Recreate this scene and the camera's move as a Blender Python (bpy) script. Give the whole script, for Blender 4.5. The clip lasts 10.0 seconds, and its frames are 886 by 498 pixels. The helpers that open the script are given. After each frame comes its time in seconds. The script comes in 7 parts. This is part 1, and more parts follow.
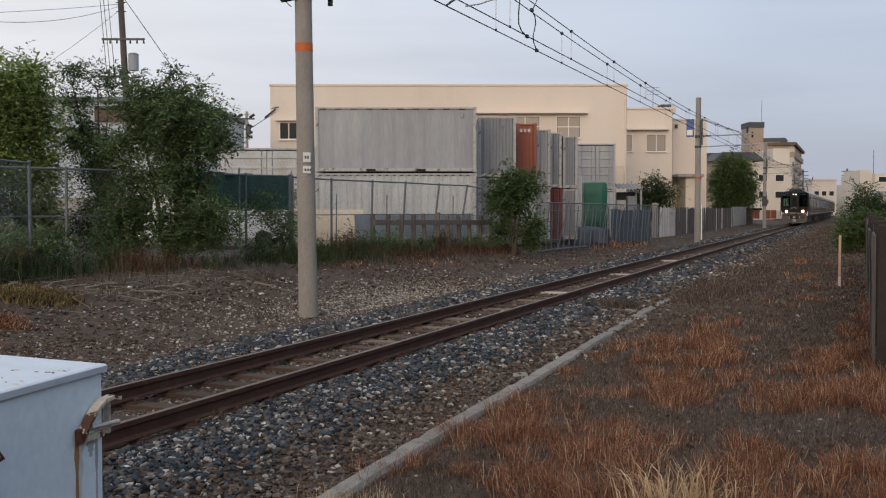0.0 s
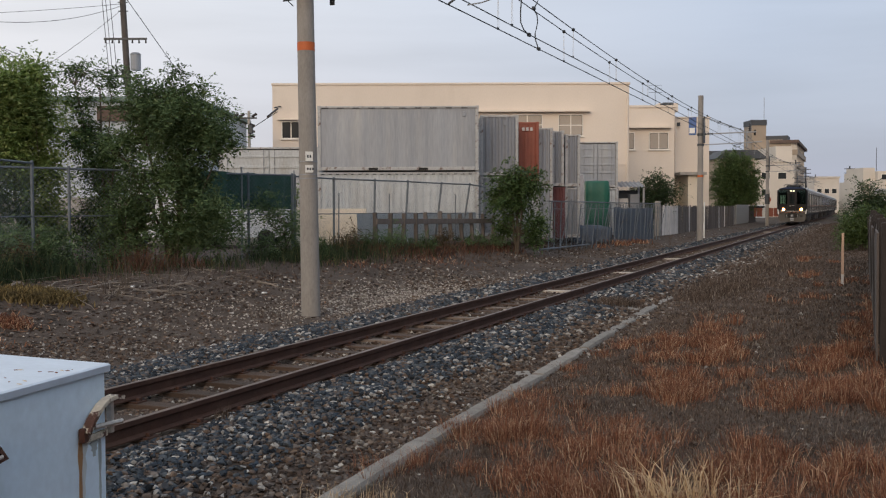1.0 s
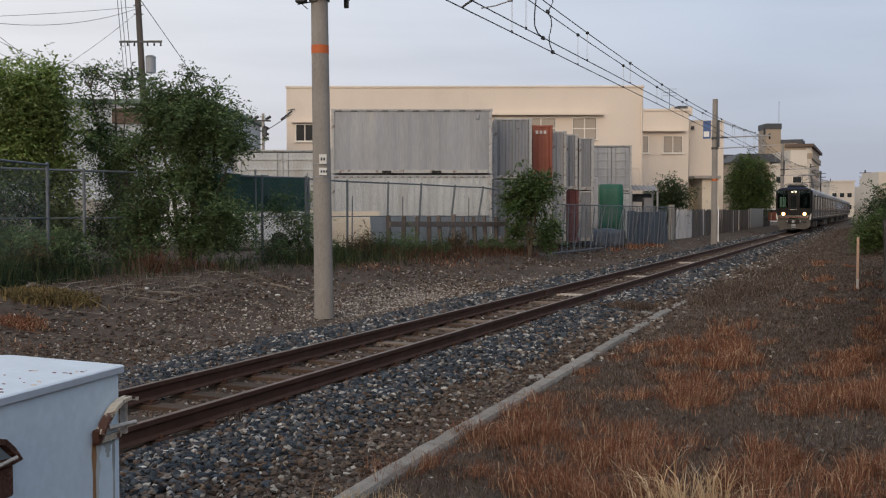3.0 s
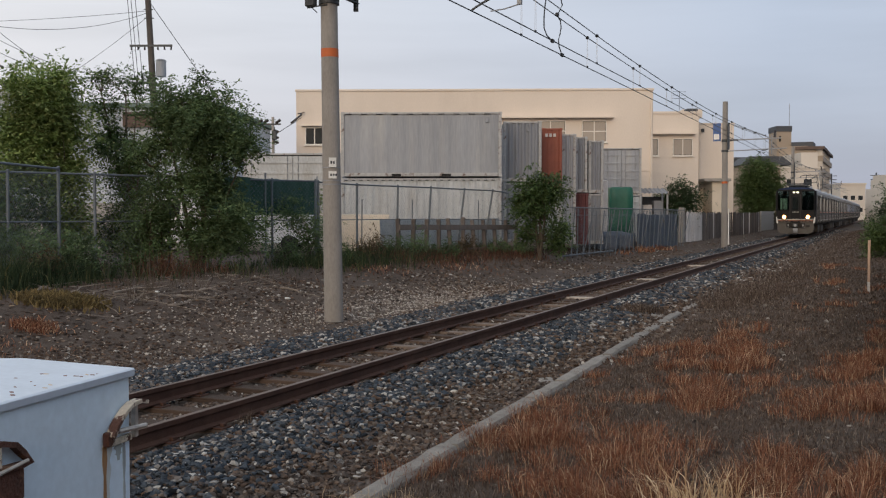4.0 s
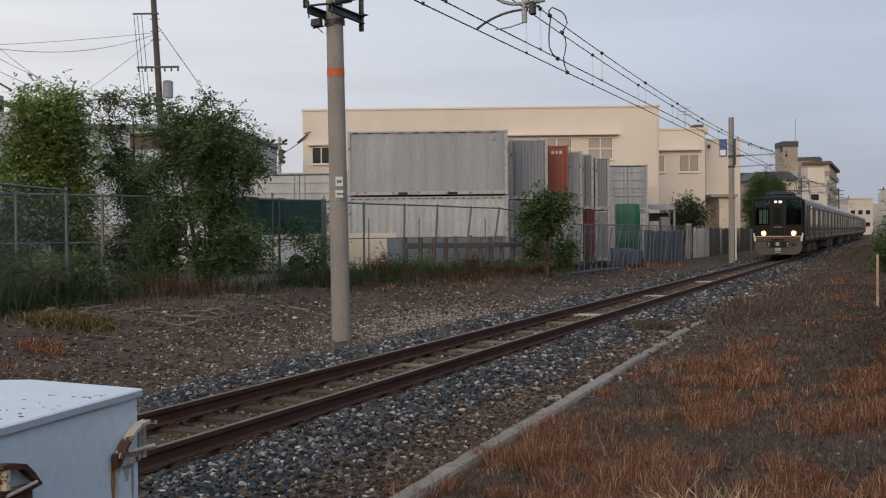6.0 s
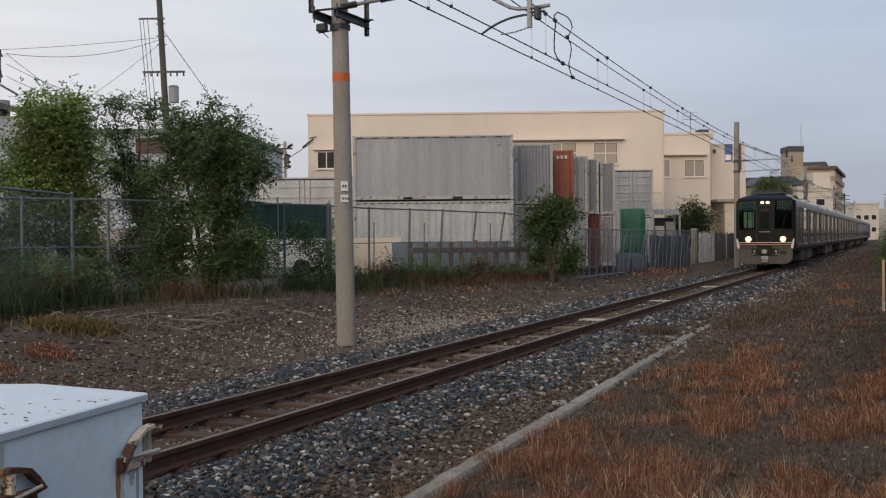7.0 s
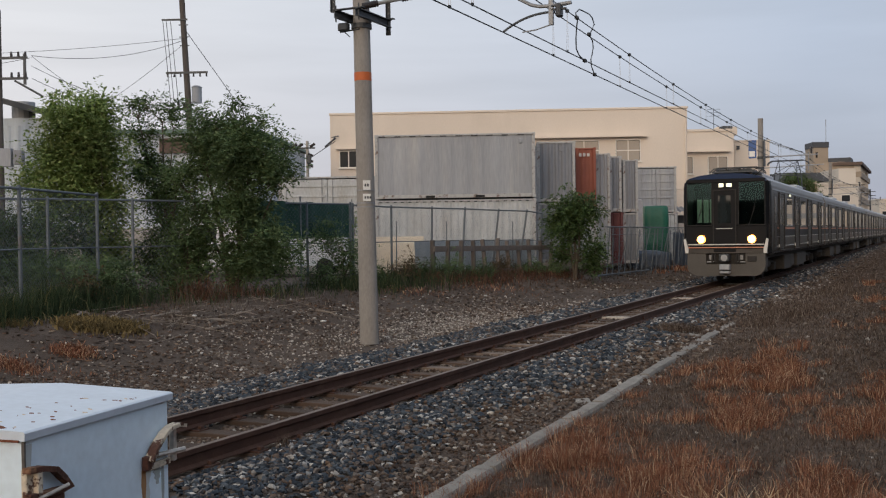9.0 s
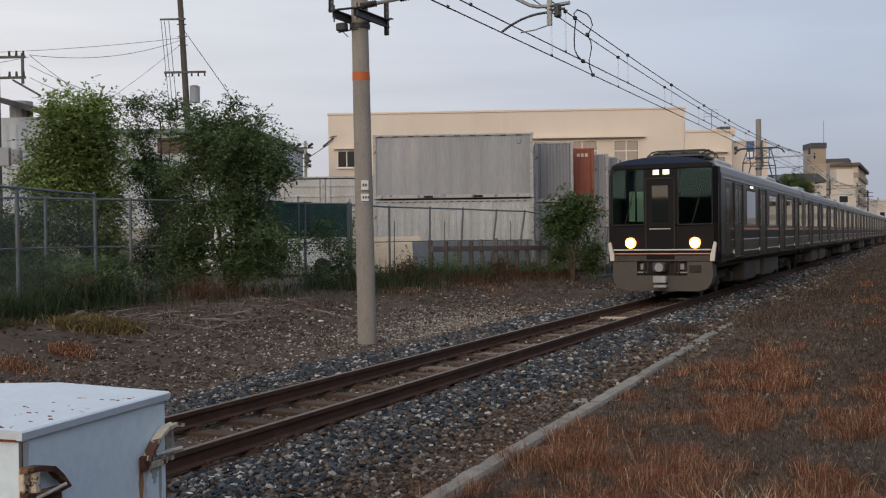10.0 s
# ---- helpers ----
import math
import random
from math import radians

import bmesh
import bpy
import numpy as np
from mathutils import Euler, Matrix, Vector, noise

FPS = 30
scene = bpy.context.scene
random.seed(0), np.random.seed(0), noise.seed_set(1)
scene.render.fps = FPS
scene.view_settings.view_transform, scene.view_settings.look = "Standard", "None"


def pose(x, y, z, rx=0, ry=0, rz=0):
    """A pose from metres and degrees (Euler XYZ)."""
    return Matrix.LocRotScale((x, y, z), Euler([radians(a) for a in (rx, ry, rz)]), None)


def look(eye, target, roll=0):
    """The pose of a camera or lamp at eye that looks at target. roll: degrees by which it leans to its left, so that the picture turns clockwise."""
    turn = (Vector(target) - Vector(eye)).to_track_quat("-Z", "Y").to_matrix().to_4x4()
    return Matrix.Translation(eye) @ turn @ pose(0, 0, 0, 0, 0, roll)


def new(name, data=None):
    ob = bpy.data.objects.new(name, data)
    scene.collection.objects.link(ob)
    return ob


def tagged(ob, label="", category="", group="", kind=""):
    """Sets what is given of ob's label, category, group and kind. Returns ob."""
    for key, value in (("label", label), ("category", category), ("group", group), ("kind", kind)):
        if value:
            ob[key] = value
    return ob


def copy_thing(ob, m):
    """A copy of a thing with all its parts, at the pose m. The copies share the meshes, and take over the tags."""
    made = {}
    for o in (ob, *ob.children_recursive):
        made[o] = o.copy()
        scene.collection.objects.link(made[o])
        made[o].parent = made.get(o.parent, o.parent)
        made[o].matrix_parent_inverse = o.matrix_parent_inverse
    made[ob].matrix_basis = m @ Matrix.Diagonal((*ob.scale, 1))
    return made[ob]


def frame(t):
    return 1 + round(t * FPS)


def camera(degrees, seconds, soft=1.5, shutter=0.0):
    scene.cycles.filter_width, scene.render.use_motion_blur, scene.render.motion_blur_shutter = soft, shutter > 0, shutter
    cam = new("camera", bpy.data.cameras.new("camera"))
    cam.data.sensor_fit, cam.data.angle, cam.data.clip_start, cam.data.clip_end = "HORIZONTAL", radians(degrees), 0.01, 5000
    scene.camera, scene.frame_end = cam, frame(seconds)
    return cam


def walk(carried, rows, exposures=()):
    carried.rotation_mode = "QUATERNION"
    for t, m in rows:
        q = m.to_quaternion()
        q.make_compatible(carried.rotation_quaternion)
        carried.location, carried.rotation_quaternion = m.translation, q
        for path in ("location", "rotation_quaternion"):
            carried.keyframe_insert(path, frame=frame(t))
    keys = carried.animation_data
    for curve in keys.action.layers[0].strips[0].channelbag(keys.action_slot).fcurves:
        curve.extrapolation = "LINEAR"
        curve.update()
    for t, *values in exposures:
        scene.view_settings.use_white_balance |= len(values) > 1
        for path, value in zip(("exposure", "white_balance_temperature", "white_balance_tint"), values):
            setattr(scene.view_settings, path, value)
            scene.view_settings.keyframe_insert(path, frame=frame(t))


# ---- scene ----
# ---- camera: a hand-held phone that pans and tilts on the spot ----
cam = camera(45.94, 10.0, soft=1.2, shutter=0.0)
EYE = (0.0, 0.0, 1.683)
TURNS = [
    (0.0, 87.802, -0.000, 21.546),
    (0.5, 87.796, 0.087, 21.561),
    (1.0, 87.734, 0.158, 21.679),
    (1.5, 87.631, 0.139, 21.877),
    (2.0, 87.687, 0.079, 22.018),
    (2.5, 87.800, 0.043, 22.167),
    (4.0, 88.068, 0.050, 22.932),
    (4.5, 88.197, 0.293, 23.093),
    (5.0, 88.454, 0.523, 23.201),
    (5.5, 88.795, 0.557, 23.240),
    (7.0, 89.320, 0.484, 23.586),
    (7.5, 89.366, 0.484, 23.795),
    (8.0, 89.374, 0.613, 24.082),
    (8.5, 89.312, 0.765, 24.441),
    (9.0, 89.249, 0.773, 24.814),
    (9.5, 89.264, 0.733, 24.949),
    (10.0, 89.252, 0.674, 24.703),
]
walk(cam, [(t, pose(*EYE, rx, ry, rz)) for t, rx, ry, rz in TURNS],
     [(0.0, 0.06), (2.5, 0.03), (5.0, -0.03), (7.5, -0.06), (10.0, -0.07)])

# ---- light: a dusk sky with a thin even cloud veil ----
EL, ROT = 16.0, 200.0
world = bpy.data.worlds.new("dusk_sky")
scene.world = world
world.use_nodes = True
wt = world.node_tree
wn, wl = wt.nodes, wt.links
bg = wn["Background"]
sky = wn.new("ShaderNodeTexSky")
sky.sky_type, sky.sun_disc = "NISHITA", False
sky.sun_elevation, sky.sun_rotation = radians(EL), radians(ROT)
sky.air_density, sky.dust_density = 1.0, 2.0
tc = wn.new("ShaderNodeTexCoord")
sep = wn.new("ShaderNodeSeparateXYZ")
wl.new(tc.outputs["Generated"], sep.inputs[0])
ramp = wn.new("ShaderNodeValToRGB")
wl.new(sep.outputs["Z"], ramp.inputs[0])
ramp.color_ramp.elements[0].position, ramp.color_ramp.elements[0].color = 0.0, (0.62, 0.60, 0.66, 1)
ramp.color_ramp.elements[1].position, ramp.color_ramp.elements[1].color = 0.30, (0.88, 0.93, 0.985, 1)
e = ramp.color_ramp.elements.new(0.10)
e.color = (0.77, 0.775, 0.83, 1)
# the east is bluer and darker than the west
ramp2 = wn.new("ShaderNodeValToRGB")
ramp2.color_ramp.elements[0].position, ramp2.color_ramp.elements[0].color = 0.25, (1.08, 1.04, 1.0, 1)
ramp2.color_ramp.elements[1].position, ramp2.color_ramp.elements[1].color = 0.64, (0.625, 0.68, 0.775, 1)
dot = wn.new("ShaderNodeVectorMath")
dot.operation = "DOT_PRODUCT"
dot.inputs[1].default_value = (0.5 * 0.93, 0.5 * 0.3675, 0)
wl.new(tc.outputs["Generated"], dot.inputs[0])
half = wn.new("ShaderNodeMath")
half.operation, half.inputs[1].default_value = "ADD", 0.5
wl.new(dot.outputs["Value"], half.inputs[0])
wl.new(half.outputs[0], ramp2.inputs[0])
veil = wn.new("ShaderNodeMix")
veil.data_type, veil.blend_type, veil.inputs[0].default_value = "RGBA", "MULTIPLY", 1.0
wl.new(ramp.outputs[0], veil.inputs[6])
wl.new(ramp2.outputs[0], veil.inputs[7])
# faint streaks in the veil
cn = wn.new("ShaderNodeTexNoise")
cn.inputs["Scale"].default_value, cn.inputs["Detail"].default_value = 3.0, 5.0
cmap = wn.new("ShaderNodeMapping")
cmap.inputs["Scale"].default_value = (1, 1, 9)
wl.new(tc.outputs["Generated"], cmap.inputs[0])
wl.new(cmap.outputs[0], cn.inputs["Vector"])
cr = wn.new("ShaderNodeMapRange")
cr.inputs["From Min"].default_value, cr.inputs["From Max"].default_value = 0.3, 0.75
cr.inputs["To Min"].default_value, cr.inputs["To Max"].default_value = 1.05, 0.91
wl.new(cn.outputs[0], cr.inputs[0])
streak = wn.new("ShaderNodeVectorMath")
streak.operation = "SCALE"
wl.new(veil.outputs[2], streak.inputs[0])
wl.new(cr.outputs[0], streak.inputs["Scale"])
dim = wn.new("ShaderNodeVectorMath")
dim.operation, dim.inputs["Scale"].default_value = "SCALE", 0.10
wl.new(sky.outputs[0], dim.inputs[0])
both = wn.new("ShaderNodeMix")
both.data_type, both.inputs[0].default_value = "RGBA", 0.88
wl.new(dim.outputs[0], both.inputs[6])
wl.new(streak.outputs[0], both.inputs[7])
wl.new(both.outputs[2], bg.inputs[0])
bg.inputs[1].default_value = 1.05

sun = new("sun", bpy.data.lights.new("sun", "SUN"))
sun.data.energy, sun.data.angle, sun.data.color = 1.25, radians(25), (1.0, 0.76, 0.52)
sun.matrix_world = look((0, 0, 30), (-0.15 * 20, 0.96 * 20, 30 - 5.5))

# ---- small builders ----
def mat(name, color, rough=0.8, metal=0.0, var=0.25, scale=6.0, fine=60.0, bump=0.2, bump_dist=0.01, tint=None, tint_at=(0.5, 0.7),
        island=0.0, obj=0.0, spec=0.5, detail=6.0, stretch=(1, 1, 1), coords="Object"):
    """A surface with variation at two scales; tint: a second colour in patches (stains, rust, moss)."""
    m = bpy.data.materials.new(name)
    m.use_nodes = True
    nt = m.node_tree
    n, l = nt.nodes, nt.links
    b = n["Principled BSDF"]
    b.inputs["Roughness"].default_value, b.inputs["Metallic"].default_value = rough, metal
    b.inputs["Specular IOR Level"].default_value = spec
    tcn = n.new("ShaderNodeTexCoord")
    mp = n.new("ShaderNodeMapping")
    mp.inputs["Scale"].default_value = stretch
    if coords == "World":
        geo = n.new("ShaderNodeNewGeometry")
        l.new(geo.outputs["Position"], mp.inputs[0])
    else:
        l.new(tcn.outputs[coords], mp.inputs[0])
    n1, n2 = n.new("ShaderNodeTexNoise"), n.new("ShaderNodeTexNoise")
    for k, s in ((n1, scale), (n2, fine)):
        k.inputs["Scale"].default_value, k.inputs["Detail"].default_value = s, detail
        l.new(mp.outputs[0], k.inputs["Vector"])
    add = n.new("ShaderNodeMath")
    add.operation = "ADD"
    l.new(n1.outputs[0], add.inputs[0]), l.new(n2.outputs[0], add.inputs[1])
    rng = n.new("ShaderNodeMapRange")
    rng.inputs["From Min"].default_value, rng.inputs["From Max"].default_value = 0.65, 1.35
    rng.inputs["To Min"].default_value, rng.inputs["To Max"].default_value = 1 - var, 1 + var
    l.new(add.outputs[0], rng.inputs[0])
    val = rng.outputs[0]
    for amount, kind in ((island, "i"), (obj, "o")):
        if amount:
            src = n.new("ShaderNodeNewGeometry") if kind == "i" else n.new("ShaderNodeObjectInfo")
            r2 = n.new("ShaderNodeMapRange")
            r2.inputs["To Min"].default_value, r2.inputs["To Max"].default_value = 1 - amount, 1 + amount
            l.new(src.outputs["Random Per Island" if kind == "i" else "Random"], r2.inputs[0])
            mul = n.new("ShaderNodeMath")
            mul.operation = "MULTIPLY"
            l.new(val, mul.inputs[0]), l.new(r2.outputs[0], mul.inputs[1])
            val = mul.outputs[0]
    base = n.new("ShaderNodeRGB")
    base.outputs[0].default_value = (*color, 1)
    col = base.outputs[0]
    if tint:
        n3 = n.new("ShaderNodeTexNoise")
        n3.inputs["Scale"].default_value, n3.inputs["Detail"].default_value = scale * 0.6, 8
        n3.inputs["Roughness"].default_value = 0.65
        l.new(mp.outputs[0], n3.inputs["Vector"])
        r3 = n.new("ShaderNodeMapRange")
        r3.inputs["From Min"].default_value, r3.inputs["From Max"].default_value = tint_at
        l.new(n3.outputs[0], r3.inputs[0])
        mx = n.new("ShaderNodeMix")
        mx.data_type = "RGBA"
        l.new(r3.outputs[0], mx.inputs[0]), l.new(col, mx.inputs[6])
        mx.inputs[7].default_value = (*tint, 1)
        col = mx.outputs[2]
    sc = n.new("ShaderNodeVectorMath")
    sc.operation = "SCALE"
    l.new(col, sc.inputs[0]), l.new(val, sc.inputs["Scale"])
    l.new(sc.outputs[0], b.inputs["Base Color"])
    if bump:
        bn = n.new("ShaderNodeBump")
        bn.inputs["Strength"].default_value, bn.inputs["Distance"].default_value = bump, bump_dist
        l.new(add.outputs[0], bn.inputs["Height"]), l.new(bn.outputs[0], b.inputs["Normal"])
    return m


def glow(name, color, strength):
    m = bpy.data.materials.new(name)
    m.use_nodes = True
    b = m.node_tree.nodes["Principled BSDF"]
    b.inputs["Base Color"].default_value = (*color, 1)
    b.inputs["Emission Color"].default_value, b.inputs["Emission Strength"].default_value = (*color, 1), strength
    return m


def glassy(name, color, rough=0.05, ior=1.6):
    m = bpy.data.materials.new(name)
    m.use_nodes = True
    b = m.node_tree.nodes["Principled BSDF"]
    b.inputs["Base Color"].default_value, b.inputs["Roughness"].default_value = (*color, 1), rough
    b.inputs["Specular IOR Level"].default_value, b.inputs["IOR"].default_value = 0.8, ior
    return m


def link(name, bm, material, parent=None, label="", m=None, smooth=False):
    me = bpy.data.meshes.new(name)
    bm.normal_update()
    bm.to_mesh(me)
    bm.free()
    for k in (material if isinstance(material, (list, tuple)) else [material]):
        me.materials.append(k)
    if smooth:
        for p in me.polygons:
            p.use_smooth = True
    ob = new(name, me)
    if m is not None:
        ob.matrix_basis = m
    if parent is not None:
        ob.parent = parent
    return tagged(ob, label)


def part(name, bm, material, parent, label="", m=None, smooth=False):
    return link(name, bm, material, parent, label, m, smooth)


def empty(name, m, label, category, group="", kind=""):
    ob = new(name)
    ob.matrix_basis = m
    ob.empty_display_size = 0.2
    return tagged(ob, label, category, group, kind)


def box(bm, x0, x1, y0, y1, z0, z1, bev=0.0, m=None):
    r = bmesh.ops.create_cube(bm, size=1, matrix=Matrix.Translation(((x0 + x1) / 2, (y0 + y1) / 2, (z0 + z1) / 2)) @ Matrix.Diagonal((x1 - x0, y1 - y0, z1 - z0, 1)))
    vs = r["verts"]
    if bev:
        es = list({e for v in vs for e in v.link_edges})
        o = bmesh.ops.bevel(bm, geom=es, offset=bev, segments=1, affect="EDGES", clamp_overlap=True)
        vs = list({v for f in o["faces"] for v in f.verts} | {v for v in vs if v.is_valid})
    if m is not None:
        bmesh.ops.transform(bm, matrix=m, verts=vs)
    return bm


def B(*a, **k):
    return box(bmesh.new(), *a, **k)


def tube(bm, p, q, r, r2=None, seg=8, caps=True):
    p, q = Vector(p), Vector(q)
    d = q - p
    mt = Matrix.Translation((p + q) / 2) @ d.to_track_quat("Z", "Y").to_matrix().to_4x4()
    bmesh.ops.create_cone(bm, cap_ends=caps, segments=seg, radius1=r, radius2=r if r2 is None else r2, depth=d.length, matrix=mt)
    return bm


def T(p, q, r, r2=None, seg=8):
    return tube(bmesh.new(), p, q, r, r2, seg)


def path_tube(bm, pts, r, seg=5):
    pts = [Vector(p) for p in pts]
    rings = []
    for i, p in enumerate(pts):
        d = (pts[min(i + 1, len(pts) - 1)] - pts[max(i - 1, 0)]).normalized()
        u = d.cross(Vector((0.13, 0.31, 0.94))).normalized()
        w = d.cross(u)
        rings.append([bm.verts.new(p + (u * math.cos(6.2832 * k / seg) + w * math.sin(6.2832 * k / seg)) * r) for k in range(seg)])
    for a, b2 in zip(rings, rings[1:]):
        for k in range(seg):
            bm.faces.new((a[k], a[(k + 1) % seg], b2[(k + 1) % seg], b2[k]))
    bm.faces.new(rings[0][::-1]), bm.faces.new(rings[-1])
    return bm


def prism(bm, pts, a0, a1, axis="y", m=None):
    """Extrude a closed outline (u, z) along an axis from a0 to a1."""
    def at(u, z, a):
        return (u, a, z) if axis == "y" else ((a, u, z) if axis == "x" else (u, z, a))
    v0 = [bm.verts.new(at(u, z, a0)) for u, z in pts]
    v1 = [bm.verts.new(at(u, z, a1)) for u, z in pts]
    k = len(pts)
    for i in range(k):
        bm.faces.new((v0[i], v0[(i + 1) % k], v1[(i + 1) % k], v1[i]))
    bm.faces.new(v0[::-1]), bm.faces.new(v1)
    bmesh.ops.recalc_face_normals(bm, faces=bm.faces)
    if m is not None:
        bmesh.ops.transform(bm, matrix=m, verts=v0 + v1)
    return bm


GRID = 21.55  # degrees by which the yard and its buildings are turned from the line
CG, SG = math.cos(radians(GRID)), math.sin(radians(GRID))


def yard(a, b, z=0.0):
    """The yard's own axes: a along the fronts, b away from the line's near side."""
    return Vector((CG * a - SG * b, SG * a + CG * b, z))


def ypose(a, b, z=0.0, rz=0.0):
    p = yard(a, b, z)
    return pose(p.x, p.y, p.z, 0, 0, GRID + rz)


TRACK = -5.93


def smooth(a, b, x):
    t = min(1.0, max(0.0, (x - a) / (b - a)))
    return t * t * (3 - 2 * t)


def level(x, y):
    """Height of the ground, the rail heads being at 0."""
    d = abs(x - TRACK)
    z = -0.21 + 0.05 * smooth(0.6, 0.9, d) - 0.12 * smooth(1.5, 2.9, d)
    if x > TRACK:
        z += 0.13 * smooth(2.6, 3.6, d) + 0.06 * smooth(4, 7, d)
    rise = 0.65 * (1 - smooth(34, 46, y)) + 0.28 * smooth(34, 46, y)
    z += rise * smooth(9.0, 13.8, -x)
    return z + 0.025 * noise.noise((x * 0.7, y * 0.7, 0)) + 0.012 * noise.noise((x * 3, y * 3, 4))

# ---- surfaces ----
M_CONC = mat("concrete", (0.33, 0.31, 0.285), 0.9, var=0.22, scale=3, fine=45, bump=0.3, tint=(0.22, 0.21, 0.19), tint_at=(0.5, 0.75))
M_STEEL = mat("galvanised_steel", (0.28, 0.29, 0.305), 0.5, metal=0.5, var=0.2, scale=8, fine=70, bump=0.1)
M_DARKSTEEL = mat("dark_steel", (0.06, 0.065, 0.072), 0.55, metal=0.4, var=0.25, scale=8, bump=0.1)
M_RAIL = mat("rusty_rail", (0.060, 0.027, 0.018), 0.8, metal=0.2, var=0.35, scale=5, fine=70, bump=0.3, tint=(0.085, 0.045, 0.031))
M_RAILTOP = mat("worn_rail_head", (0.15, 0.105, 0.085), 0.5, metal=0.5, var=0.2, scale=4, fine=60, bump=0.05)
M_SLEEPER = mat("weathered_sleeper", (0.072, 0.047, 0.034), 0.95, var=0.35, scale=4, fine=50, bump=0.6, obj=0.35, stretch=(0.3, 4, 4))
M_CREAM = mat("cream_render", (0.70, 0.615, 0.53), 0.9, var=0.06, scale=0.6, fine=25, bump=0.1, tint=(0.61, 0.53, 0.45), tint_at=(0.55, 0.85), stretch=(1, 1, 0.35))
M_CABINET = mat("pale_blue_paint", (0.70, 0.83, 0.94), 0.4, var=0.08, scale=3, fine=30, bump=0.08)
M_RUST = mat("flaking_rust", (0.085, 0.034, 0.022), 0.9, var=0.5, scale=14, fine=90, bump=0.8, tint=(0.26, 0.14, 0.08), tint_at=(0.55, 0.62))


def ground_material():
    m = mat("trackside_soil", (0.060, 0.041, 0.030), 1.0, var=0.5, scale=1.3, fine=28, bump=0.9, bump_dist=0.03,
            tint=(0.082, 0.060, 0.046), tint_at=(0.45, 0.62), coords="World")
    return m


M_SOIL = ground_material()


def steps(parts):
    out = []
    for a, b, s in parts:
        k = max(1, round((b - a) / s))
        out += [a + (b - a) * i / k for i in range(k)]
    return out + [parts[-1][1]]


def ground():
    xs = steps([(-3000, -400, 400), (-400, -60, 40), (-60, -22, 4), (-22, -2.4, 0.35), (-2.4, 4, 0.4), (4, 20, 2), (20, 100, 20), (100, 500, 100), (500, 3000, 500)])
    ys = steps([(-3000, -300, 450), (-300, -20, 40), (-20, 4, 2), (4, 40, 0.4), (40, 70, 1), (70, 140, 4), (140, 400, 20), (400, 4000, 400)])
    bm = bmesh.new()
    vs = [[bm.verts.new((x, y, level(x, y))) for y in ys] for x in xs]
    for i in range(len(xs) - 1):
        for j in range(len(ys) - 1):
            bm.faces.new((vs[i][j], vs[i + 1][j], vs[i + 1][j + 1], vs[i][j + 1]))
    ob = link("ground", bm, M_SOIL, smooth=True)
    return tagged(ob, "brown trackside soil with gravel and dry litter", "ground", kind="structure")


ground()


# ---- scattered geometry ----
def ramp_mat(name, stops, rough=0.95, var=0.25, scale=20.0, bump=0.4, trans=0.0, per="Random Per Island"):
    """Pieces that differ in colour from one another."""
    m = bpy.data.materials.new(name)
    m.use_nodes = True
    n, l = m.node_tree.nodes, m.node_tree.links
    b = n["Principled BSDF"]
    b.inputs["Roughness"].default_value = rough
    b.inputs["Specular IOR Level"].default_value = 0.25
    g = n.new("ShaderNodeNewGeometry")
    r = n.new("ShaderNodeValToRGB")
    l.new(g.outputs[per], r.inputs[0])
    els = r.color_ramp.elements
    while len(els) < len(stops):
        els.new(0.5)
    for el, (p, c) in zip(els, stops):
        el.position, el.color = p, (*c, 1)
    nz = n.new("ShaderNodeTexNoise")
    nz.inputs["Scale"].default_value, nz.inputs["Detail"].default_value = scale, 5
    l.new(g.outputs["Position"], nz.inputs["Vector"])
    rg = n.new("ShaderNodeMapRange")
    rg.inputs["From Min"].default_value, rg.inputs["From Max"].default_value = 0.3, 0.7
    rg.inputs["To Min"].default_value, rg.inputs["To Max"].default_value = 1 - var, 1 + var
    l.new(nz.outputs[0], rg.inputs[0])
    s = n.new("ShaderNodeVectorMath")
    s.operation = "SCALE"
    l.new(r.outputs[0], s.inputs[0]), l.new(rg.outputs[0], s.inputs["Scale"])
    l.new(s.outputs[0], b.inputs["Base Color"])
    if bump:
        bn = n.new("ShaderNodeBump")
        bn.inputs["Strength"].default_value, bn.inputs["Distance"].default_value = bump, 0.01
        l.new(nz.outputs[0], bn.inputs["Height"]), l.new(bn.outputs[0], b.inputs["Normal"])
    if trans:
        tr = n.new("ShaderNodeBsdfTranslucent")
        l.new(s.outputs[0], tr.inputs[0])
        mx = n.new("ShaderNodeMixShader")
        mx.inputs[0].default_value = trans
        l.new(b.outputs[0], mx.inputs[1]), l.new(tr.outputs[0], mx.inputs[2])
        l.new(mx.outputs[0], n["Material Output"].inputs[0])
    return m


rng = np.random.default_rng(7)
BLUE = (0.038, 0.050, 0.066)
M_BALLAST = ramp_mat("crushed_ballast", [(0, (0.016, 0.020, 0.026)), (0.35, BLUE), (0.58, (0.070, 0.082, 0.095)), (0.78, (0.105, 0.070, 0.050)), (0.90, (0.19, 0.185, 0.18)), (1, (0.42, 0.41, 0.39))], var=0.4)
M_GRAVEL = ramp_mat("brown_gravel", [(0, (0.034, 0.028, 0.026)), (0.3, (0.076, 0.050, 0.036)), (0.55, (0.100, 0.086, 0.078)), (0.78, (0.135, 0.091, 0.064)), (0.92, (0.185, 0.165, 0.145)), (1, (0.40, 0.38, 0.35))], var=0.4)
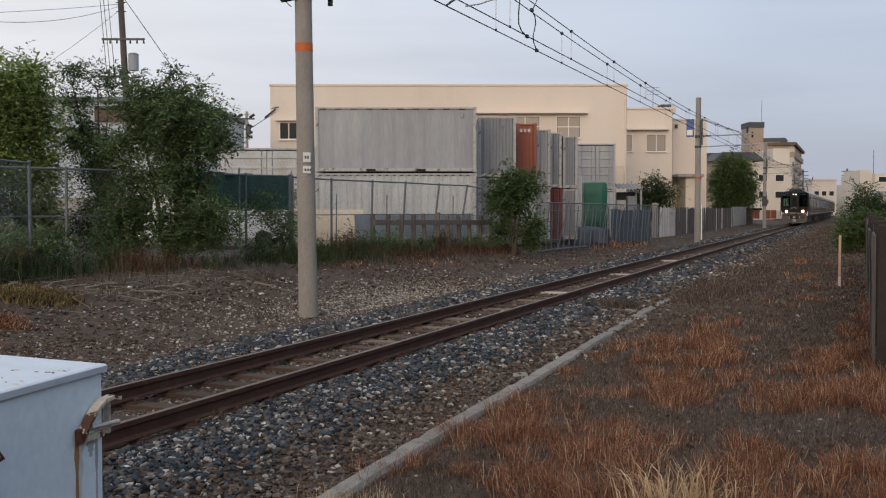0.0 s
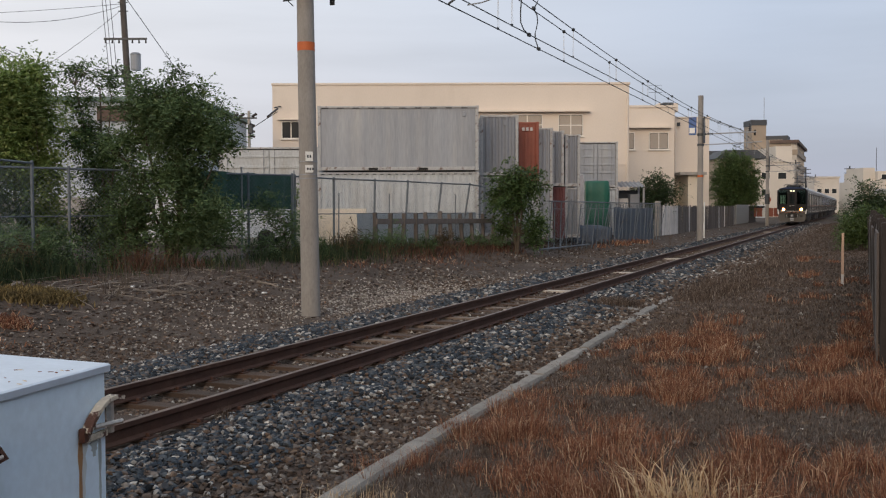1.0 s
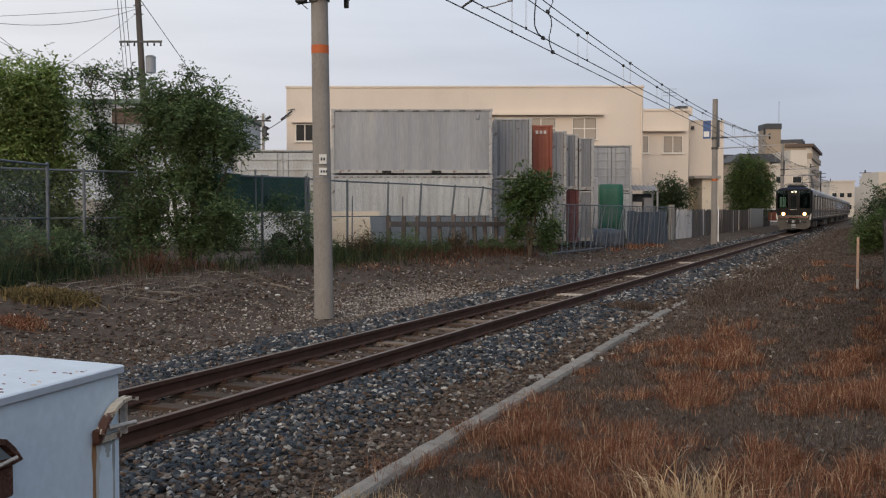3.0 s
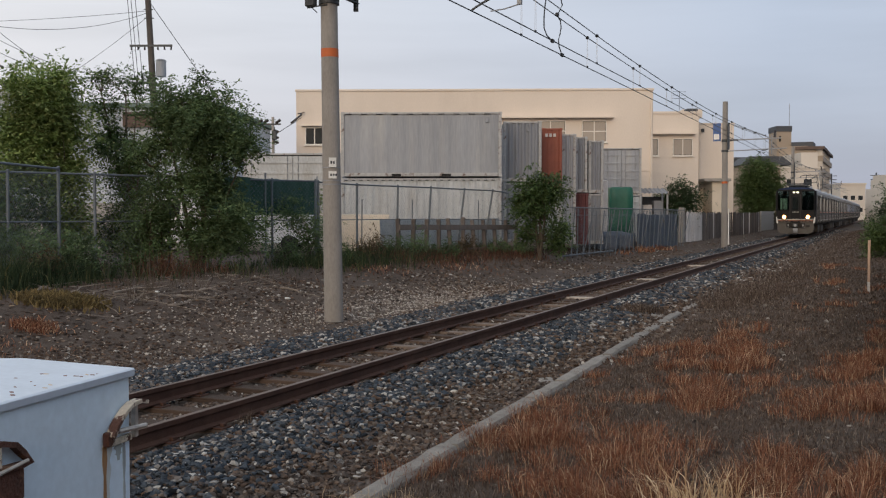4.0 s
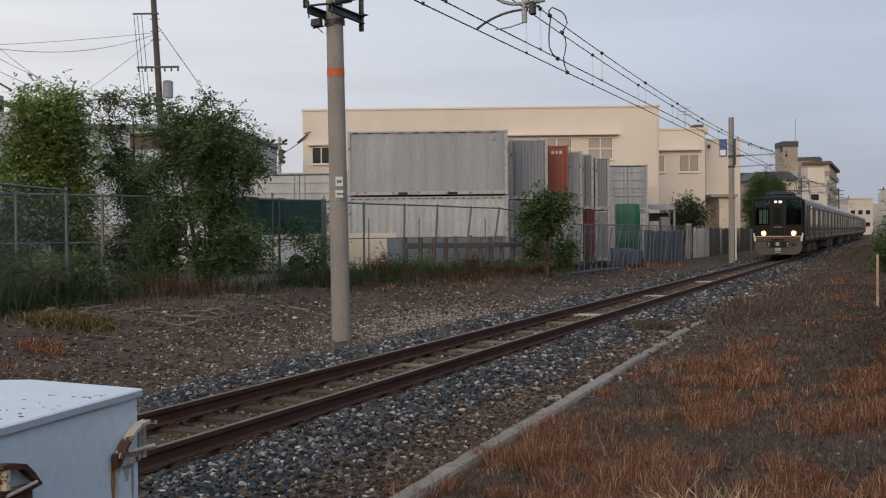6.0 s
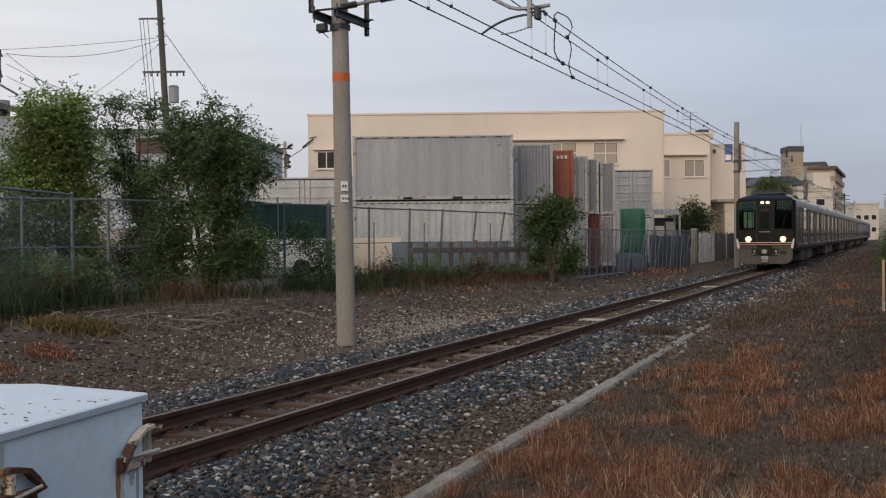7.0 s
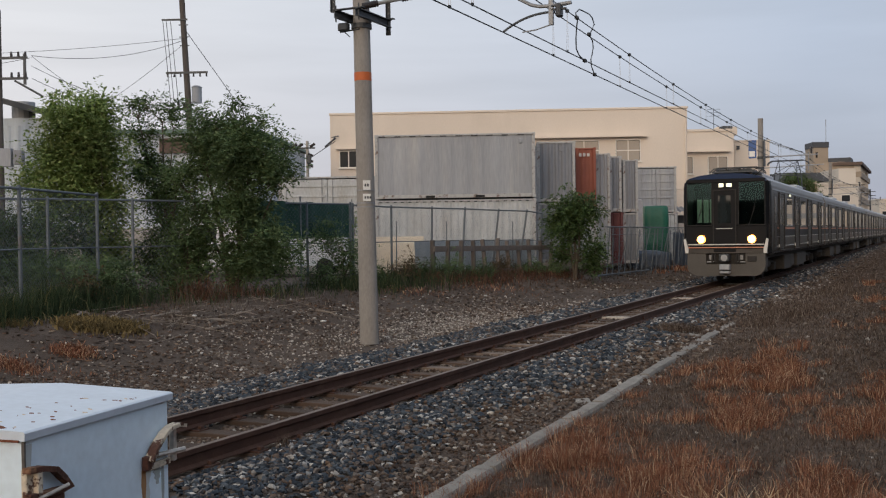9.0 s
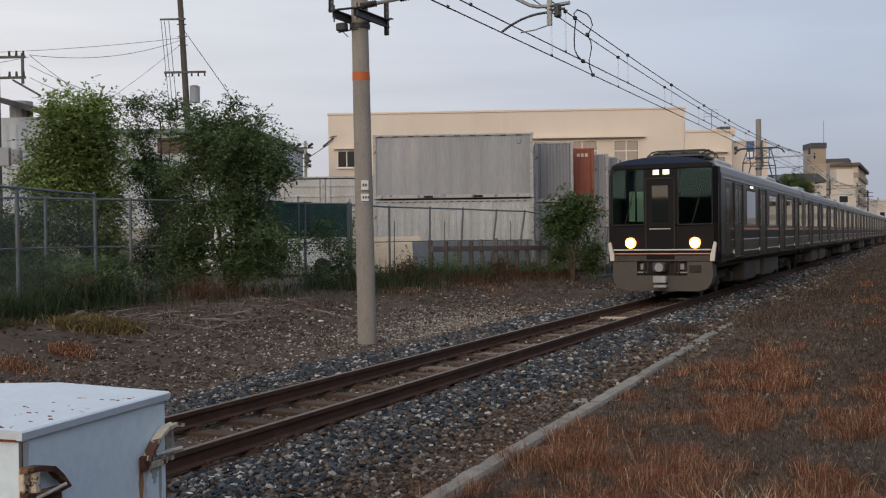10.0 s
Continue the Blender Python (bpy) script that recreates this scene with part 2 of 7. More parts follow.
M_STRAW = ramp_mat("dry_orange_grass", [(0, (0.085, 0.036, 0.024)), (0.3, (0.165, 0.070, 0.043)), (0.6, (0.265, 0.118, 0.070)), (0.85, (0.38, 0.21, 0.13)), (1, (0.66, 0.50, 0.34))], scale=3, bump=0, trans=0.25)
M_DULL = ramp_mat("withered_grey_grass", [(0, (0.047, 0.034, 0.028)), (0.5, (0.096, 0.068, 0.053)), (0.85, (0.165, 0.126, 0.101)), (1, (0.31, 0.265, 0.22))], scale=3, bump=0, trans=0.2)
M_PALE = ramp_mat("pale_straw", [(0, (0.42, 0.28, 0.16)), (0.6, (0.62, 0.46, 0.29)), (1, (0.75, 0.62, 0.44))], scale=3, bump=0, trans=0.25)
M_GREEN = ramp_mat("weed_green", [(0, (0.022, 0.038, 0.019)), (0.5, (0.042, 0.063, 0.030)), (0.85, (0.070, 0.092, 0.045)), (1, (0.15, 0.14, 0.06))], scale=2, bump=0, trans=0.3)
M_OCHRE = ramp_mat("ochre_weed", [(0, (0.080, 0.062, 0.030)), (0.6, (0.18, 0.135, 0.06)), (1, (0.32, 0.24, 0.11))], scale=2, bump=0, trans=0.3)

ICO = bmesh.new()
bmesh.ops.create_icosphere(ICO, subdivisions=1, radius=1)
ICO.verts.ensure_lookup_table()
ICO_V = np.array([v.co[:] for v in ICO.verts])
ICO_F = np.array([[v.index for v in f.verts] for f in ICO.faces])
ICO.free()


def raw(name, verts, faces, material, label, category, parent=None, kind="stuff"):
    me = bpy.data.meshes.new(name)
    me.from_pydata(np.asarray(verts).tolist(), [], np.asarray(faces).tolist())
    me.materials.append(material)
    ob = new(name, me)
    if parent is not None:
        ob.parent = parent
    return tagged(ob, label, category, kind=kind)


def pebbles(name, spots, material, label, lo, hi, lift=0.25):
    """Irregular flattish stones: spots is an array of x, y, size factor."""
    k = len(spots)
    size = rng.uniform(lo, hi, k) * spots[:, 2]
    jitter = 1 + rng.uniform(-0.58, 0.52, (k, 12, 1))
    v = ICO_V[None] * jitter * np.stack([rng.uniform(0.75, 1.3, k), rng.uniform(0.6, 1.1, k), rng.uniform(0.45, 0.85, k)], 1)[:, None]
    a, t = rng.uniform(0, 6.28, k), rng.uniform(-0.5, 0.5, k)
    ca, sa, ct, st = np.cos(a), np.sin(a), np.cos(t), np.sin(t)
    x, y, z = v[..., 0], v[..., 1], v[..., 2]
    y, z = y * ct[:, None] - z * st[:, None], y * st[:, None] + z * ct[:, None]
    x, y = x * ca[:, None] - y * sa[:, None], x * sa[:, None] + y * ca[:, None]
    gz = np.array([level(px, py) for px, py in spots[:, :2]])
    out = np.stack([x, y, z], -1) * size[:, None, None]
    out += np.stack([spots[:, 0], spots[:, 1], gz + size * lift], -1)[:, None]
    faces = (ICO_F[None] + (np.arange(k) * 12)[:, None, None]).reshape(-1, 3)
    return raw(name, out.reshape(-1, 3), faces, material, label, "gravel")


def strew(x0, x1, y0, y1, per, keep=None):
    """Random spots, thinner and larger with distance."""
    out = []
    y = y0
    while y < y1:
        step = min(1.0, y1 - y)
        far = math.hypot(max(x0, min(x1, -4.0)), y)
        k = rng.poisson(per * (x1 - x0) * step * min(1.0, (9.0 / max(far, 9.0)) ** 1.55))
        s = np.stack([rng.uniform(x0, x1, k), rng.uniform(y, y + step, k), np.full(k, min(1.9, max(1.0, (far / 9.0) ** 0.6)))], 1)
        if keep is not None and k:
            s = s[[rng.random() < keep(px, py) for px, py in s[:, :2]]]
        out.append(s)
        y += step
    return np.concatenate(out)


def blades(name, spots, material, label, category, h, width=0.006, lean=0.5, kind="stuff", parent=None, base=None, angle=None):
    """Thin curved blades, two tapering segments each; spots: x, y, height factor."""
    k = len(spots)
    hh = rng.uniform(0.45, 1.0, k) * h * spots[:, 2]
    w = width * rng.uniform(0.6, 1.3, k) * np.maximum(1.0, np.hypot(spots[:, 0], spots[:, 1]) / 9.0)
    a, ln, tw = (rng.uniform(0, 6.28, k) if angle is None else angle), rng.uniform(0.05, lean, k), rng.uniform(0, 3.14, k)
    gz = np.array([level(px, py) for px, py in spots[:, :2]]) if base is None else base
    p0 = np.stack([spots[:, 0], spots[:, 1], gz - 0.01], -1)
    d = np.stack([np.cos(a), np.sin(a), np.zeros(k)], -1)
    s = np.stack([np.cos(tw), np.sin(tw), np.zeros(k)], -1) * w[:, None]
    up = np.array([0, 0, 1.0])
    p1 = p0 + up * (hh * 0.55)[:, None] + d * (hh * ln * 0.3)[:, None]
    p2 = p0 + up * (hh * (1 - 0.35 * ln))[:, None] + d * (hh * ln)[:, None]
    v = np.stack([p0 - s, p0 + s, p1 - s * 0.7, p1 + s * 0.7, p2], 1).reshape(-1, 3)
    i = (np.arange(k) * 5)[:, None]
    f = np.concatenate([i + [0, 1, 3], i + [0, 3, 2], i + [2, 3, 4]], 0)
    return raw(name, v, f, material, label, category, parent, kind)


# ---- the railway line ----
def rail_outline():
    h = [(0.0325, 0.0), (0.0325, -0.038), (0.009, -0.05), (0.009, -0.125), (0.062, -0.14), (0.062, -0.152)]
    return [(-u, z) for u, z in h[::-1]] + h


def track():
    top = tagged(new("railway_track"), "rusty single railway track on weathered sleepers", "railway track", kind="structure")
    for s in (-1, 1):
        r = part("rail", prism(bmesh.new(), [(TRACK + s * 0.566 + u, z) for u, z in rail_outline()], -12, 420), M_RAIL, top, "rust-brown steel rail")
        part("running_surface", B(TRACK + s * 0.566 - 0.026, TRACK + s * 0.566 + 0.026, -12, 420, -0.001, 0.0025), M_RAILTOP, r, "worn shiny rail head")
        y = -3.6
        while y < 120:
            part("fishplate", B(TRACK + s * 0.566 - 0.036, TRACK + s * 0.566 + 0.036, y, y + 0.5, -0.12, -0.045), M_RAIL, r)
            y += 25
    pale = mat("pale_new_sleeper", (0.46, 0.41, 0.36), 0.9, var=0.25, scale=5, fine=40, bump=0.4)
    grey = mat("bleached_sleeper", (0.17, 0.13, 0.105), 0.95, var=0.3, scale=5, fine=40, bump=0.5, stretch=(0.3, 4, 4))
    meshes = []
    for mm in (M_SLEEPER, grey, pale):
        me = bpy.data.meshes.new("sleeper")
        bm = B(-1.05, 1.05, -0.1, 0.1, -0.305, -0.165, bev=0.008)
        bm.to_mesh(me), bm.free()
        me.materials.append(mm)
        meshes.append(me)
    plate = bpy.data.meshes.new("tie_plate")
    bm = B(-0.12, 0.12, -0.075, 0.075, -0.168, -0.150, bev=0.004)
    for sx in (-0.085, 0.085):
        box(bm, sx - 0.02, sx + 0.02, -0.03, 0.03, -0.152, -0.118, bev=0.006)
    bm.to_mesh(plate), bm.free()
    plate.materials.append(M_RAIL)
    light = {13.0: 1, 15.0: 1, 16.5: 1, 18.5: 1, 20.5: 1, 22.4: 2, 29.1: 2, 37.4: 2, 47.0: 1, 80.0: 2}
    y = -4.0
    while y < 150:
        kind = next((v for c, v in light.items() if abs(c - y) < 0.32), 0)
        o = new("sleeper", meshes[kind])
        o.parent = top
        o.location = (TRACK + random.uniform(-0.03, 0.03), y + random.uniform(-0.02, 0.02), random.uniform(-0.012, 0.004) + (0.02 if kind == 2 else 0))
        o.rotation_euler = (0, random.uniform(-0.006, 0.006), random.uniform(-0.02, 0.02))
        if y < 45:
            for s in (-1, 1):
                q = new("tie_plate", plate)
                q.parent = o
                q.location = (s * 0.566, 0, 0)
        y += 0.64
    bm = bmesh.new()
    while y < 400:
        box(bm, TRACK - 1.05, TRACK + 1.05, y - 0.1, y + 0.1, -0.305, -0.165)
        y += 0.64
    tagged(part("far_sleepers", bm, M_SLEEPER, top), kind="stuff")


track()


def blue_share(x, y):
    d = abs(x - TRACK)
    edge = 1.75 if x > TRACK else 2.25
    edge += 0.35 * noise.noise((x * 0.5, y * 0.35, 2))
    return 1 - smooth(edge - 0.35, edge + 0.45, d)


def not_rail(x):
    return min(abs(x - TRACK - 0.566), abs(x - TRACK + 0.566)) > 0.085


def shoulder(x, y):
    return (1.0 if abs(x - TRACK) > 0.6 else 0.0) * blue_share(x, y) * not_rail(x)


def outer(x, y):
    d = abs(x - TRACK)
    thin = 1.0
    if x < -8.4:
        thin = 0.16 + 0.84 * smooth(-0.05, 0.35, noise.noise((x * 0.45, y * 0.22, 8)))
        if (x + 12.3) ** 2 / 1.4 + (y - 11.9) ** 2 / 0.8 < 1:
            thin *= 0.08
        thin *= 1 - smooth(10.6, 13.2, -x)
    return (1 - blue_share(x, y)) * thin * (d > 0.6)


def between(x, y):
    cell = ((y + 4.0) / 0.64) % 1.0
    gap = 0.22 < cell < 0.78
    return (0.9 if gap else 0.16) * not_rail(x)


pebbles("ballast", strew(TRACK - 2.9, TRACK + 2.6, 3.0, 130, 640, shoulder), M_BALLAST, "bluish grey crushed stone ballast", 0.017, 0.034, 0.45)
pebbles("gravel", strew(TRACK + 0.6, -3.22, 3.0, 120, 620, outer), M_GRAVEL, "brown and grey gravel beside the track", 0.013, 0.031, 0.35)
pebbles("gravel", strew(-13.2, TRACK - 0.6, 5.0, 110, 480, outer), M_GRAVEL, "tan and grey gravel strewn on soil", 0.011, 0.026, 0.28)
pebbles("gravel", strew(TRACK - 0.5, TRACK + 0.5, 3.0, 110, 900, between), M_GRAVEL, "brown gravel between the rails", 0.012, 0.028, 0.3)
pebbles("gravel", strew(-3.2, 0.2, 3.5, 30, 26), M_GRAVEL, "stray grey stones among dry grass", 0.010, 0.028, 0.2)


M_KERB = mat("stained_kerb_concrete", (0.235, 0.215, 0.19), 0.95, var=0.3, scale=5, fine=50, bump=0.5, obj=0.12, tint=(0.12, 0.10, 0.085), tint_at=(0.5, 0.7))


def kerb_line(y):
    """The strip wanders a little away from the near side with distance."""
    return float(np.interp(y, (3.4, 6.3, 8.8, 12.6, 16.4, 21.0, 29.5, 36.5, 42.0), (-3.09, -3.20, -3.31, -3.38, -3.52, -3.66, -3.66, -3.81, -3.72)))


def kerb():
    top = tagged(new("concrete_kerb"), "low grey concrete edging strip, chipped and sunken", "kerb", kind="structure")
    y = 3.4
    while y < 43:
        n = random.uniform(1.1, 2.4)
        if y < 20.6 or 28.4 < y < 31 or 34.2 < y < 37.2 or 40.3 < y < 41.3:
            x0, x1 = kerb_line(y), kerb_line(y + n)
            bm = bmesh.new()
            rings = []
            for k in range(9):
                f = k / 8
                out = [(-0.088, -0.14), (-0.090, -0.03), (-0.070, 0.0), (0.0, 0.006), (0.066, 0.0), (0.084, -0.03), (0.088, -0.14)]
                chip = 0.010 if k in (0, 8) else 0.0
                rings.append([bm.verts.new((u * (1 - chip * 3) + 0.022 * noise.noise((y + f * n * 5, u * 11, 1)),
                                            f * n, w - chip * (w > -0.1) + 0.016 * noise.noise((y * 3 + f * n * 7, u * 14, 6)) * (w > -0.1))) for u, w in out])
            for a, b in zip(rings, rings[1:]):
                for k in range(6):
                    bm.faces.new((a[k], a[k + 1], b[k + 1], b[k]))
            bm.faces.new(rings[0][::-1]), bm.faces.new(rings[-1])
            bmesh.ops.recalc_face_normals(bm, faces=bm.faces)
            turn = math.degrees(math.atan2(x0 - x1, n))
            part("kerb_stone", bm, M_KERB, top, m=pose(x0, y, -0.195 + random.uniform(-0.012, 0.006), random.uniform(-0.3, 0.3), random.uniform(-4, 3), turn + random.uniform(-0.4, 0.4)), smooth=False)
        y += n + random.uniform(0.006, 0.022)
    for x, y, a, b, rz in ((-3.56, 11.42, 0.09, 0.17, 24), (-3.86, 19.2, 0.07, 0.12, 70), (-3.35, 22.6, 0.09, 0.14, 10)):
        bm = B(-a, a, -b, b, -0.03, 0.03, bev=0.012)
        for v in bm.verts:
            v.co += Vector([0.03 * noise.noise(v.co * 9 + Vector((y, k, 0))) for k in (1, 2, 3)])
        part("loose_slab", bm, M_KERB, top, "broken flat slab of concrete", m=pose(x, y, level(x, y) + 0.0, 3, -4, rz))


kerb()


def meadow(x, y):
    return noise.noise((x * 0.75, y * 0.40, 3)) + 0.5 * noise.noise((x * 2.2, y * 1.3, 9))


def tufts(x0, x1, y0, y1, per):
    """Clumps of blades that lean outwards from their middle."""
    rows, turn = [], []
    n = rng.poisson(per * (x1 - x0) * (y1 - y0))
    for _ in range(n):
        x, y = rng.uniform(x0, x1), rng.uniform(y0, y1)
        g = 1.35 * meadow(x, y) + 0.25 * smooth(-3.3, -1.2, x) - 0.50 * smooth(10, 21, y) + 0.30 * (1 - smooth(4, 9, y)) + 0.25 * smooth(-0.9, 0.3, x)
        p = smooth(-0.08, 0.55, g) * smooth(-3.46, -3.15, x + 0.2 * noise.noise((y * 1.4, 0, 5)))
        if rng.random() > p * min(1.0, (11.0 / max(y, 11.0)) ** 1.0):
            continue
        k = int(rng.uniform(40, 105) * (0.6 + 0.6 * p) * min(1.0, (14.0 / max(y, 14.0)) ** 0.7))
        r = rng.uniform(0.03, 0.09)
        o = rng.normal(0, r, (k, 2))
        size = rng.uniform(0.45, 1.15) * (0.7 + 0.4 * p)
        rows.append(np.column_stack([o + [x, y], np.full(k, size)]))
        turn.append(np.arctan2(o[:, 1], o[:, 0]) + rng.normal(0, 0.7, k))
    return np.concatenate(rows), np.concatenate(turn)


for y0, y1, per in ((3.8, 12, 40), (12, 22, 24), (22, 40, 11)):
    q, turn = tufts(-3.5, 1.4, y0, y1, per)
    blades("dry_grass", q, M_STRAW, "rust-brown dry grass in uneven tufts", "grass", 0.24, 0.0023, 1.15, angle=turn)
s = strew(-3.45, 1.6, 3.6, 125, 1700)
s[:, 2] = 0.8
s = s[s[:, 0] > -3.36 + 0.10 * np.sin(s[:, 1] * 3)]
blades("withered_grass", s, M_DULL, "short grey-brown withered grass", "grass", 0.10, 0.0035, 1.3)
# pale arching clump
c = rng.normal(0, 1, (190, 2)) * [0.16, 0.10] + [-0.97, 6.2]
blades("straw_clump", np.column_stack([c, np.ones(len(c))]), M_PALE, "tall pale straw tuft", "grass", 0.46, 0.0042, 1.5)
c = rng.normal(0, 1, (160, 2)) * [0.18, 0.12] + [-3.0, 5.9]
blades("straw_clump", np.column_stack([c, np.ones(len(c))]), M_PALE, "thin pale straw tuft by the kerb", "grass", 0.24, 0.0024, 1.1)
# one small weed at the near rail
c = rng.normal(0, 0.03, (60, 2)) + [-5.47, 8.40]
blades("weed", np.column_stack([c, np.ones(len(c))]), ramp_mat("fresh_weed", [(0, (0.16, 0.20, 0.04)), (1, (0.30, 0.34, 0.09))], bump=0, trans=0.3), "small fresh yellow-green weed beside the rail", "weed", 0.16, 0.008, 1.2)


# ---- the yard beyond the fence ----
M_CONT = mat("grey_container_paint", (0.275, 0.292, 0.322), 0.55, var=0.16, scale=1.8, fine=18, bump=0.08, tint=(0.37, 0.37, 0.37), tint_at=(0.5, 0.8), stretch=(1, 1, 0.12))
M_CONT_BLUE = mat("blue_grey_container_paint", (0.20, 0.212, 0.238), 0.55, var=0.12, scale=1.5, fine=18, bump=0.08, stretch=(1, 1, 0.3))
M_CONT_WHITE = mat("white_container_paint", (0.41, 0.43, 0.445), 0.6, var=0.2, scale=2.0, fine=18, bump=0.08, tint=(0.36, 0.345, 0.32), tint_at=(0.55, 0.8), stretch=(1, 1, 0.3))
M_FRAME = mat("worn_frame_paint", (0.37, 0.375, 0.38), 0.6, var=0.22, scale=8, fine=40, bump=0.1, tint=(0.15, 0.10, 0.08), tint_at=(0.54, 0.66))
M_RED = mat("faded_red_paint", (0.27, 0.075, 0.045), 0.6, var=0.15, scale=2, fine=20, bump=0.08, tint=(0.24, 0.07, 0.04))
M_DARKRED = mat("dark_red_paint", (0.10, 0.026, 0.028), 0.6, var=0.15, scale=2, fine=20, bump=0.08)
# black that paints the shade inside gaps, pockets, window backs and openings
M_BLACK = mat("black_shadow_gap", (0.012, 0.012, 0.012), 0.9, var=0.1)
M_GLASS = glassy("window_glass", (0.03, 0.033, 0.036), 0.12, 1.4)
M_GLASS.node_tree.nodes["Principled BSDF"].inputs["Specular IOR Level"].default_value = 0.06
M_CURTAIN = mat("beige_blind_behind_glass", (0.36, 0.31, 0.26), 0.35, var=0.08, scale=3, fine=12, bump=0.02, stretch=(6, 1, 1))
M_ALU = mat("pale_window_frame", (0.74, 0.70, 0.64), 0.5, var=0.06)
M_NET = mat("green_windbreak_net", (0.016, 0.062, 0.042), 0.85, var=0.2, scale=4, fine=40, bump=0.3)
M_CREAMLOW = mat("cream_low_wall", (0.64, 0.57, 0.47), 0.9, var=0.1, scale=1, fine=20, bump=0.15)
M_PANEL = mat("blue_grey_sheet", (0.078, 0.100, 0.138), 0.6, var=0.3, scale=1.5, fine=20, bump=0.1, obj=0.15, tint=(0.15, 0.145, 0.15), tint_at=(0.55, 0.75))
M_WHITEWASH = mat("chalky_white_board", (0.55, 0.52, 0.50), 0.9, var=0.2, scale=2, fine=20, bump=0.2, obj=0.2)
M_BOARD = mat("grey_weathered_board", (0.090, 0.074, 0.066), 0.95, var=0.3, scale=3, fine=30, bump=0.4, obj=0.3, stretch=(4, 4, 0.4))
M_BLOCK = mat("concrete_block", (0.30, 0.29, 0.275), 0.95, var=0.18, scale=2, fine=30, bump=0.3)
M_ROOFDARK = mat("dark_roof_sheet", (0.055, 0.06, 0.07), 0.7, var=0.2, scale=1, fine=10)


def corrugated(a0, a1, b, z0, z1, pitch=0.28, depth=0.022, sign=-1):
    """Trapezoid corrugation along a, bulging towards sign on b."""
    bm = bmesh.new()
    n = max(1, round((a1 - a0) / pitch))
    p = (a1 - a0) / n
    us = []
    for i in range(n):
        s = a0 + i * p
        us += [(s, 0), (s + 0.28 * p, 0), (s + 0.5 * p, 1), (s + 0.78 * p, 1)]
    us.append((a1, 0))
    rows = [[bm.verts.new((u, b + sign * depth * k, z)) for u, k in us] for z in (z0, z1)]
    for i in range(len(us) - 1):
        bm.faces.new((rows[0][i], rows[0][i + 1], rows[1][i + 1], rows[1][i]))
    return bm


def container(m, length, width, height, wall, doors_front=False, label="", frame_mat=None, side_pitch=0.28):
    """Local x along the long side (or the end, if doors_front), y away, z up from the base."""
    top = empty("shipping_container", m, label, "shipping container", "stacked containers")
    frame_mat = frame_mat or M_FRAME
    L, W, H = length, width, height
    # posts, rails, corner castings
    for x in (0, L - 0.12):
        for y in (0, W - 0.12):
            part("corner_post", B(x, x + 0.12, y, y + 0.12, 0.1, H - 0.1, bev=0.01), frame_mat, top)
            for z in (0, H - 0.12):
                part("corner_casting", B(x - 0.006, x + 0.136, y - 0.006, y + 0.136, z, z + 0.12, bev=0.015), frame_mat, top)
    for z, h in ((0.02, 0.14), (H - 0.085, 0.07)):
        part("side_rail", B(0.136, L - 0.136, 0.0, 0.06, z, z + h, bev=0.008), frame_mat, top)
        part("side_rail", B(0.136, L - 0.136, W - 0.06, W, z, z + h, bev=0.008), frame_mat, top)
        part("end_rail", B(0.0, 0.06, 0.136, W - 0.136, z, z + h, bev=0.008), frame_mat, top)
        part("end_rail", B(L - 0.06, L, 0.136, W - 0.136, z, z + h, bev=0.008), frame_mat, top)
    if not doors_front and L > 2:
        # black boxes on the rail paint the shaded gap over each trough
        bm = bmesh.new()
        n = round((L - 0.24) / side_pitch)
        for i in range(n):
            x = 0.12 + (i + 0.08) * (L - 0.24) / n
            box(bm, x, x + 0.42 * side_pitch, -0.004, 0.0, H - 0.100, H - 0.072)
        tagged(part("rail_gap_shade", bm, M_BLACK, top), kind="stuff")
    if not doors_front:
        part("side_panel", corrugated(0.12, L - 0.12, 0.055, 0.16, H - 0.085, side_pitch, 0.040 if side_pitch < 0.27 else (0.020 if side_pitch < 0.5 else 0.012)), wall, top)
        for x in (1.95, L - 2.3):
            if L > 4:
                part("fork_pocket", B(x, x + 0.36, -0.004, 0.02, 0.03, 0.12), M_BLACK, top)
        part("vent_cover", B(L - 0.62, L - 0.48, -0.0, 0.05, H - 0.42, H - 0.22, bev=0.02), wall, top)
    else:
        for i, (x0, x1) in enumerate(((0.13, L / 2 - 0.01), (L / 2 + 0.01, L - 0.13))):
            d = part("door", B(x0, x1, 0.03, 0.08, 0.17, H - 0.13, bev=0.01), wall, top)
            for z in np.linspace(0.35, H - 0.45, 5):
                part("rib", B(x0 + 0.06, x1 - 0.06, -0.012, 0.035, z, z + 0.10, bev=0.008), wall, d)
            for x in (x0 + 0.22, x1 - 0.22):
                part("lock_rod", T((x, 0.0, 0.12), (x, 0.0, H - 0.1), 0.018, seg=6), M_STEEL, d)
                part("handle", B(x - 0.02, x + 0.22, -0.02, 0.0, 1.0, 1.03), M_STEEL, d)
    part("back_panel", corrugated(0.12, L - 0.12, W - 0.055, 0.16, H - 0.085, side_pitch, 0.022, 1), wall, top)
    bm = corrugated(0.12, W - 0.12, 0.0, 0.16, H - 0.085, side_pitch, 0.022, 1)
    bmesh.ops.transform(bm, matrix=Matrix.Translation((0.05, 0, 0)) @ Matrix.Rotation(math.pi / 2, 4, "Z") @ Matrix.Translation((0, 0, 0)), verts=bm.verts)
    part("end_panel", bm, wall, top)
    bm = corrugated(0.12, W - 0.12, 0.0, 0.16, H - 0.085, side_pitch, 0.022, -1)
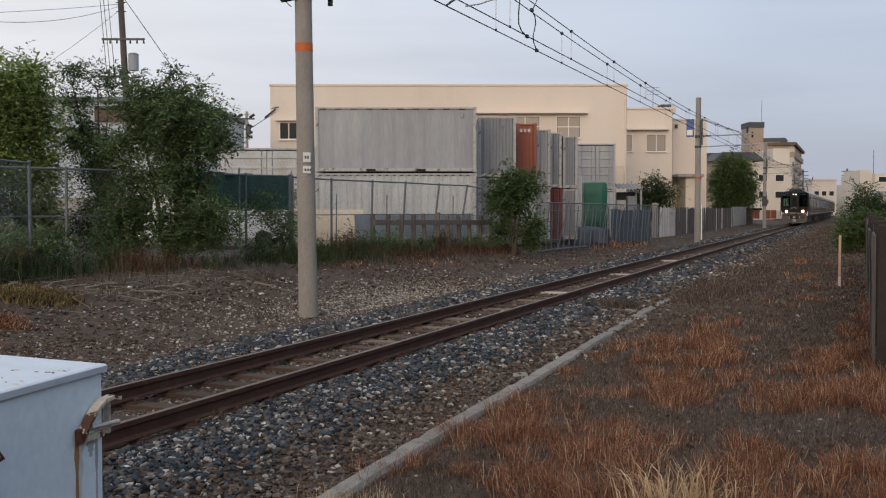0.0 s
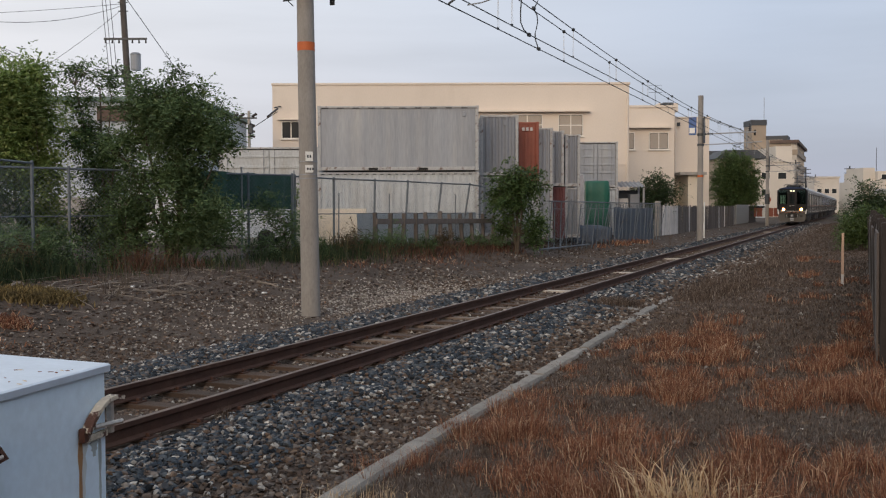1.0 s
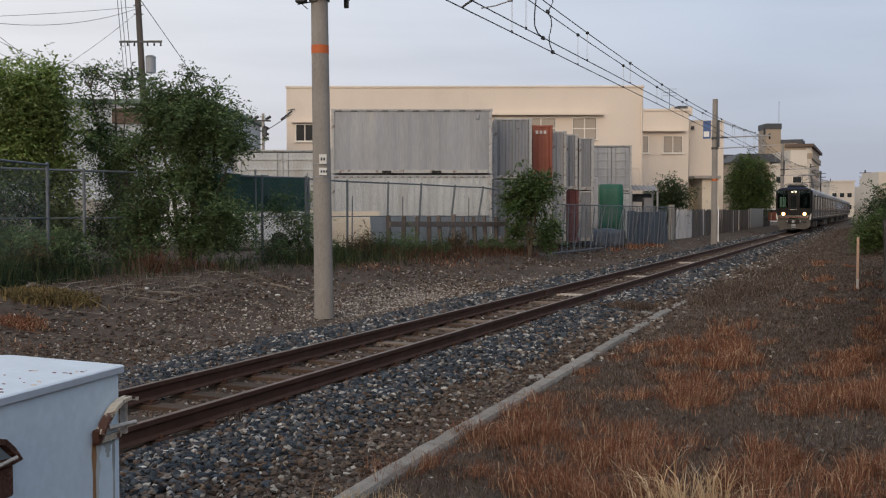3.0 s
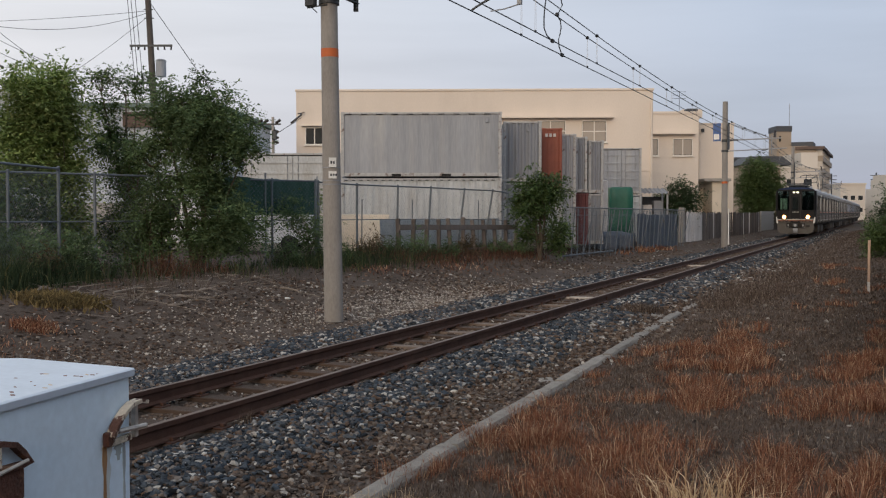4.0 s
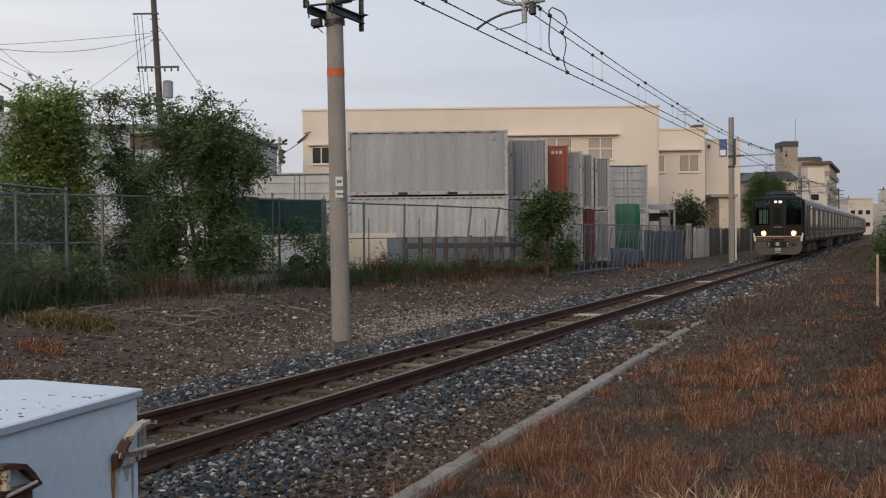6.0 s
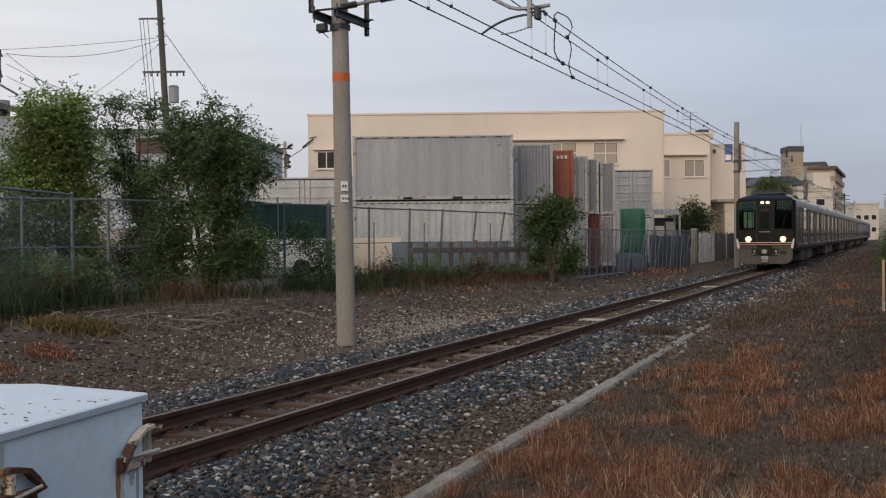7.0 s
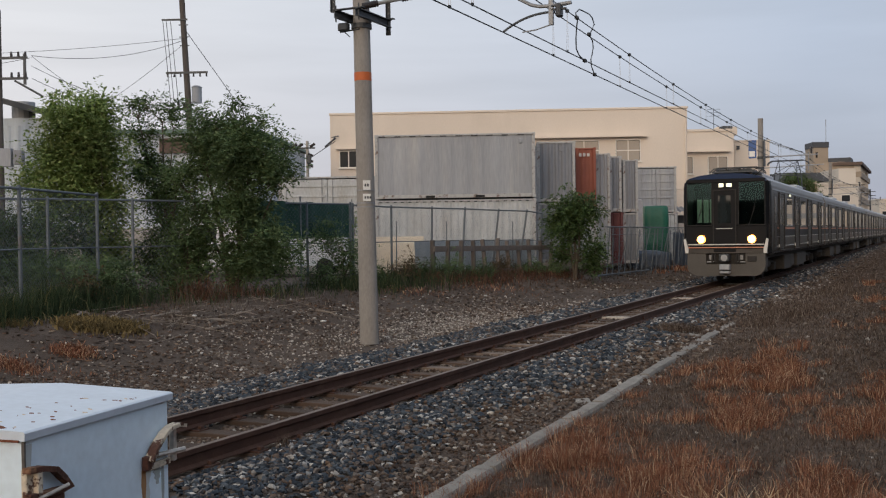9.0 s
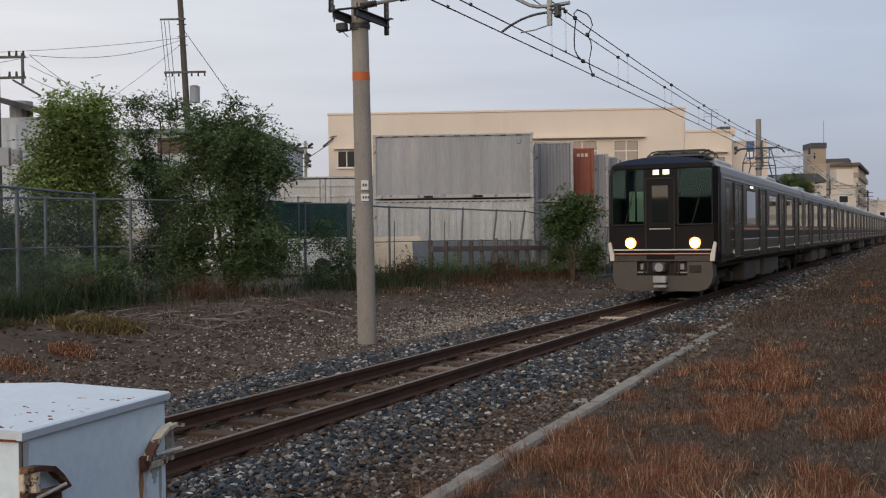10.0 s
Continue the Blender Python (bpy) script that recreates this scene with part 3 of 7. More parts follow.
    bmesh.ops.transform(bm, matrix=Matrix.Translation((L - 0.05, 0, 0)) @ Matrix.Rotation(math.pi / 2, 4, "Z"), verts=bm.verts)
    part("end_panel", bm, wall, top)
    part("roof_panel", B(0.05, L - 0.05, 0.05, W - 0.05, H - 0.09, H - 0.05), wall, top)
    part("floor_panel", B(0.05, L - 0.05, 0.05, W - 0.05, 0.05, 0.12), M_ROOFDARK, top)
    return top


def containers():
    # the long pair, broadside
    container(ypose(-4.89, 40.2, 0.60), 6.17, 2.44, 2.46, M_CONT_WHITE, label="dirty white shipping container under a grey one")
    container(ypose(-4.89, 40.2, 3.10), 6.17, 2.44, 2.49, M_CONT, label="large plain grey shipping container on top of another", side_pitch=0.58)
    # stacks to the side, narrow ends and a red door leaf
    container(ypose(1.42, 42.5, 0.50), 1.55, 6.0, 2.45, M_CONT_BLUE, label="blue-grey corrugated container below another", side_pitch=0.24)
    container(ypose(1.42, 42.5, 2.97), 1.55, 6.0, 2.45, M_CONT_BLUE, label="blue-grey corrugated container on a stack", side_pitch=0.24)
    container(ypose(3.16, 45.0, 0.4), 0.86, 6.0, 2.35, M_CONT_WHITE, label="pale narrow container at the base of a stack", side_pitch=0.2)
    red = container(ypose(3.16, 45.0, 2.80), 0.86, 6.0, 2.55, M_RED, label="faded red container with white figures on a stack", frame_mat=M_RED, side_pitch=0.4)
    bm = bmesh.new()
    for i in range(3):
        box(bm, 0.14 + i * 0.17, 0.25 + i * 0.17, -0.012, 0.0, 2.17, 2.31)
    part("painted_figures", bm, M_WHITEWASH, red, "worn white figures")
    container(ypose(4.10, 46.0, 0.35), 0.62, 5.0, 2.3, M_CONT, label="grey corrugated container standing on the yard", side_pitch=0.2)
    container(ypose(4.10, 46.0, 2.67), 0.62, 5.0, 2.5, M_CONT, label="grey corrugated container on a grey one", side_pitch=0.2)
    container(ypose(4.78, 47.0, 0.30), 0.60, 5.0, 2.30, M_DARKRED, label="dark red container at ground level", side_pitch=0.2, frame_mat=M_DARKRED)
    container(ypose(4.78, 47.0, 2.62), 0.55, 5.0, 2.50, M_CONT_BLUE, label="tall blue-grey container on a dark red one", side_pitch=0.2)
    container(ypose(5.42, 47.4, 0.30), 0.68, 5.0, 2.28, M_CONT_BLUE, label="grey corrugated container at ground level", side_pitch=0.2)
    container(ypose(5.42, 47.4, 2.60), 0.68, 5.0, 2.38, M_CONT_BLUE, label="blue-grey corrugated container on a grey one", side_pitch=0.2)
    container(ypose(7.41, 58.6, 0.1), 2.24, 4.0, 2.65, M_CONT_WHITE, label="white container below a grey one", doors_front=True)
    container(ypose(7.41, 58.6, 2.78), 2.24, 4.0, 2.56, M_CONT, label="grey container with ribbed double doors", doors_front=True)
    # the long low one behind the net
    container(ypose(-9.5, 44.0, 1.7), 4.2, 2.44, 2.55, M_CONT_WHITE, label="dull white container with ribbed doors behind a net", doors_front=True)
    container(ypose(-9.5, 44.0, 0.4), 4.2, 2.44, 1.28, M_CONT_WHITE, label="low white container base under another")


containers()


def window(parent, a0, a1, z0, z1, b, panes=2, rows=1, blind=False, face=-1):
    w = part("window", B(a0 - 0.05, a1 + 0.05, b - 0.02, b + 0.03, z0 - 0.05, z1 + 0.05), M_BLACK, parent)
    f = 0.05
    bm = bmesh.new()
    box(bm, a0 - f, a1 + f, b - 0.06, b, z1, z1 + f), box(bm, a0 - f, a1 + f, b - 0.06, b, z0 - f, z0)
    box(bm, a0 - f, a0, b - 0.06, b, z0, z1), box(bm, a1, a1 + f, b - 0.06, b, z0, z1)
    part("window_frame", bm, M_ALU, w, "pale metal frame")
    for i in range(panes):
        for j in range(rows):
            x0, x1 = a0 + (a1 - a0) * i / panes, a0 + (a1 - a0) * (i + 1) / panes
            y0, y1 = z0 + (z1 - z0) * j / rows, z0 + (z1 - z0) * (j + 1) / rows
            part("pane", B(x0 + 0.025, x1 - 0.025, b - 0.045, b - 0.03, y0 + 0.025, y1 - 0.025), M_CURTAIN if blind else M_GLASS, w)
            if i:
                part("mullion", B(x0 - 0.025, x0 + 0.025, b - 0.055, b - 0.02, y0, y1), M_ALU, w)
            if j:
                part("transom", B(x0, x1, b - 0.055, b - 0.02, y0 - 0.025, y0 + 0.025), M_ALU, w)
    part("window_sill", B(a0 - 0.1, a1 + 0.1, b - 0.12, b, z0 - 0.1, z0 - 0.05), M_ALU, w)
    return w


def grown(k):
    """A block standing further back in the yard, larger in proportion."""
    return Matrix.Translation((0, 0, 1.683 * (1 - k))) @ ypose(0, 0) @ Matrix.Scale(k, 4)


def factory():
    top = empty("factory_building", ypose(0, 0), "long cream rendered two-storey building with flat roof", "building")
    top.matrix_basis = grown(1.2)
    part("wall", B(-9.05, 9.64, 55, 72, 0.0, 8.10), M_CREAM, top, "cream painted render")
    part("parapet_cap", B(-9.1, 9.69, 54.95, 72.05, 8.10, 8.22, bev=0.02), M_CREAM, top)
    part("ledge", B(1.6, 7.55, 54.6, 55, 6.66, 6.75), M_CREAM, top, "thin concrete canopy over the windows")
    part("hood", B(-8.75, -6.9, 54.7, 55, 6.28, 6.34), M_CREAM, top)
    window(top, -8.53, -7.62, 5.36, 6.18, 55, 2)
    window(top, 1.95, 3.2, 5.5, 6.5, 55, 2, 2, True)
    window(top, 3.55, 5.05, 5.5, 6.5, 55, 2, 2, True)
    window(top, 5.98, 7.18, 5.45, 6.5, 55, 2, 2, True)
    window(top, 5.98, 7.18, 1.9, 3.3, 55, 2, 2, True)
    part("bracket", T((-8.6, 54.9, 7.0), (-8.9, 54.6, 6.9), 0.03, seg=6), M_DARKSTEEL, top)
    part("downpipe", T((9.55, 54.93, 0), (9.55, 54.93, 7.5), 0.05), M_CREAM, top)
    for z in (3.9,):
        part("string_course", B(-9.07, 9.66, 54.97, 55, z, z + 0.06), M_CREAM, top)

    wing = empty("office_wing", ypose(0, 0), "cream rendered office wing set back from the long block", "building")
    wing.matrix_basis = grown(1.36)
    part("wall", B(9.66, 13.55, 62, 74, 0.0, 7.55), M_CREAM, wing, "cream painted render")
    part("parapet_cap", B(9.66, 13.62, 61.93, 74, 7.55, 7.68), M_CREAM, wing)
    part("eave", B(10.6, 13.3, 61.6, 62, 6.33, 6.42), M_CREAM, wing)
    window(wing, 12.08, 13.15, 5.12, 6.05, 62, 2, 1, True)
    window(wing, 10.2, 11.15, 5.12, 6.05, 62, 2, 1, True)
    part("roof_box", B(13.0, 14.2, 64, 67, 7.5, 8.0), M_CREAM, wing)
    part("vent_hood", B(13.1, 13.7, 63.0, 64, 7.70, 7.95), M_DARKSTEEL, wing)
    an = part("roof_antenna", T((12.6, 63, 7.6), (12.6, 63, 9.0), 0.015, seg=5), M_DARKSTEEL, wing)
    for z in (8.55, 8.75, 8.95):
        part("antenna_rod", T((12.2, 63, z), (13.0, 63, z), 0.010, seg=4), M_DARKSTEEL, an)

    st = empty("stair_tower", ypose(0, 0), "cream rendered stair block beside the office wing", "building")
    st.matrix_basis = grown(1.5)
    part("wall", B(13.0, 15.1, 60, 66, 0.0, 6.75), M_CREAM, st, "cream painted render")
    part("cap", B(12.95, 15.15, 59.95, 66, 6.75, 6.83), M_CREAM, st)
    part("porch_roof", B(12.9, 14.35, 57.5, 60, 3.45, 3.6), M_CONC, st, "flat concrete porch roof")
    part("porch_wall", B(13.4, 14.3, 57.8, 60, 0, 3.45), M_CREAMLOW, st)
    part("outside_lamp", B(13.25, 13.4, 59.85, 60, 6.3, 6.5), M_DARKSTEEL, st)
    part("downpipe", T((13.15, 59.94, 0), (13.15, 59.94, 6.6), 0.05), M_CREAM, st)

    shed = empty("lean_to_shed", ypose(0, 0), "small open lean-to with corrugated roof and stored boxes", "shed")
    shed.matrix_basis = grown(1.2)
    bm = corrugated(8.1, 9.5, 0, 0, 1.6, 0.2, 0.04)
    bmesh.ops.transform(bm, matrix=Matrix.Translation((0, 49.6, 2.62)) @ Matrix.Rotation(radians(-80), 4, "X"), verts=bm.verts)
    part("roof", bm, M_STEEL, shed, "corrugated metal roof")
    for a in (8.15, 9.38):
        part("post", B(a, a + 0.08, 49.7, 49.78, 0, 2.6), M_STEEL, shed)
        part("post", B(a, a + 0.08, 51.0, 51.08, 0, 2.8), M_STEEL, shed)
    part("back_wall", B(8.1, 9.5, 51.1, 51.14, 0, 2.5), M_ROOFDARK, shed)
    for i in range(2):
        tagged(link("storage_crate", B(0, 0.45, 0, 0.5, 0, 0.8 + 0.2 * (i % 2), bev=0.02), (M_WHITEWASH, M_CONT_BLUE, M_CONT, M_DARKSTEEL)[i], m=grown(1.2) @ pose(8.3 + i * 0.52, 50.0, 1.3)), "stacked crate under the lean-to roof", "crate", "crates in the lean-to")
    tagged(link("crate_rack", B(8.25, 9.35, 49.95, 50.6, 0.3, 1.3), M_DARKSTEEL, m=grown(1.2)), "dark steel rack carrying crates", "rack")

    # green tarpaulin over stored goods
    bm = B(-0.62, 0.62, -0.5, 0.5, 0, 2.45, bev=0.08)
    bmesh.ops.subdivide_edges(bm, edges=bm.edges, cuts=3, use_grid_fill=True)
    for v in bm.verts:
        v.co += Vector((0.05 * noise.noise(v.co * 2.3), 0.06 * noise.noise(v.co * 2.6 + Vector((5, 0, 0))), 0.05 * noise.noise(v.co * 2 + Vector((0, 7, 0)))))
    tagged(link("covered_pallet", bm, mat("green_tarpaulin", (0.010, 0.098, 0.060), 0.5, var=0.15, scale=3, fine=12, bump=0.4), m=ypose(8.05, 55.6, 0.62), smooth=True), "goods stacked under a green tarpaulin", "tarpaulin")
    tagged(link("air_duct", B(-0.25, 0.25, -0.3, 0.3, 0, 3.05, bev=0.05), M_WHITEWASH, m=ypose(6.48, 50.9, 0.25)), "pale boxed duct standing beside containers", "duct")


factory()


# ---- fences ----
FENCE_X = -15.0


def ground_at(x, y):
    return level(x, y) - 0.03


def chain_mesh(p, q, z0, z1, cell, r, off=0.0):
    """Diagonal wires of a chain-link panel between two ground points, as thin strips."""
    p, q = Vector(p), Vector(q)
    L, H = (q - p).length, z1 - z0
    d = (q - p).normalized()
    nrm = Vector((-d.y, d.x, 0)) * 0.004
    verts, faces = [], []
    n = int((L + H) / cell) + 1
    for sgn in (0, 1):
        for i in range(n):
            s = i * cell
            a0, a1 = s - H, s
            h0, h1 = 0.0, H
            if a0 < 0:
                h0, a0 = -a0, 0.0
            if a1 > L:
                h1, a1 = H - (a1 - L), L
            if a1 <= a0 or h1 <= h0:
                continue
            if sgn:
                a0, a1 = L - a0, L - a1
            A = p + d * a0 + Vector((0, 0, z0 + h0)) + nrm * (1 if sgn else -1)
            C = p + d * a1 + Vector((0, 0, z0 + h1)) + nrm * (1 if sgn else -1)
            side = Vector((0, 0, r)) + d * (r if sgn else -r)
            k = len(verts)
            verts += [A - side, A + side, C + side, C - side]
            faces.append((k, k + 1, k + 2, k + 3))
    return [v[:] for v in verts], faces


M_POST = mat("blue_grey_galvanised_post", (0.125, 0.145, 0.165), 0.6, metal=0.25, var=0.25, scale=6, fine=50, bump=0.1, tint=(0.17, 0.13, 0.10), tint_at=(0.58, 0.75))


def chain_fence(pts, height, label, cell=0.056, r=0.0016, lean=None, slack=False):
    top = empty("chain_link_fence", pose(0, 0, 0), label, "fence")
    n = len(pts)
    for i, (x, y) in enumerate(pts):
        z = ground_at(x, y)
        lx = (lean[i] if lean else 0.0)
        part("post", T((x, y, z - 0.1), (x + lx, y, z + height + 0.03), 0.034, seg=10), M_POST, top)
        part("cap", T((x + lx, y, z + height + 0.03), (x + lx, y, z + height + 0.06), 0.038, 0.02, seg=10), M_POST, top)
    for (i, (x0, y0)), (x1, y1) in zip(enumerate(pts), pts[1:]):
        z0, z1 = ground_at(x0, y0), ground_at(x1, y1)
        l0, l1 = ((lean[i], lean[i + 1]) if lean else (0, 0))
        part("top_rail", T((x0 + l0, y0, z0 + height), (x1 + l1, y1, z1 + height), 0.024, seg=6), M_POST, top)
        part("middle_rail", T((x0 + l0 / 2, y0, z0 + height * 0.53), (x1 + l1 / 2, y1, z1 + height * 0.53), 0.015, seg=5), M_POST, top)
        v, f = chain_mesh((x0, y0, 0), (x1, y1, 0), (z0 + z1) / 2 + 0.03, (z0 + z1) / 2 + height, cell, r)
        raw("wire_mesh", v, f, M_POST, "", "", top, "")
    return top


def fences():
    chain_fence([(-13.1, 10.0), (-14.35, 13.45), (-15.35, 16.4)], 2.26, "blue-grey chain-link panels with steel posts", 0.085, 0.0022)
    chain_fence([(-17.4, 14.6), (-16.9, 16.6), (-16.1, 18.3), (-15.7, 20.4), (-14.65, 23.25), (-14.25, 24.8)], 2.22, "galvanised chain-link fence before a green net", 0.12, 0.0018)
    chain_fence([(-14.25, 24.95), (-14.4, 27.5), (-14.15, 29.7), (-13.95, 31.6), (-13.7, 33.6), (-13.5, 35.6), (-13.3, 37.3)], 2.2, "sagging chain-link fence with leaning posts", 0.13, 0.0013, lean=[0, 0, 0.05, 0.15, 0.3, 0.4, 0.2])
    net = empty("windbreak_net", pose(-14.85, 20.6, 0), "dark green windbreak net tied behind a fence", "net")
    bm = bmesh.new()
    rows = [[bm.verts.new((0.05 * math.sin(i * 1.7) + 0.03 * math.sin(i * 4.1 + j), i * 0.2, 1.66 + j * 0.235 + 0.012 * math.sin(i * 0.9))) for j in range(5)] for i in range(27)]
    for i in range(26):
        for j in range(4):
            bm.faces.new((rows[i][j], rows[i + 1][j], rows[i + 1][j + 1], rows[i][j + 1]))
    part("cloth", bm, M_NET, net, smooth=True)
    for y in (0, 2.7, 5.4):
        part("pole", T((-0.03, y, 0.3), (-0.03, y, 2.75), 0.025, seg=6), M_STEEL, net)
    tagged(link("low_wall", B(-7.9, -2.8, 37.0, 37.15, 0.2, 1.66, bev=0.01), M_CREAMLOW, m=ypose(0, 0)), "low cream wall inside the yard", "wall")
    tagged(link("stored_sheet", B(-3.9, -2.9, 36.2, 36.6, 0.2, 1.45, bev=0.02), M_CREAMLOW, m=ypose(0, 0)), "cream panel leaning in the yard", "panel")

    for x, y, h in ((-14.3, 27.6, 1.75), (-13.9, 30.3, 1.75), (-13.45, 35.0, 1.8)):
        tagged(link("thin_stake", T((x, y, level(x, y) - 0.1), (x + 0.02, y, level(x, y) + h), 0.02, seg=6), M_POST), "thin rusty steel stake beside the sagging fence", "stake", "thin stakes")
    sheet = empty("barrier_sheet", pose(0, 0, 0), "pale blue-grey plastic sheet tied low behind a fence", "sheet")
    bm = bmesh.new()
    cols = []
    for i in range(37):
        f = i / 36
        x, y = -14.55 + 0.98 * f, 29.3 + 8.2 * f
        cols.append([bm.verts.new((x + 0.03 * math.sin(i * 1.9 + j), y, 0.42 + j * 0.36 + (0.015 * math.sin(i * 0.4) if j == 3 else 0))) for j in range(4)])
    for a, b in zip(cols, cols[1:]):
        for j in range(3):
            bm.faces.new((a[j], b[j], b[j + 1], a[j + 1]))
    part("sheet", bm, mat("pale_blue_plastic", (0.35, 0.375, 0.385), 0.55, var=0.2, scale=1.4, fine=16, bump=0.15, stretch=(1, 1, 0.3)), sheet, smooth=True)

    # grey plank fence with leaning uprights
    M_GREYBOARD = mat("silver_grey_board", (0.125, 0.105, 0.095), 0.95, var=0.3, scale=3, fine=30, bump=0.4, obj=0.3, stretch=(4, 4, 0.4))
    wf = empty("plank_fence", pose(0, 0, 0), "weathered grey wooden fence with leaning uprights", "fence")
    n = 11
    for i in range(n):
        f = i / (n - 1)
        x, y = -13.6 + 1.0 * f, 28.7 + 8.0 * f
        z = level(x, y)
        part("upright", B(-0.06, 0.06, -0.06, 0.06, -0.1, 1.12 + 0.12 * random.random(), bev=0.01), M_GREYBOARD, wf, m=pose(x, y, z, random.uniform(-5, 12), random.uniform(-5, 3), 7))
    for h, w in ((0.90, 0.085), (0.16, 0.05)):
        part("plank", B(-0.03, 0.03, 0, 8.1, -w, w, bev=0.008), M_GREYBOARD, wf, m=pose(-13.55, 28.65, 0.37 + h, -0.6, 3, -7.1))

    # chain-link with leaning posts; blue-grey sheets stand behind its far end
    bf = empty("chain_link_fence", pose(0, 0, 0), "chain-link fence with many leaning thin posts along the line", "fence")
    n = 26
    for i in range(n + 1):
        f = i / n
        x, y = -11.5 + 0.75 * f, 40.2 + 20.8 * f
        z = level(x, y)
        part("post", T((x, y, z - 0.1), (x + random.uniform(-0.02, 0.1), y + random.uniform(-0.1, 0.55), z + 1.97 + random.uniform(-0.04, 0.03)), 0.024, seg=6), M_POST, bf)
        if i % 4 == 2:
            part("stake", T((x - 0.1, y + 0.3, z - 0.1), (x + 0.2, y + 1.1, z + 2.1), 0.02, seg=5), M_POST, bf)
    part("top_rail", T((-11.45, 40.0, 1.93), (-10.7, 61.0, 1.87), 0.026, seg=6), M_POST, bf)
    part("middle_rail", T((-11.45, 40.0, 1.62), (-10.7, 61.0, 1.60), 0.012, seg=5), M_POST, bf)
    part("bottom_pipe", T((-11.35, 38.6, 0.06), (-11.2, 46.0, 0.02), 0.035, seg=6), M_POST, bf)
    v, f = chain_mesh((-11.48, 40.2, 0), (-10.73, 61.0, 0), 0.05, 1.9, 0.15, 0.0036)
    raw("wire_mesh", v, f, M_POST, "", "", bf, "")
    sf = empty("sheet_fence", pose(0, 0, 0), "blue-grey sheet metal screen behind a chain-link fence", "fence")
    for i in range(11):
        y = 51.8 + i * 0.82
        x = -11.15 + 0.036 * (y - 51.8) - 0.25
        bm = corrugated(0, 0.81, 0, 0, 1.80 + random.uniform(-0.06, 0.03), 0.14, 0.016)
        part("sheet", bm, M_PANEL, sf, m=pose(x, y, level(x, y), 0, random.uniform(-1, 1), 87.8))
    # slumped dark covers at the foot of the stacks
    for k, (a, b, w, h) in enumerate(((6.55, 50.0, 1.1, 0.95), (7.5, 52.4, 1.2, 0.9), (8.15, 55.6, 1.35, 0.72))):
        bm = B(-w / 2, w / 2, -0.55, 0.55, 0, h, bev=0.12)
        bmesh.ops.subdivide_edges(bm, edges=bm.edges, cuts=3, use_grid_fill=True)
        for q in bm.verts:
            q.co += Vector((0.10 * noise.noise(q.co * 2.3 + Vector((k, 0, 0))), 0.12 * noise.noise(q.co * 2.6 + Vector((5, k, 0))), 0.10 * noise.noise(q.co * 1.7 + Vector((k, 7, 0))) * (q.co.z > 0.3)))
        p = yard(a, b)
        tagged(link("covered_load", bm, M_PANEL, m=ypose(a, b, level(p.x, p.y) - 0.05), smooth=True), "low load under a slumped blue-grey tarpaulin", "tarpaulin", "covered loads")

    # board fence beyond, whitewashed at first, then grey, then blocks
    gf = empty("board_fence", pose(0, 0, 0), "tall board fence, partly whitewashed, beside the line", "fence")
    y = 65.0
    i = 0
    while y < 107:
        x = -11.56 + 0.004 * (y - 65)
        white = 66.0 < y < 72.5
        part("board", B(-0.015, 0.015, 0.0, 0.42, 0, 1.9 + random.uniform(-0.06, 0.06)), M_WHITEWASH if white or random.random() < 0.08 else M_BOARD, gf, m=pose(x + random.uniform(-0.02, 0.02), y, level(x, y) - 0.02, 0, random.uniform(-1, 1), 0))
        y += 0.45
        i += 1
    part("corner_post", B(-0.15, 0.15, -0.2, 0.2, -0.1, 2.05, bev=0.02), M_CONC, gf, m=pose(-11.5, 64.7, 0))
    bw = empty("block_wall", pose(0, 0, 0), "pale concrete block wall at the end of the fence", "wall")
    for r in range(10):
        for k in range(16):
            part("block", B(-0.07, 0.07, 0.0, 0.79, 0, 0.19), M_BLOCK, bw, m=pose(-11.38, 107.2 + k * 0.8 + (0.4 if r % 2 else 0), -0.05 + r * 0.196))
    tagged(link("far_fence", B(-11.4, -11.3, 120.6, 128, -0.1, 1.7), M_BOARD), "dull grey board fence near the crossing", "fence")

    # the old sleeper fence on the near side of the line
    of = empty("sleeper_fence", pose(0, 0, 0), "dark old sleeper posts with grey boards", "fence")
    for i in range(11):
        y = 12.4 + i * 2.2
        x = 0.26 + 0.004 * (y - 12)
        part("post", B(-0.06, 0.07, -0.08, 0.08, -0.2, 1.62 + 0.06 * math.sin(i * 3), bev=0.012), mat("tarred_post", (0.028, 0.022, 0.02), 0.9, var=0.3, scale=5, fine=40, bump=0.5) if i == 0 else bpy.data.materials["tarred_post"], of, m=pose(x + 0.03, y, level(x, y)))
        part("board", B(-0.03, -0.008, -1.05, 1.1, 0.1, 1.5), M_BOARD, of, m=pose(x - 0.03, y + 1.0, level(x, y), 0, random.uniform(-2, 2), -0.3))
    st = empty("marker_stake", pose(-0.33, 25.6, level(-0.33, 25.6)), "thin wooden marker stake with a white foot", "stake")
    part("shaft", B(-0.028, 0.028, -0.028, 0.028, 0.25, 1.2, bev=0.005), mat("bare_pink_wood", (0.50, 0.34, 0.25), 0.8, var=0.15, scale=5), st)
    part("foot", B(-0.028, 0.028, -0.028, 0.028, -0.1, 0.25), M_WHITEWASH, st, "white painted foot")


fences()


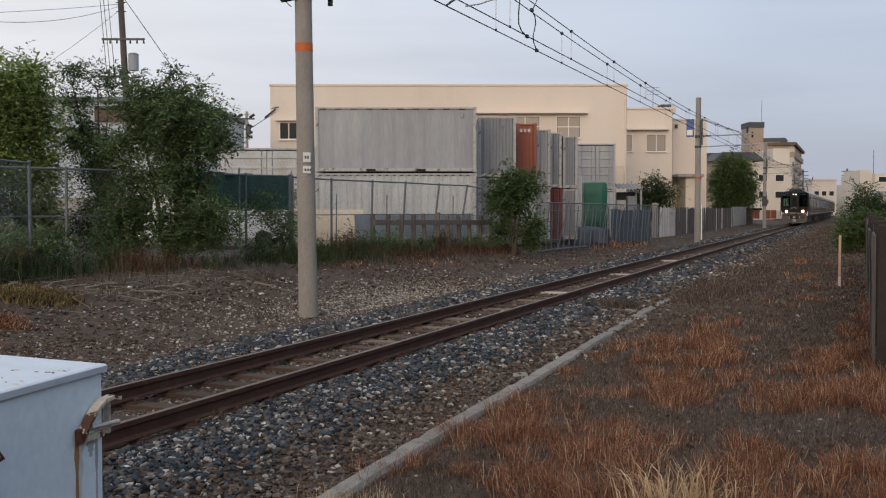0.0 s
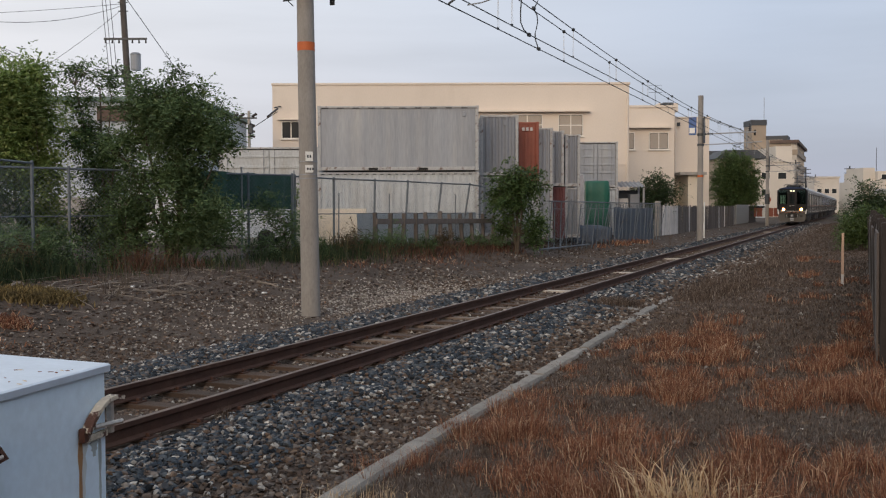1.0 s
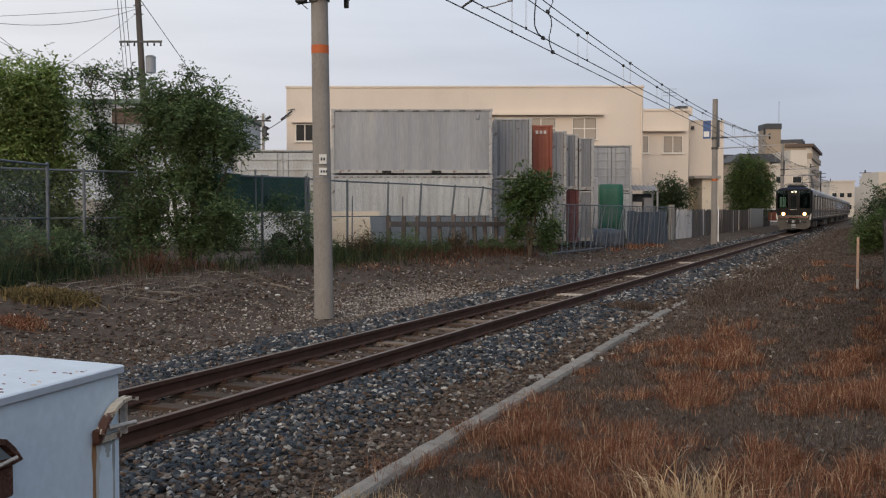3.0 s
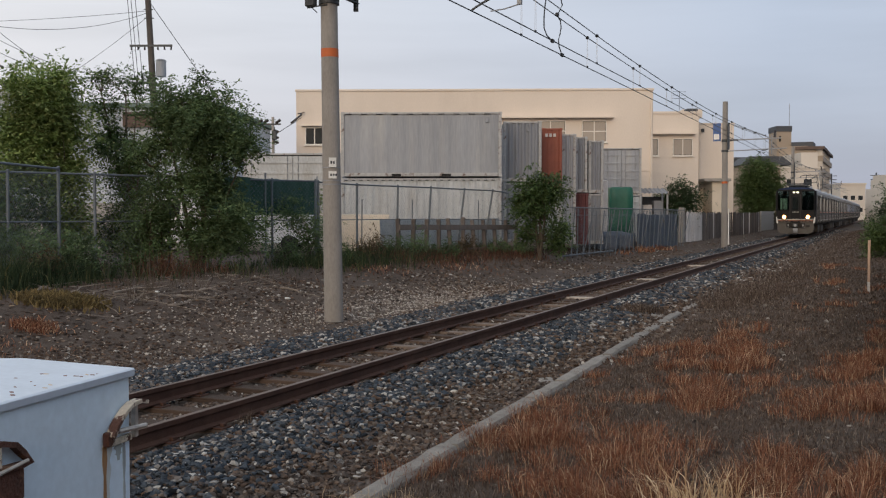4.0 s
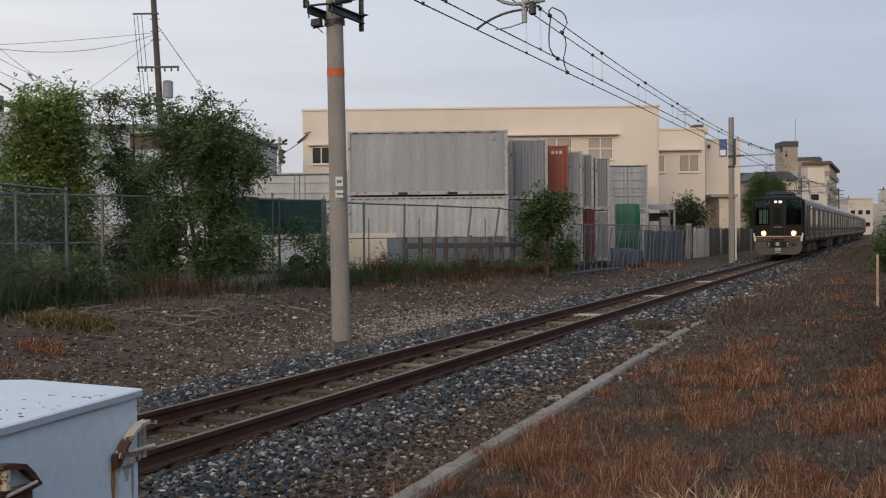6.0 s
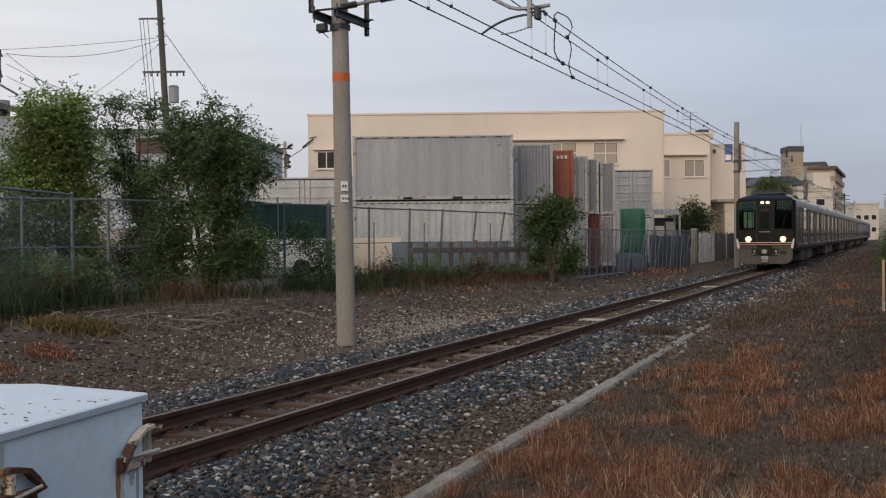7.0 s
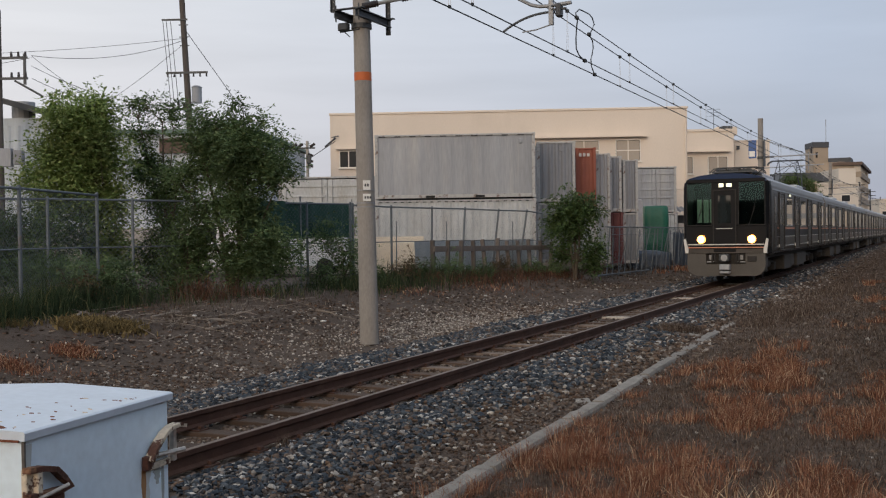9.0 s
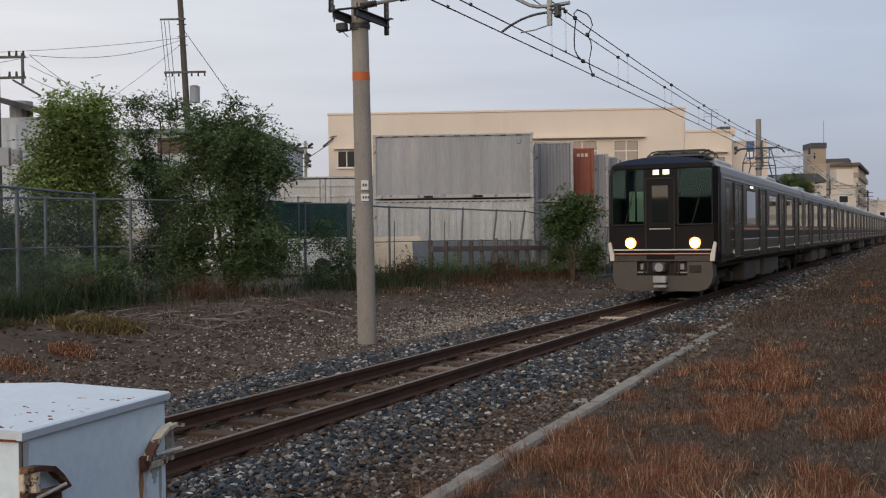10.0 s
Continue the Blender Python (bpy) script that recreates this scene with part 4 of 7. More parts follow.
# ---- masts, poles and wires ----
M_ORANGE = mat("orange_band_paint", (0.48, 0.11, 0.025), 0.6, var=0.12, scale=6)
M_SIGNWHITE = mat("white_plate", (0.72, 0.72, 0.70), 0.5, var=0.05)
M_SIGNBLUE = mat("blue_plate", (0.03, 0.09, 0.27), 0.4, var=0.08)
M_WIRE = mat("dark_wire", (0.035, 0.037, 0.04), 0.6, metal=0.3, var=0.1, bump=0)
M_INSUL = mat("brown_black_insulator", (0.035, 0.028, 0.026), 0.25, var=0.1, bump=0)
M_TARPOLE = mat("brown_pole", (0.085, 0.073, 0.066), 0.85, var=0.2, scale=3, fine=25, bump=0.2)


def insulator(name, p, q, parent, r=0.06, n=6):
    p, q = Vector(p), Vector(q)
    bm = tube(bmesh.new(), p, q, r * 0.45, seg=8)
    for i in range(n):
        c = p.lerp(q, (i + 0.5) / n)
        d = (q - p).normalized() * ((q - p).length / n * 0.28)
        tube(bm, c - d, c + d, r, r * 0.6, seg=10)
    return part(name, bm, M_INSUL, parent, "ribbed dark insulator")


M_MAST = mat("weathered_mast_concrete", (0.265, 0.248, 0.232), 0.9, var=0.18, scale=3, fine=45, bump=0.3, tint=(0.19, 0.175, 0.16), tint_at=(0.5, 0.75), stretch=(1, 1, 0.3))


def mast_near():
    top = empty("overhead_line_mast", pose(-9.11, 16.49, -0.25), "concrete overhead line mast with orange band and steel bracket", "mast", "line masts")
    sh = Matrix.Identity(4)
    sh[0][2] = -0.012
    bm = T((0, 0, 0), (0, 0, 8.4), 0.170, 0.140, 24)
    bmesh.ops.transform(bm, matrix=sh, verts=bm.verts)
    part("shaft", bm, M_MAST, top, "grey spun concrete shaft", smooth=False)
    bm = T((0, 0, 4.72), (0, 0, 4.87), 0.157, 0.1565, 24)
    bmesh.ops.transform(bm, matrix=sh, verts=bm.verts)
    part("band", bm, M_ORANGE, top, "orange painted band")
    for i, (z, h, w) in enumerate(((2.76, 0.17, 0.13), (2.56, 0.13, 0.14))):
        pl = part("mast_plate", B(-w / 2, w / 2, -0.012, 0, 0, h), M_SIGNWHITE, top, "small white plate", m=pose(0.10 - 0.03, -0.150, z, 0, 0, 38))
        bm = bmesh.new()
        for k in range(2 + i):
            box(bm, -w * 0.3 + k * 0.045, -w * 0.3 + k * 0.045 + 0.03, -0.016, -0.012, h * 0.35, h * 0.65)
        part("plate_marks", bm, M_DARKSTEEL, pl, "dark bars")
    for z in (2.45, 2.52, 2.75):
        part("strap", T((-0.033, 0, z), (-0.033, 0, z + 0.02), 0.170, seg=20), M_STEEL, top)
    # two channels along the line, clamped to both sides of the shaft
    for x in (-0.27, 0.15):
        bm = B(x, x + 0.012, -0.62, 0.62, 5.76, 5.90)
        box(bm, x, x + 0.07, -0.62, 0.62, 5.885, 5.90), box(bm, x, x + 0.07, -0.62, 0.62, 5.76, 5.775)
        part("channel", bm, M_DARKSTEEL, top, "dark steel channel")
    for y in (-0.56, 0.56):
        part("tie_plate", B(-0.36, 0.30, y - 0.05, y + 0.05, 5.90, 5.915), M_DARKSTEEL, top)
        for x in (-0.27, 0.19):
            part("bolt", T((x, y, 5.70), (x, y, 5.99), 0.014, seg=6), M_DARKSTEEL, top)
    for x, y, lo, hi in ((0.13, 0.60, 5.62, 6.40), (-0.33, -0.60, 5.86, 6.40)):
        bm = B(x, x + 0.075, y - 0.006, y + 0.006, lo, hi)
        box(bm, x, x + 0.012, y - 0.05, y + 0.006, lo, hi)
        hg = part("hanger", bm, M_DARKSTEEL, top, "drilled angle hanger")
        for k in range(6):
            z = lo + 0.07 + k * 0.11
            if z < hi - 0.03:
                part("hole", T((x + 0.042, y - 0.0075, z), (x + 0.042, y - 0.004, z), 0.012, seg=8), M_STEEL, hg)
    part("clamp", T((-0.07, 0, 5.66), (-0.07, 0, 5.74), 0.185, seg=20), M_DARKSTEEL, top)
    part("clamp", B(-0.40, -0.20, -0.30, -0.18, 5.60, 5.74, bev=0.02), M_DARKSTEEL, top)
    st = part("step_bolt", T((-0.42, -0.16, 5.60), (-0.02, -0.16, 5.63), 0.013, seg=6), M_DARKSTEEL, top)
    part("step_brace", T((-0.33, -0.16, 5.60), (-0.22, -0.16, 5.50), 0.009, seg=5), M_DARKSTEEL, st)
    # cantilever out to the wires
    part("arm", T((-0.05, -0.1, 6.03), (4.25, 0, 6.36), 0.035, seg=8), M_STEEL, top, "galvanised cantilever tube")
    insulator("insulator", (0.02, -0.1, 6.035), (0.34, -0.1, 6.06), top, 0.065, 7)
    insulator("insulator", (0.80, -0.1, 6.09), (1.12, -0.1, 6.115), top, 0.065, 7)
    part("strut", T((0.2, 0, 7.6), (3.9, 0, 6.40), 0.025, seg=8), M_STEEL, top)
    part("drop_bar", B(3.47, 3.55, -0.03, 0.03, 5.38, 6.35, bev=0.006), M_STEEL, top)
    part("steady_arm", path_tube(bmesh.new(), [(3.5 - 0.84 * s, 0, 5.60 - 0.25 * s ** 2.2) for s in np.linspace(0, 1, 10)], 0.020, 6), M_DARKSTEEL, top, "curved steady arm")
    part("steady_arm", path_tube(bmesh.new(), [(3.5, 0, 5.39), (3.25, 0, 5.33), (3.0, 0, 5.31)], 0.011, 6), M_STEEL, top)
    part("registration_tube", path_tube(bmesh.new(), [(2.35, 0, 6.22), (2.70, 0, 6.02), (3.02, 0, 5.83), (3.16, 0, 5.75), (3.30, 0, 5.71), (3.50, 0, 5.70), (3.86, 0, 5.72)], 0.032, 8), M_STEEL, top, "bent galvanised tube")
    wc = part("wire_clamp", B(3.60, 3.70, -0.07, 0.07, 5.50, 5.72, bev=0.02), M_DARKSTEEL, top, "dark wire clamp")
    for z in (5.63, 5.69):
        part("clamp_bolt", T((3.52, -0.02, z), (3.78, -0.02, z), 0.02, seg=6), M_DARKSTEEL, wc)
    return top


mast_near()


def mast_far(x, y, h, label, sign=False):
    top = empty("overhead_line_mast", pose(x, y, -0.25), label, "mast", "line masts")
    part("shaft", T((0, 0, 0), (0, 0, h), 0.175, 0.145, 16), M_MAST, top)
    part("arm", T((0.1, 0, 6.0), (3.0, 0, 6.05), 0.035, seg=6), M_STEEL, top)
    part("arm", T((0.1, 0, 5.4), (3.3, 0, 5.5), 0.03, seg=6), M_STEEL, top)
    part("strut", T((0.1, 0, 7.0), (2.6, 0, 6.0), 0.02, seg=5), M_STEEL, top)
    part("drop_bar", T((2.5, 0, 5.2), (2.5, 0, 6.2), 0.03, seg=6), M_STEEL, top)
    insulator("insulator", (0.25, 0, 6.0), (0.7, 0, 6.01), top, 0.07)
    insulator("insulator", (2.65, 0, 6.1), (2.65, 0, 6.5), top, 0.09, 4)
    part("clamp", T((0, 0, 5.35), (0, 0, 5.47), 0.19, seg=16), M_DARKSTEEL, top)
    part("clamp", T((0, 0, 5.9), (0, 0, 6.05), 0.19, seg=16), M_DARKSTEEL, top)
    part("channel", B(0.14, 0.22, -0.3, 0.3, 5.5, 6.9, bev=0.02), M_DARKSTEEL, top, "dark steel upright")
    part("steady_arm", T((2.5, 0, 5.5), (1.75, 0, 5.32), 0.02, seg=5), M_DARKSTEEL, top)
    if sign:
        s = part("signal_plate", B(-0.62, -0.2, -0.23, -0.2, 5.95, 6.95, bev=0.01), M_SIGNBLUE, top, "blue plate with a white mark")
        part("plate_mark", B(-0.58, -0.28, -0.24, -0.23, 6.05, 6.35), M_SIGNWHITE, s)
        part("band", T((0, 0, 3.6), (0, 0, 3.72), 0.166, seg=16), M_ORANGE, top)
        part("guard_strip", B(0.2, 0.26, -0.05, 0.05, 0.2, 2.2), M_SIGNWHITE, top, "white guard strip")
    else:
        part("sleeve", T((0, 0, 2.2), (0, 0, 3.2), 0.24, seg=14), M_DARKSTEEL, top, "dark sleeve round the shaft")
    return top


mast_far(-8.28, 59.9, 8.15, "concrete mast with a blue plate beside the track", True)
mast_far(-8.45, 108.3, 8.5, "distant concrete mast near the crossing")
mast_far(-8.45, 158.0, 8.3, "far concrete mast along the line")


def catenary():
    spans = [(-33, 16.5), (16.5, 59.9), (59.9, 108.3), (108.3, 158), (158, 208)]

    def carry(x, y):
        for a, b in spans:
            if a <= y <= b:
                f = (y - a) / (b - a)
                return 6.02 - (1 - (2 * f - 1) ** 2) * 0.42
        return 6.0
    top = empty("overhead_wires", pose(0, 0, 0), "two thin contact wires hung below two carrying wires", "overhead wire")
    for x, dz, start, step in ((-6.45, 0.0, 4.7, 4.8), (-6.12, 0.02, 5.3, 4.55)):
        part("contact_wire", T((x, -33, 5.09 + dz), (x, 208, 5.09 + dz), 0.012, seg=6), M_WIRE, top)
        ys = np.linspace(-33, 208, 121)
        bm = path_tube(bmesh.new(), [(x, y, carry(x, y) - dz * 2.5) for y in ys], 0.011, 5)
        part("carrying_wire", bm, M_WIRE, top)
        y = start
        while y < 200:
            up = carry(x, y) - dz * 2.5
            for o in (-0.025, 0.025):
                part("dropper", T((x + o * 0.3, y + o, 5.09 + dz), (x, y + o * 0.5, up), 0.0035, seg=4), M_STEEL, top)
            part("clip", B(x - 0.012, x + 0.012, y - 0.035, y + 0.035, 5.075 + dz, 5.125 + dz, bev=0.004), M_WIRE, top)
            bm = bmesh.new()
            bmesh.ops.create_icosphere(bm, subdivisions=1, radius=0.045, matrix=Matrix.Translation((x, y, up)))
            part("clamp", bm, M_WIRE, top)
            y += step
    loops = (
        [(-6.12, 19.61, 5.86), (-6.12, 19.52, 5.64), (-6.12, 19.48, 5.45), (-6.12, 19.49, 5.26), (-6.12, 19.68, 5.15), (-6.12, 20.04, 5.10)],
        [(-6.12, 19.55, 5.86), (-6.17, 19.64, 5.98), (-6.21, 20.0, 6.12), (-6.25, 20.48, 6.17), (-6.29, 20.95, 6.21), (-6.33, 21.3, 6.20), (-6.38, 21.6, 6.12), (-6.43, 21.58, 6.0), (-6.45, 21.46, 5.88)],
        [(-6.45, 21.46, 5.88), (-6.45, 21.70, 5.80), (-6.45, 21.75, 5.66), (-6.45, 21.66, 5.50), (-6.45, 21.56, 5.38), (-6.45, 21.60, 5.24), (-6.45, 21.83, 5.09)])
    for pts in loops:
        part("jumper_cable", path_tube(bmesh.new(), pts, 0.013, 6), M_WIRE, top)
    for p in ((-6.12, 19.55, 5.86), (-6.45, 21.46, 5.89), (-6.45, 21.83, 5.09), (-6.12, 20.04, 5.10)):
        part("clamp", B(p[0] - 0.03, p[0] + 0.03, p[1] - 0.06, p[1] + 0.06, p[2] - 0.03, p[2] + 0.04, bev=0.01), M_WIRE, top)


catenary()


def sagging(p, q, sag, r, parent=None):
    p, q = Vector(p), Vector(q)
    pts = [p.lerp(q, s) - Vector((0, 0, sag * 4 * s * (1 - s))) for s in np.linspace(0, 1, 15)]
    return part("cable", path_tube(bmesh.new(), pts, r, 4), M_WIRE, parent)


def utility_poles():
    base = yard(-17.7, 60, 0)
    up = empty("utility_pole", pose(base.x, base.y, 0, 0, 0, GRID), "tall brown utility pole with crossarms and a transformer", "utility pole", "utility poles")
    sh = Matrix.Identity(4)
    sh[0][2] = -0.048
    bm = T((0, 0, 0), (0, 0, 18.0), 0.22, 0.15, 14)
    bmesh.ops.transform(bm, matrix=sh, verts=bm.verts)
    part("shaft", bm, M_TARPOLE, up)
    def px(z):
        return -0.048 * z
    a = part("crossarm", B(px(11.3) - 1.15, px(11.3) + 1.3, -0.22, -0.14, 11.26, 11.38), M_DARKSTEEL, up)
    for i in range(7):
        if i != 3:
            part("insulator", T((px(11.3) - 1.05 + i * 0.38, -0.18, 11.08), (px(11.3) - 1.05 + i * 0.38, -0.18, 11.27), 0.06, 0.04, 8), M_INSUL, a)
    part("transformer", T((px(9.9) + 0.55, -0.1, 9.55), (px(9.9) + 0.55, -0.1, 10.45), 0.29, seg=16), M_CONT, up, "grey transformer can")
    part("transformer_lid", T((px(9.9) + 0.55, -0.1, 10.45), (px(9.9) + 0.55, -0.1, 10.55), 0.32, 0.2, 16), M_STEEL, up)
    b = part("crossarm", B(px(9.2) - 0.9, px(9.2) + 0.3, -0.22, -0.14, 9.15, 9.25), M_DARKSTEEL, up)
    for i in range(3):
        part("insulator", T((px(9.2) - 0.85 + i * 0.32, -0.18, 9.25), (px(9.2) - 0.85 + i * 0.32, -0.18, 9.62), 0.07, 0.05, 8), M_INSUL, b)
    part("crossarm", B(px(14.5) - 1.2, px(14.5) + 0.3, -0.2, -0.12, 14.35, 14.45), M_DARKSTEEL, up)
    for dx in (-0.95, -1.15, -0.7):
        part("drop_cable", T((px(14) + dx, -0.2, 14.3), (px(11) + dx + 0.25, -0.2, 9.5), 0.018, seg=4), M_WIRE, up)
    part("stay_wire", T((px(14.5), 0, 14.0), (4.2, -1.0, 7.2), 0.02, seg=4), M_WIRE, up)
    for z in (13.4, 14.1, 12.9):
        part("bolt", T((px(z) - 0.25, -0.1, z), (px(z) + 0.3, -0.1, z), 0.03, seg=6), M_DARKSTEEL, up)

    p2 = yard(-24.55, 50, 0)
    lp = empty("utility_pole", pose(p2.x, p2.y, 0, 0, 0, GRID), "utility pole with a boxed crossarm frame and insulators", "utility pole", "utility poles")
    part("shaft", T((0, 0, 0), (0, 0, 13), 0.2, 0.15, 14), M_TARPOLE, lp)
    for z in (9.55, 10.55):
        c = part("crossarm", B(-0.4, 1.55, -0.25, -0.16, z, z + 0.12), M_DARKSTEEL, lp)
        for i in range(3):
            part("insulator", T((0.75 + i * 0.35, -0.2, z + 0.12), (0.75 + i * 0.35, -0.2, z + 0.36), 0.07, 0.05, 8), M_INSUL, c)
    part("frame_upright", B(1.35, 1.47, -0.25, -0.16, 9.3, 10.8), M_DARKSTEEL, lp)
    part("crossarm", T((0.9, -0.2, 9.5), (2.3, -0.2, 8.7), 0.05, seg=6), M_DARKSTEEL, lp)
    part("meter_box", B(0.1, 0.75, -0.45, -0.1, 5.3, 6.2, bev=0.03), M_CONT, lp, "grey equipment box")
    part("meter_box", B(0.85, 1.3, -0.45, -0.1, 5.4, 6.1, bev=0.03), M_CONT_BLUE, lp, "grey equipment box")
    sw = empty("service_wires", pose(0, 0, 0), "thin service wires strung between utility poles", "cable")
    A, C = yard(-24.2 + 1.4, 49.8), yard(-17.7 - 0.6, 59.8)
    for z0, z1, s in ((10.7, 13.2, 0.5), (6.2, 13.0, 0.3), (10.2, 9.4, 0.6), (9.6, 9.3, 0.7), (10.7, 8.0, 0.8)):
        sagging((A.x, A.y, z0), (C.x, C.y, z1), s, 0.013, sw)
    E2 = yard(-40, 55)
    sagging((E2.x, E2.y, 12.2), (C.x, C.y, 13.3), 0.5, 0.013, sw)
    sagging((E2.x, E2.y, 10.2), (A.x, A.y, 10.6), 0.3, 0.013, sw)

    p3 = yard(-9.72, 52, 0)
    sp = empty("service_pole", pose(p3.x, p3.y, 0, 0, 0, GRID), "slim service pole with switch gear beside the long building", "utility pole", "utility poles")
    part("shaft", T((0, 0, 0), (0, 0, 6.5), 0.09, 0.07, 10), M_CONC, sp)
    part("crossarm", B(-0.5, 0.4, -0.1, -0.04, 6.1, 6.18), M_DARKSTEEL, sp)
    part("switch_gear", B(-0.02, 0.22, -0.2, -0.06, 5.35, 5.8, bev=0.04), M_DARKSTEEL, sp)
    for z in (5.3, 5.55, 5.85):
        part("spool", T((0.05, -0.12, z), (0.3, -0.12, z - 0.1), 0.06, seg=8), M_INSUL, sp)
    for x in (-0.75, -0.45, 0.15):
        part("insulator", T((x, -0.1, 6.2), (x + 0.25, -0.1, 6.35), 0.07, seg=8), M_INSUL, sp)
    part("cable", T((0.1, -0.1, 5.6), (1.0, 2.6, 6.7), 0.02, seg=5), M_WIRE, sp)
    part("cable_cleat", T((0.65, 1.6, 6.35), (1.0, 2.6, 6.85), 0.06, seg=6), M_INSUL, sp)


utility_poles()


# ---- the signal cabinet beside the camera ----
def cabinet():
    c, s = math.cos(radians(24.95)), math.sin(radians(24.95))
    X, Y = -1.2 * c - 2.99 * s, -1.2 * s + 2.99 * c
    top = empty("signal_cabinet", pose(X, Y, 0.034, 0, 0, 24.95 - 17), "pale blue painted steel trackside cabinet with rusty hasps", "cabinet")
    M_UNDERLID = mat("dark_lid_gap", (0.10, 0.09, 0.085), 0.9, var=0.3)
    m_top = mat("chalky_lid_paint", (0.58, 0.65, 0.74), 0.5, var=0.07, scale=9, fine=40, bump=0.1, tint=(0.17, 0.06, 0.035), tint_at=(0.70, 0.71))
    part("body", B(-0.91, -0.012, 0.012, 0.775, -0.22, 1.074, bev=0.004), M_CABINET, top, "pale blue painted steel")
    gable = [(0.0, 1.074), (0.002, 1.096), (-0.006, 1.101), (-0.46, 1.120), (-0.914, 1.101), (-0.922, 1.096), (-0.92, 1.074)]
    part("lid", prism(bmesh.new(), gable, 0.0, 0.79), m_top, top, "pale gabled lid with rust spots")
    part("gasket", B(-0.90, -0.016, 0.016, 0.771, 1.070, 1.0745), M_UNDERLID, top)
    part("seam", B(-0.016, -0.006, 0.006, 0.012, -0.2, 1.07), M_UNDERLID, top)
    # bent steel hasps on the long face
    pin = mat("bare_pin", (0.5, 0.46, 0.42), 0.5, metal=0.4)
    chip = mat("chipped_cream_paint", (0.62, 0.54, 0.43), 0.7, var=0.2, scale=30, fine=90, bump=0.5, tint=(0.10, 0.045, 0.03), tint_at=(0.52, 0.56))
    stain = mat("rust_stain", (0.34, 0.19, 0.09), 0.9, var=0.4, scale=8, fine=40, stretch=(1, 1, 0.15))

    pale_stain = mat("pale_rust_bloom", (0.56, 0.60, 0.60), 0.7, var=0.2, scale=8, fine=40, stretch=(1, 1, 0.15))
    grey_stain = mat("grey_weather_stain", (0.40, 0.45, 0.46), 0.8, var=0.3, scale=8, fine=40, stretch=(1, 1, 0.15))

    def ribbon(path, t, x0, x1):
        """A bent flat bar standing on the face: path in (y, z), thickness t, from x0 out to x1."""
        pts = [Vector(p) for p in path]
        outer, inner = [], []
        for i, p in enumerate(pts):
            d = (pts[min(i + 1, len(pts) - 1)] - pts[max(i - 1, 0)]).normalized()
            n = Vector((-d.y, d.x)) * t / 2
            outer.append(tuple(p + n)), inner.append(tuple(p - n))
        return prism(bmesh.new(), outer + inner[::-1], x0, x1, "x")

    def drip(y, w, z0, z1, x):
        """A run of stain that narrows and wavers towards its foot."""
        zs = np.linspace(z1, z0, 9)
        half = [w * (1 - 0.8 * k / 8) * (1 + 0.35 * math.sin(k * 2.3 + y * 40)) / 2 for k in range(9)]
        left = [(y - h, z) for h, z in zip(half, zs)]
        right = [(y + h, z) for h, z in zip(half, zs)]
        return prism(bmesh.new(), left + right[::-1], x - 0.002, x, "x")

    # far hasp: an arched strap over an upright lug
    h = part("hasp", B(-0.012, 0.010, 0.778, 0.798, 0.855, 0.985, bev=0.003), pin, top, "worn steel hasp lug")
    part("bow", ribbon([(0.835, 0.974), (0.795, 0.984), (0.745, 0.981), (0.705, 0.966), (0.668, 0.942), (0.638, 0.915), (0.615, 0.888)], 0.014, -0.004, 0.030), chip, h, "arched strap with flaking cream paint")
    part("pin", T((0.012, 0.665, 0.899), (0.016, 0.835, 0.888), 0.009, seg=8), pin, h, "bare steel pin")
    part("foot", B(-0.010, 0.014, 0.600, 0.632, 0.855, 0.905, bev=0.005), M_RUST, h)
    part("base_strip", B(-0.011, 0.004, 0.630, 0.765, 0.850, 0.872, bev=0.002), chip, h)
    part("stain", drip(0.632, 0.050, 0.62, 0.862, -0.0108), pale_stain, h, "pale rust bloom")
    part("stain", drip(0.616, 0.024, 0.42, 0.862, -0.0102), stain, h, "orange rust run")
    part("stain", drip(0.700, 0.055, 0.79, 0.852, -0.0104), grey_stain, h, "grey-green weather stain")
    part("stain", drip(0.735, 0.018, 0.50, 0.852, -0.0106), grey_stain, h)
    # near hasp: a closed five-sided loop on a cream plate
    h = part("hasp", B(-0.014, 0.006, -0.002, 0.040, 0.905, 0.992, bev=0.003), chip, top, "chipped cream hasp plate")
    part("bow", ribbon([(-0.004, 0.990), (0.060, 0.984), (0.118, 0.970), (0.155, 0.938), (0.188, 0.905), (0.140, 0.903), (0.085, 0.906), (-0.004, 0.914)], 0.017, -0.006, 0.022), M_RUST, h, "rust-brown steel loop")
    part("upright", B(0.0, 0.022, 0.028, 0.052, 0.905, 0.985, bev=0.003), chip, h)
    part("pin", T((0.022, 0.03, 0.902), (0.026, 0.16, 0.916), 0.006, seg=8), pin, h, "worn steel pin")
    part("tongue", B(0.0, 0.016, 0.0, 0.160, 0.80, 0.895, bev=0.006), M_RUST, h, "rusty plate below the loop")
    part("corner_run", drip(0.028, 0.026, 0.45, 1.06, -0.0108), pale_stain, top)
    r = random.Random(2)
    bloom = mat("cream_rust_bloom", (0.55, 0.45, 0.34), 0.9, var=0.3, scale=20, fine=90)
    spot = mat("rust_spot", (0.16, 0.055, 0.03), 0.95, var=0.4, scale=20, fine=90, bump=0.5)
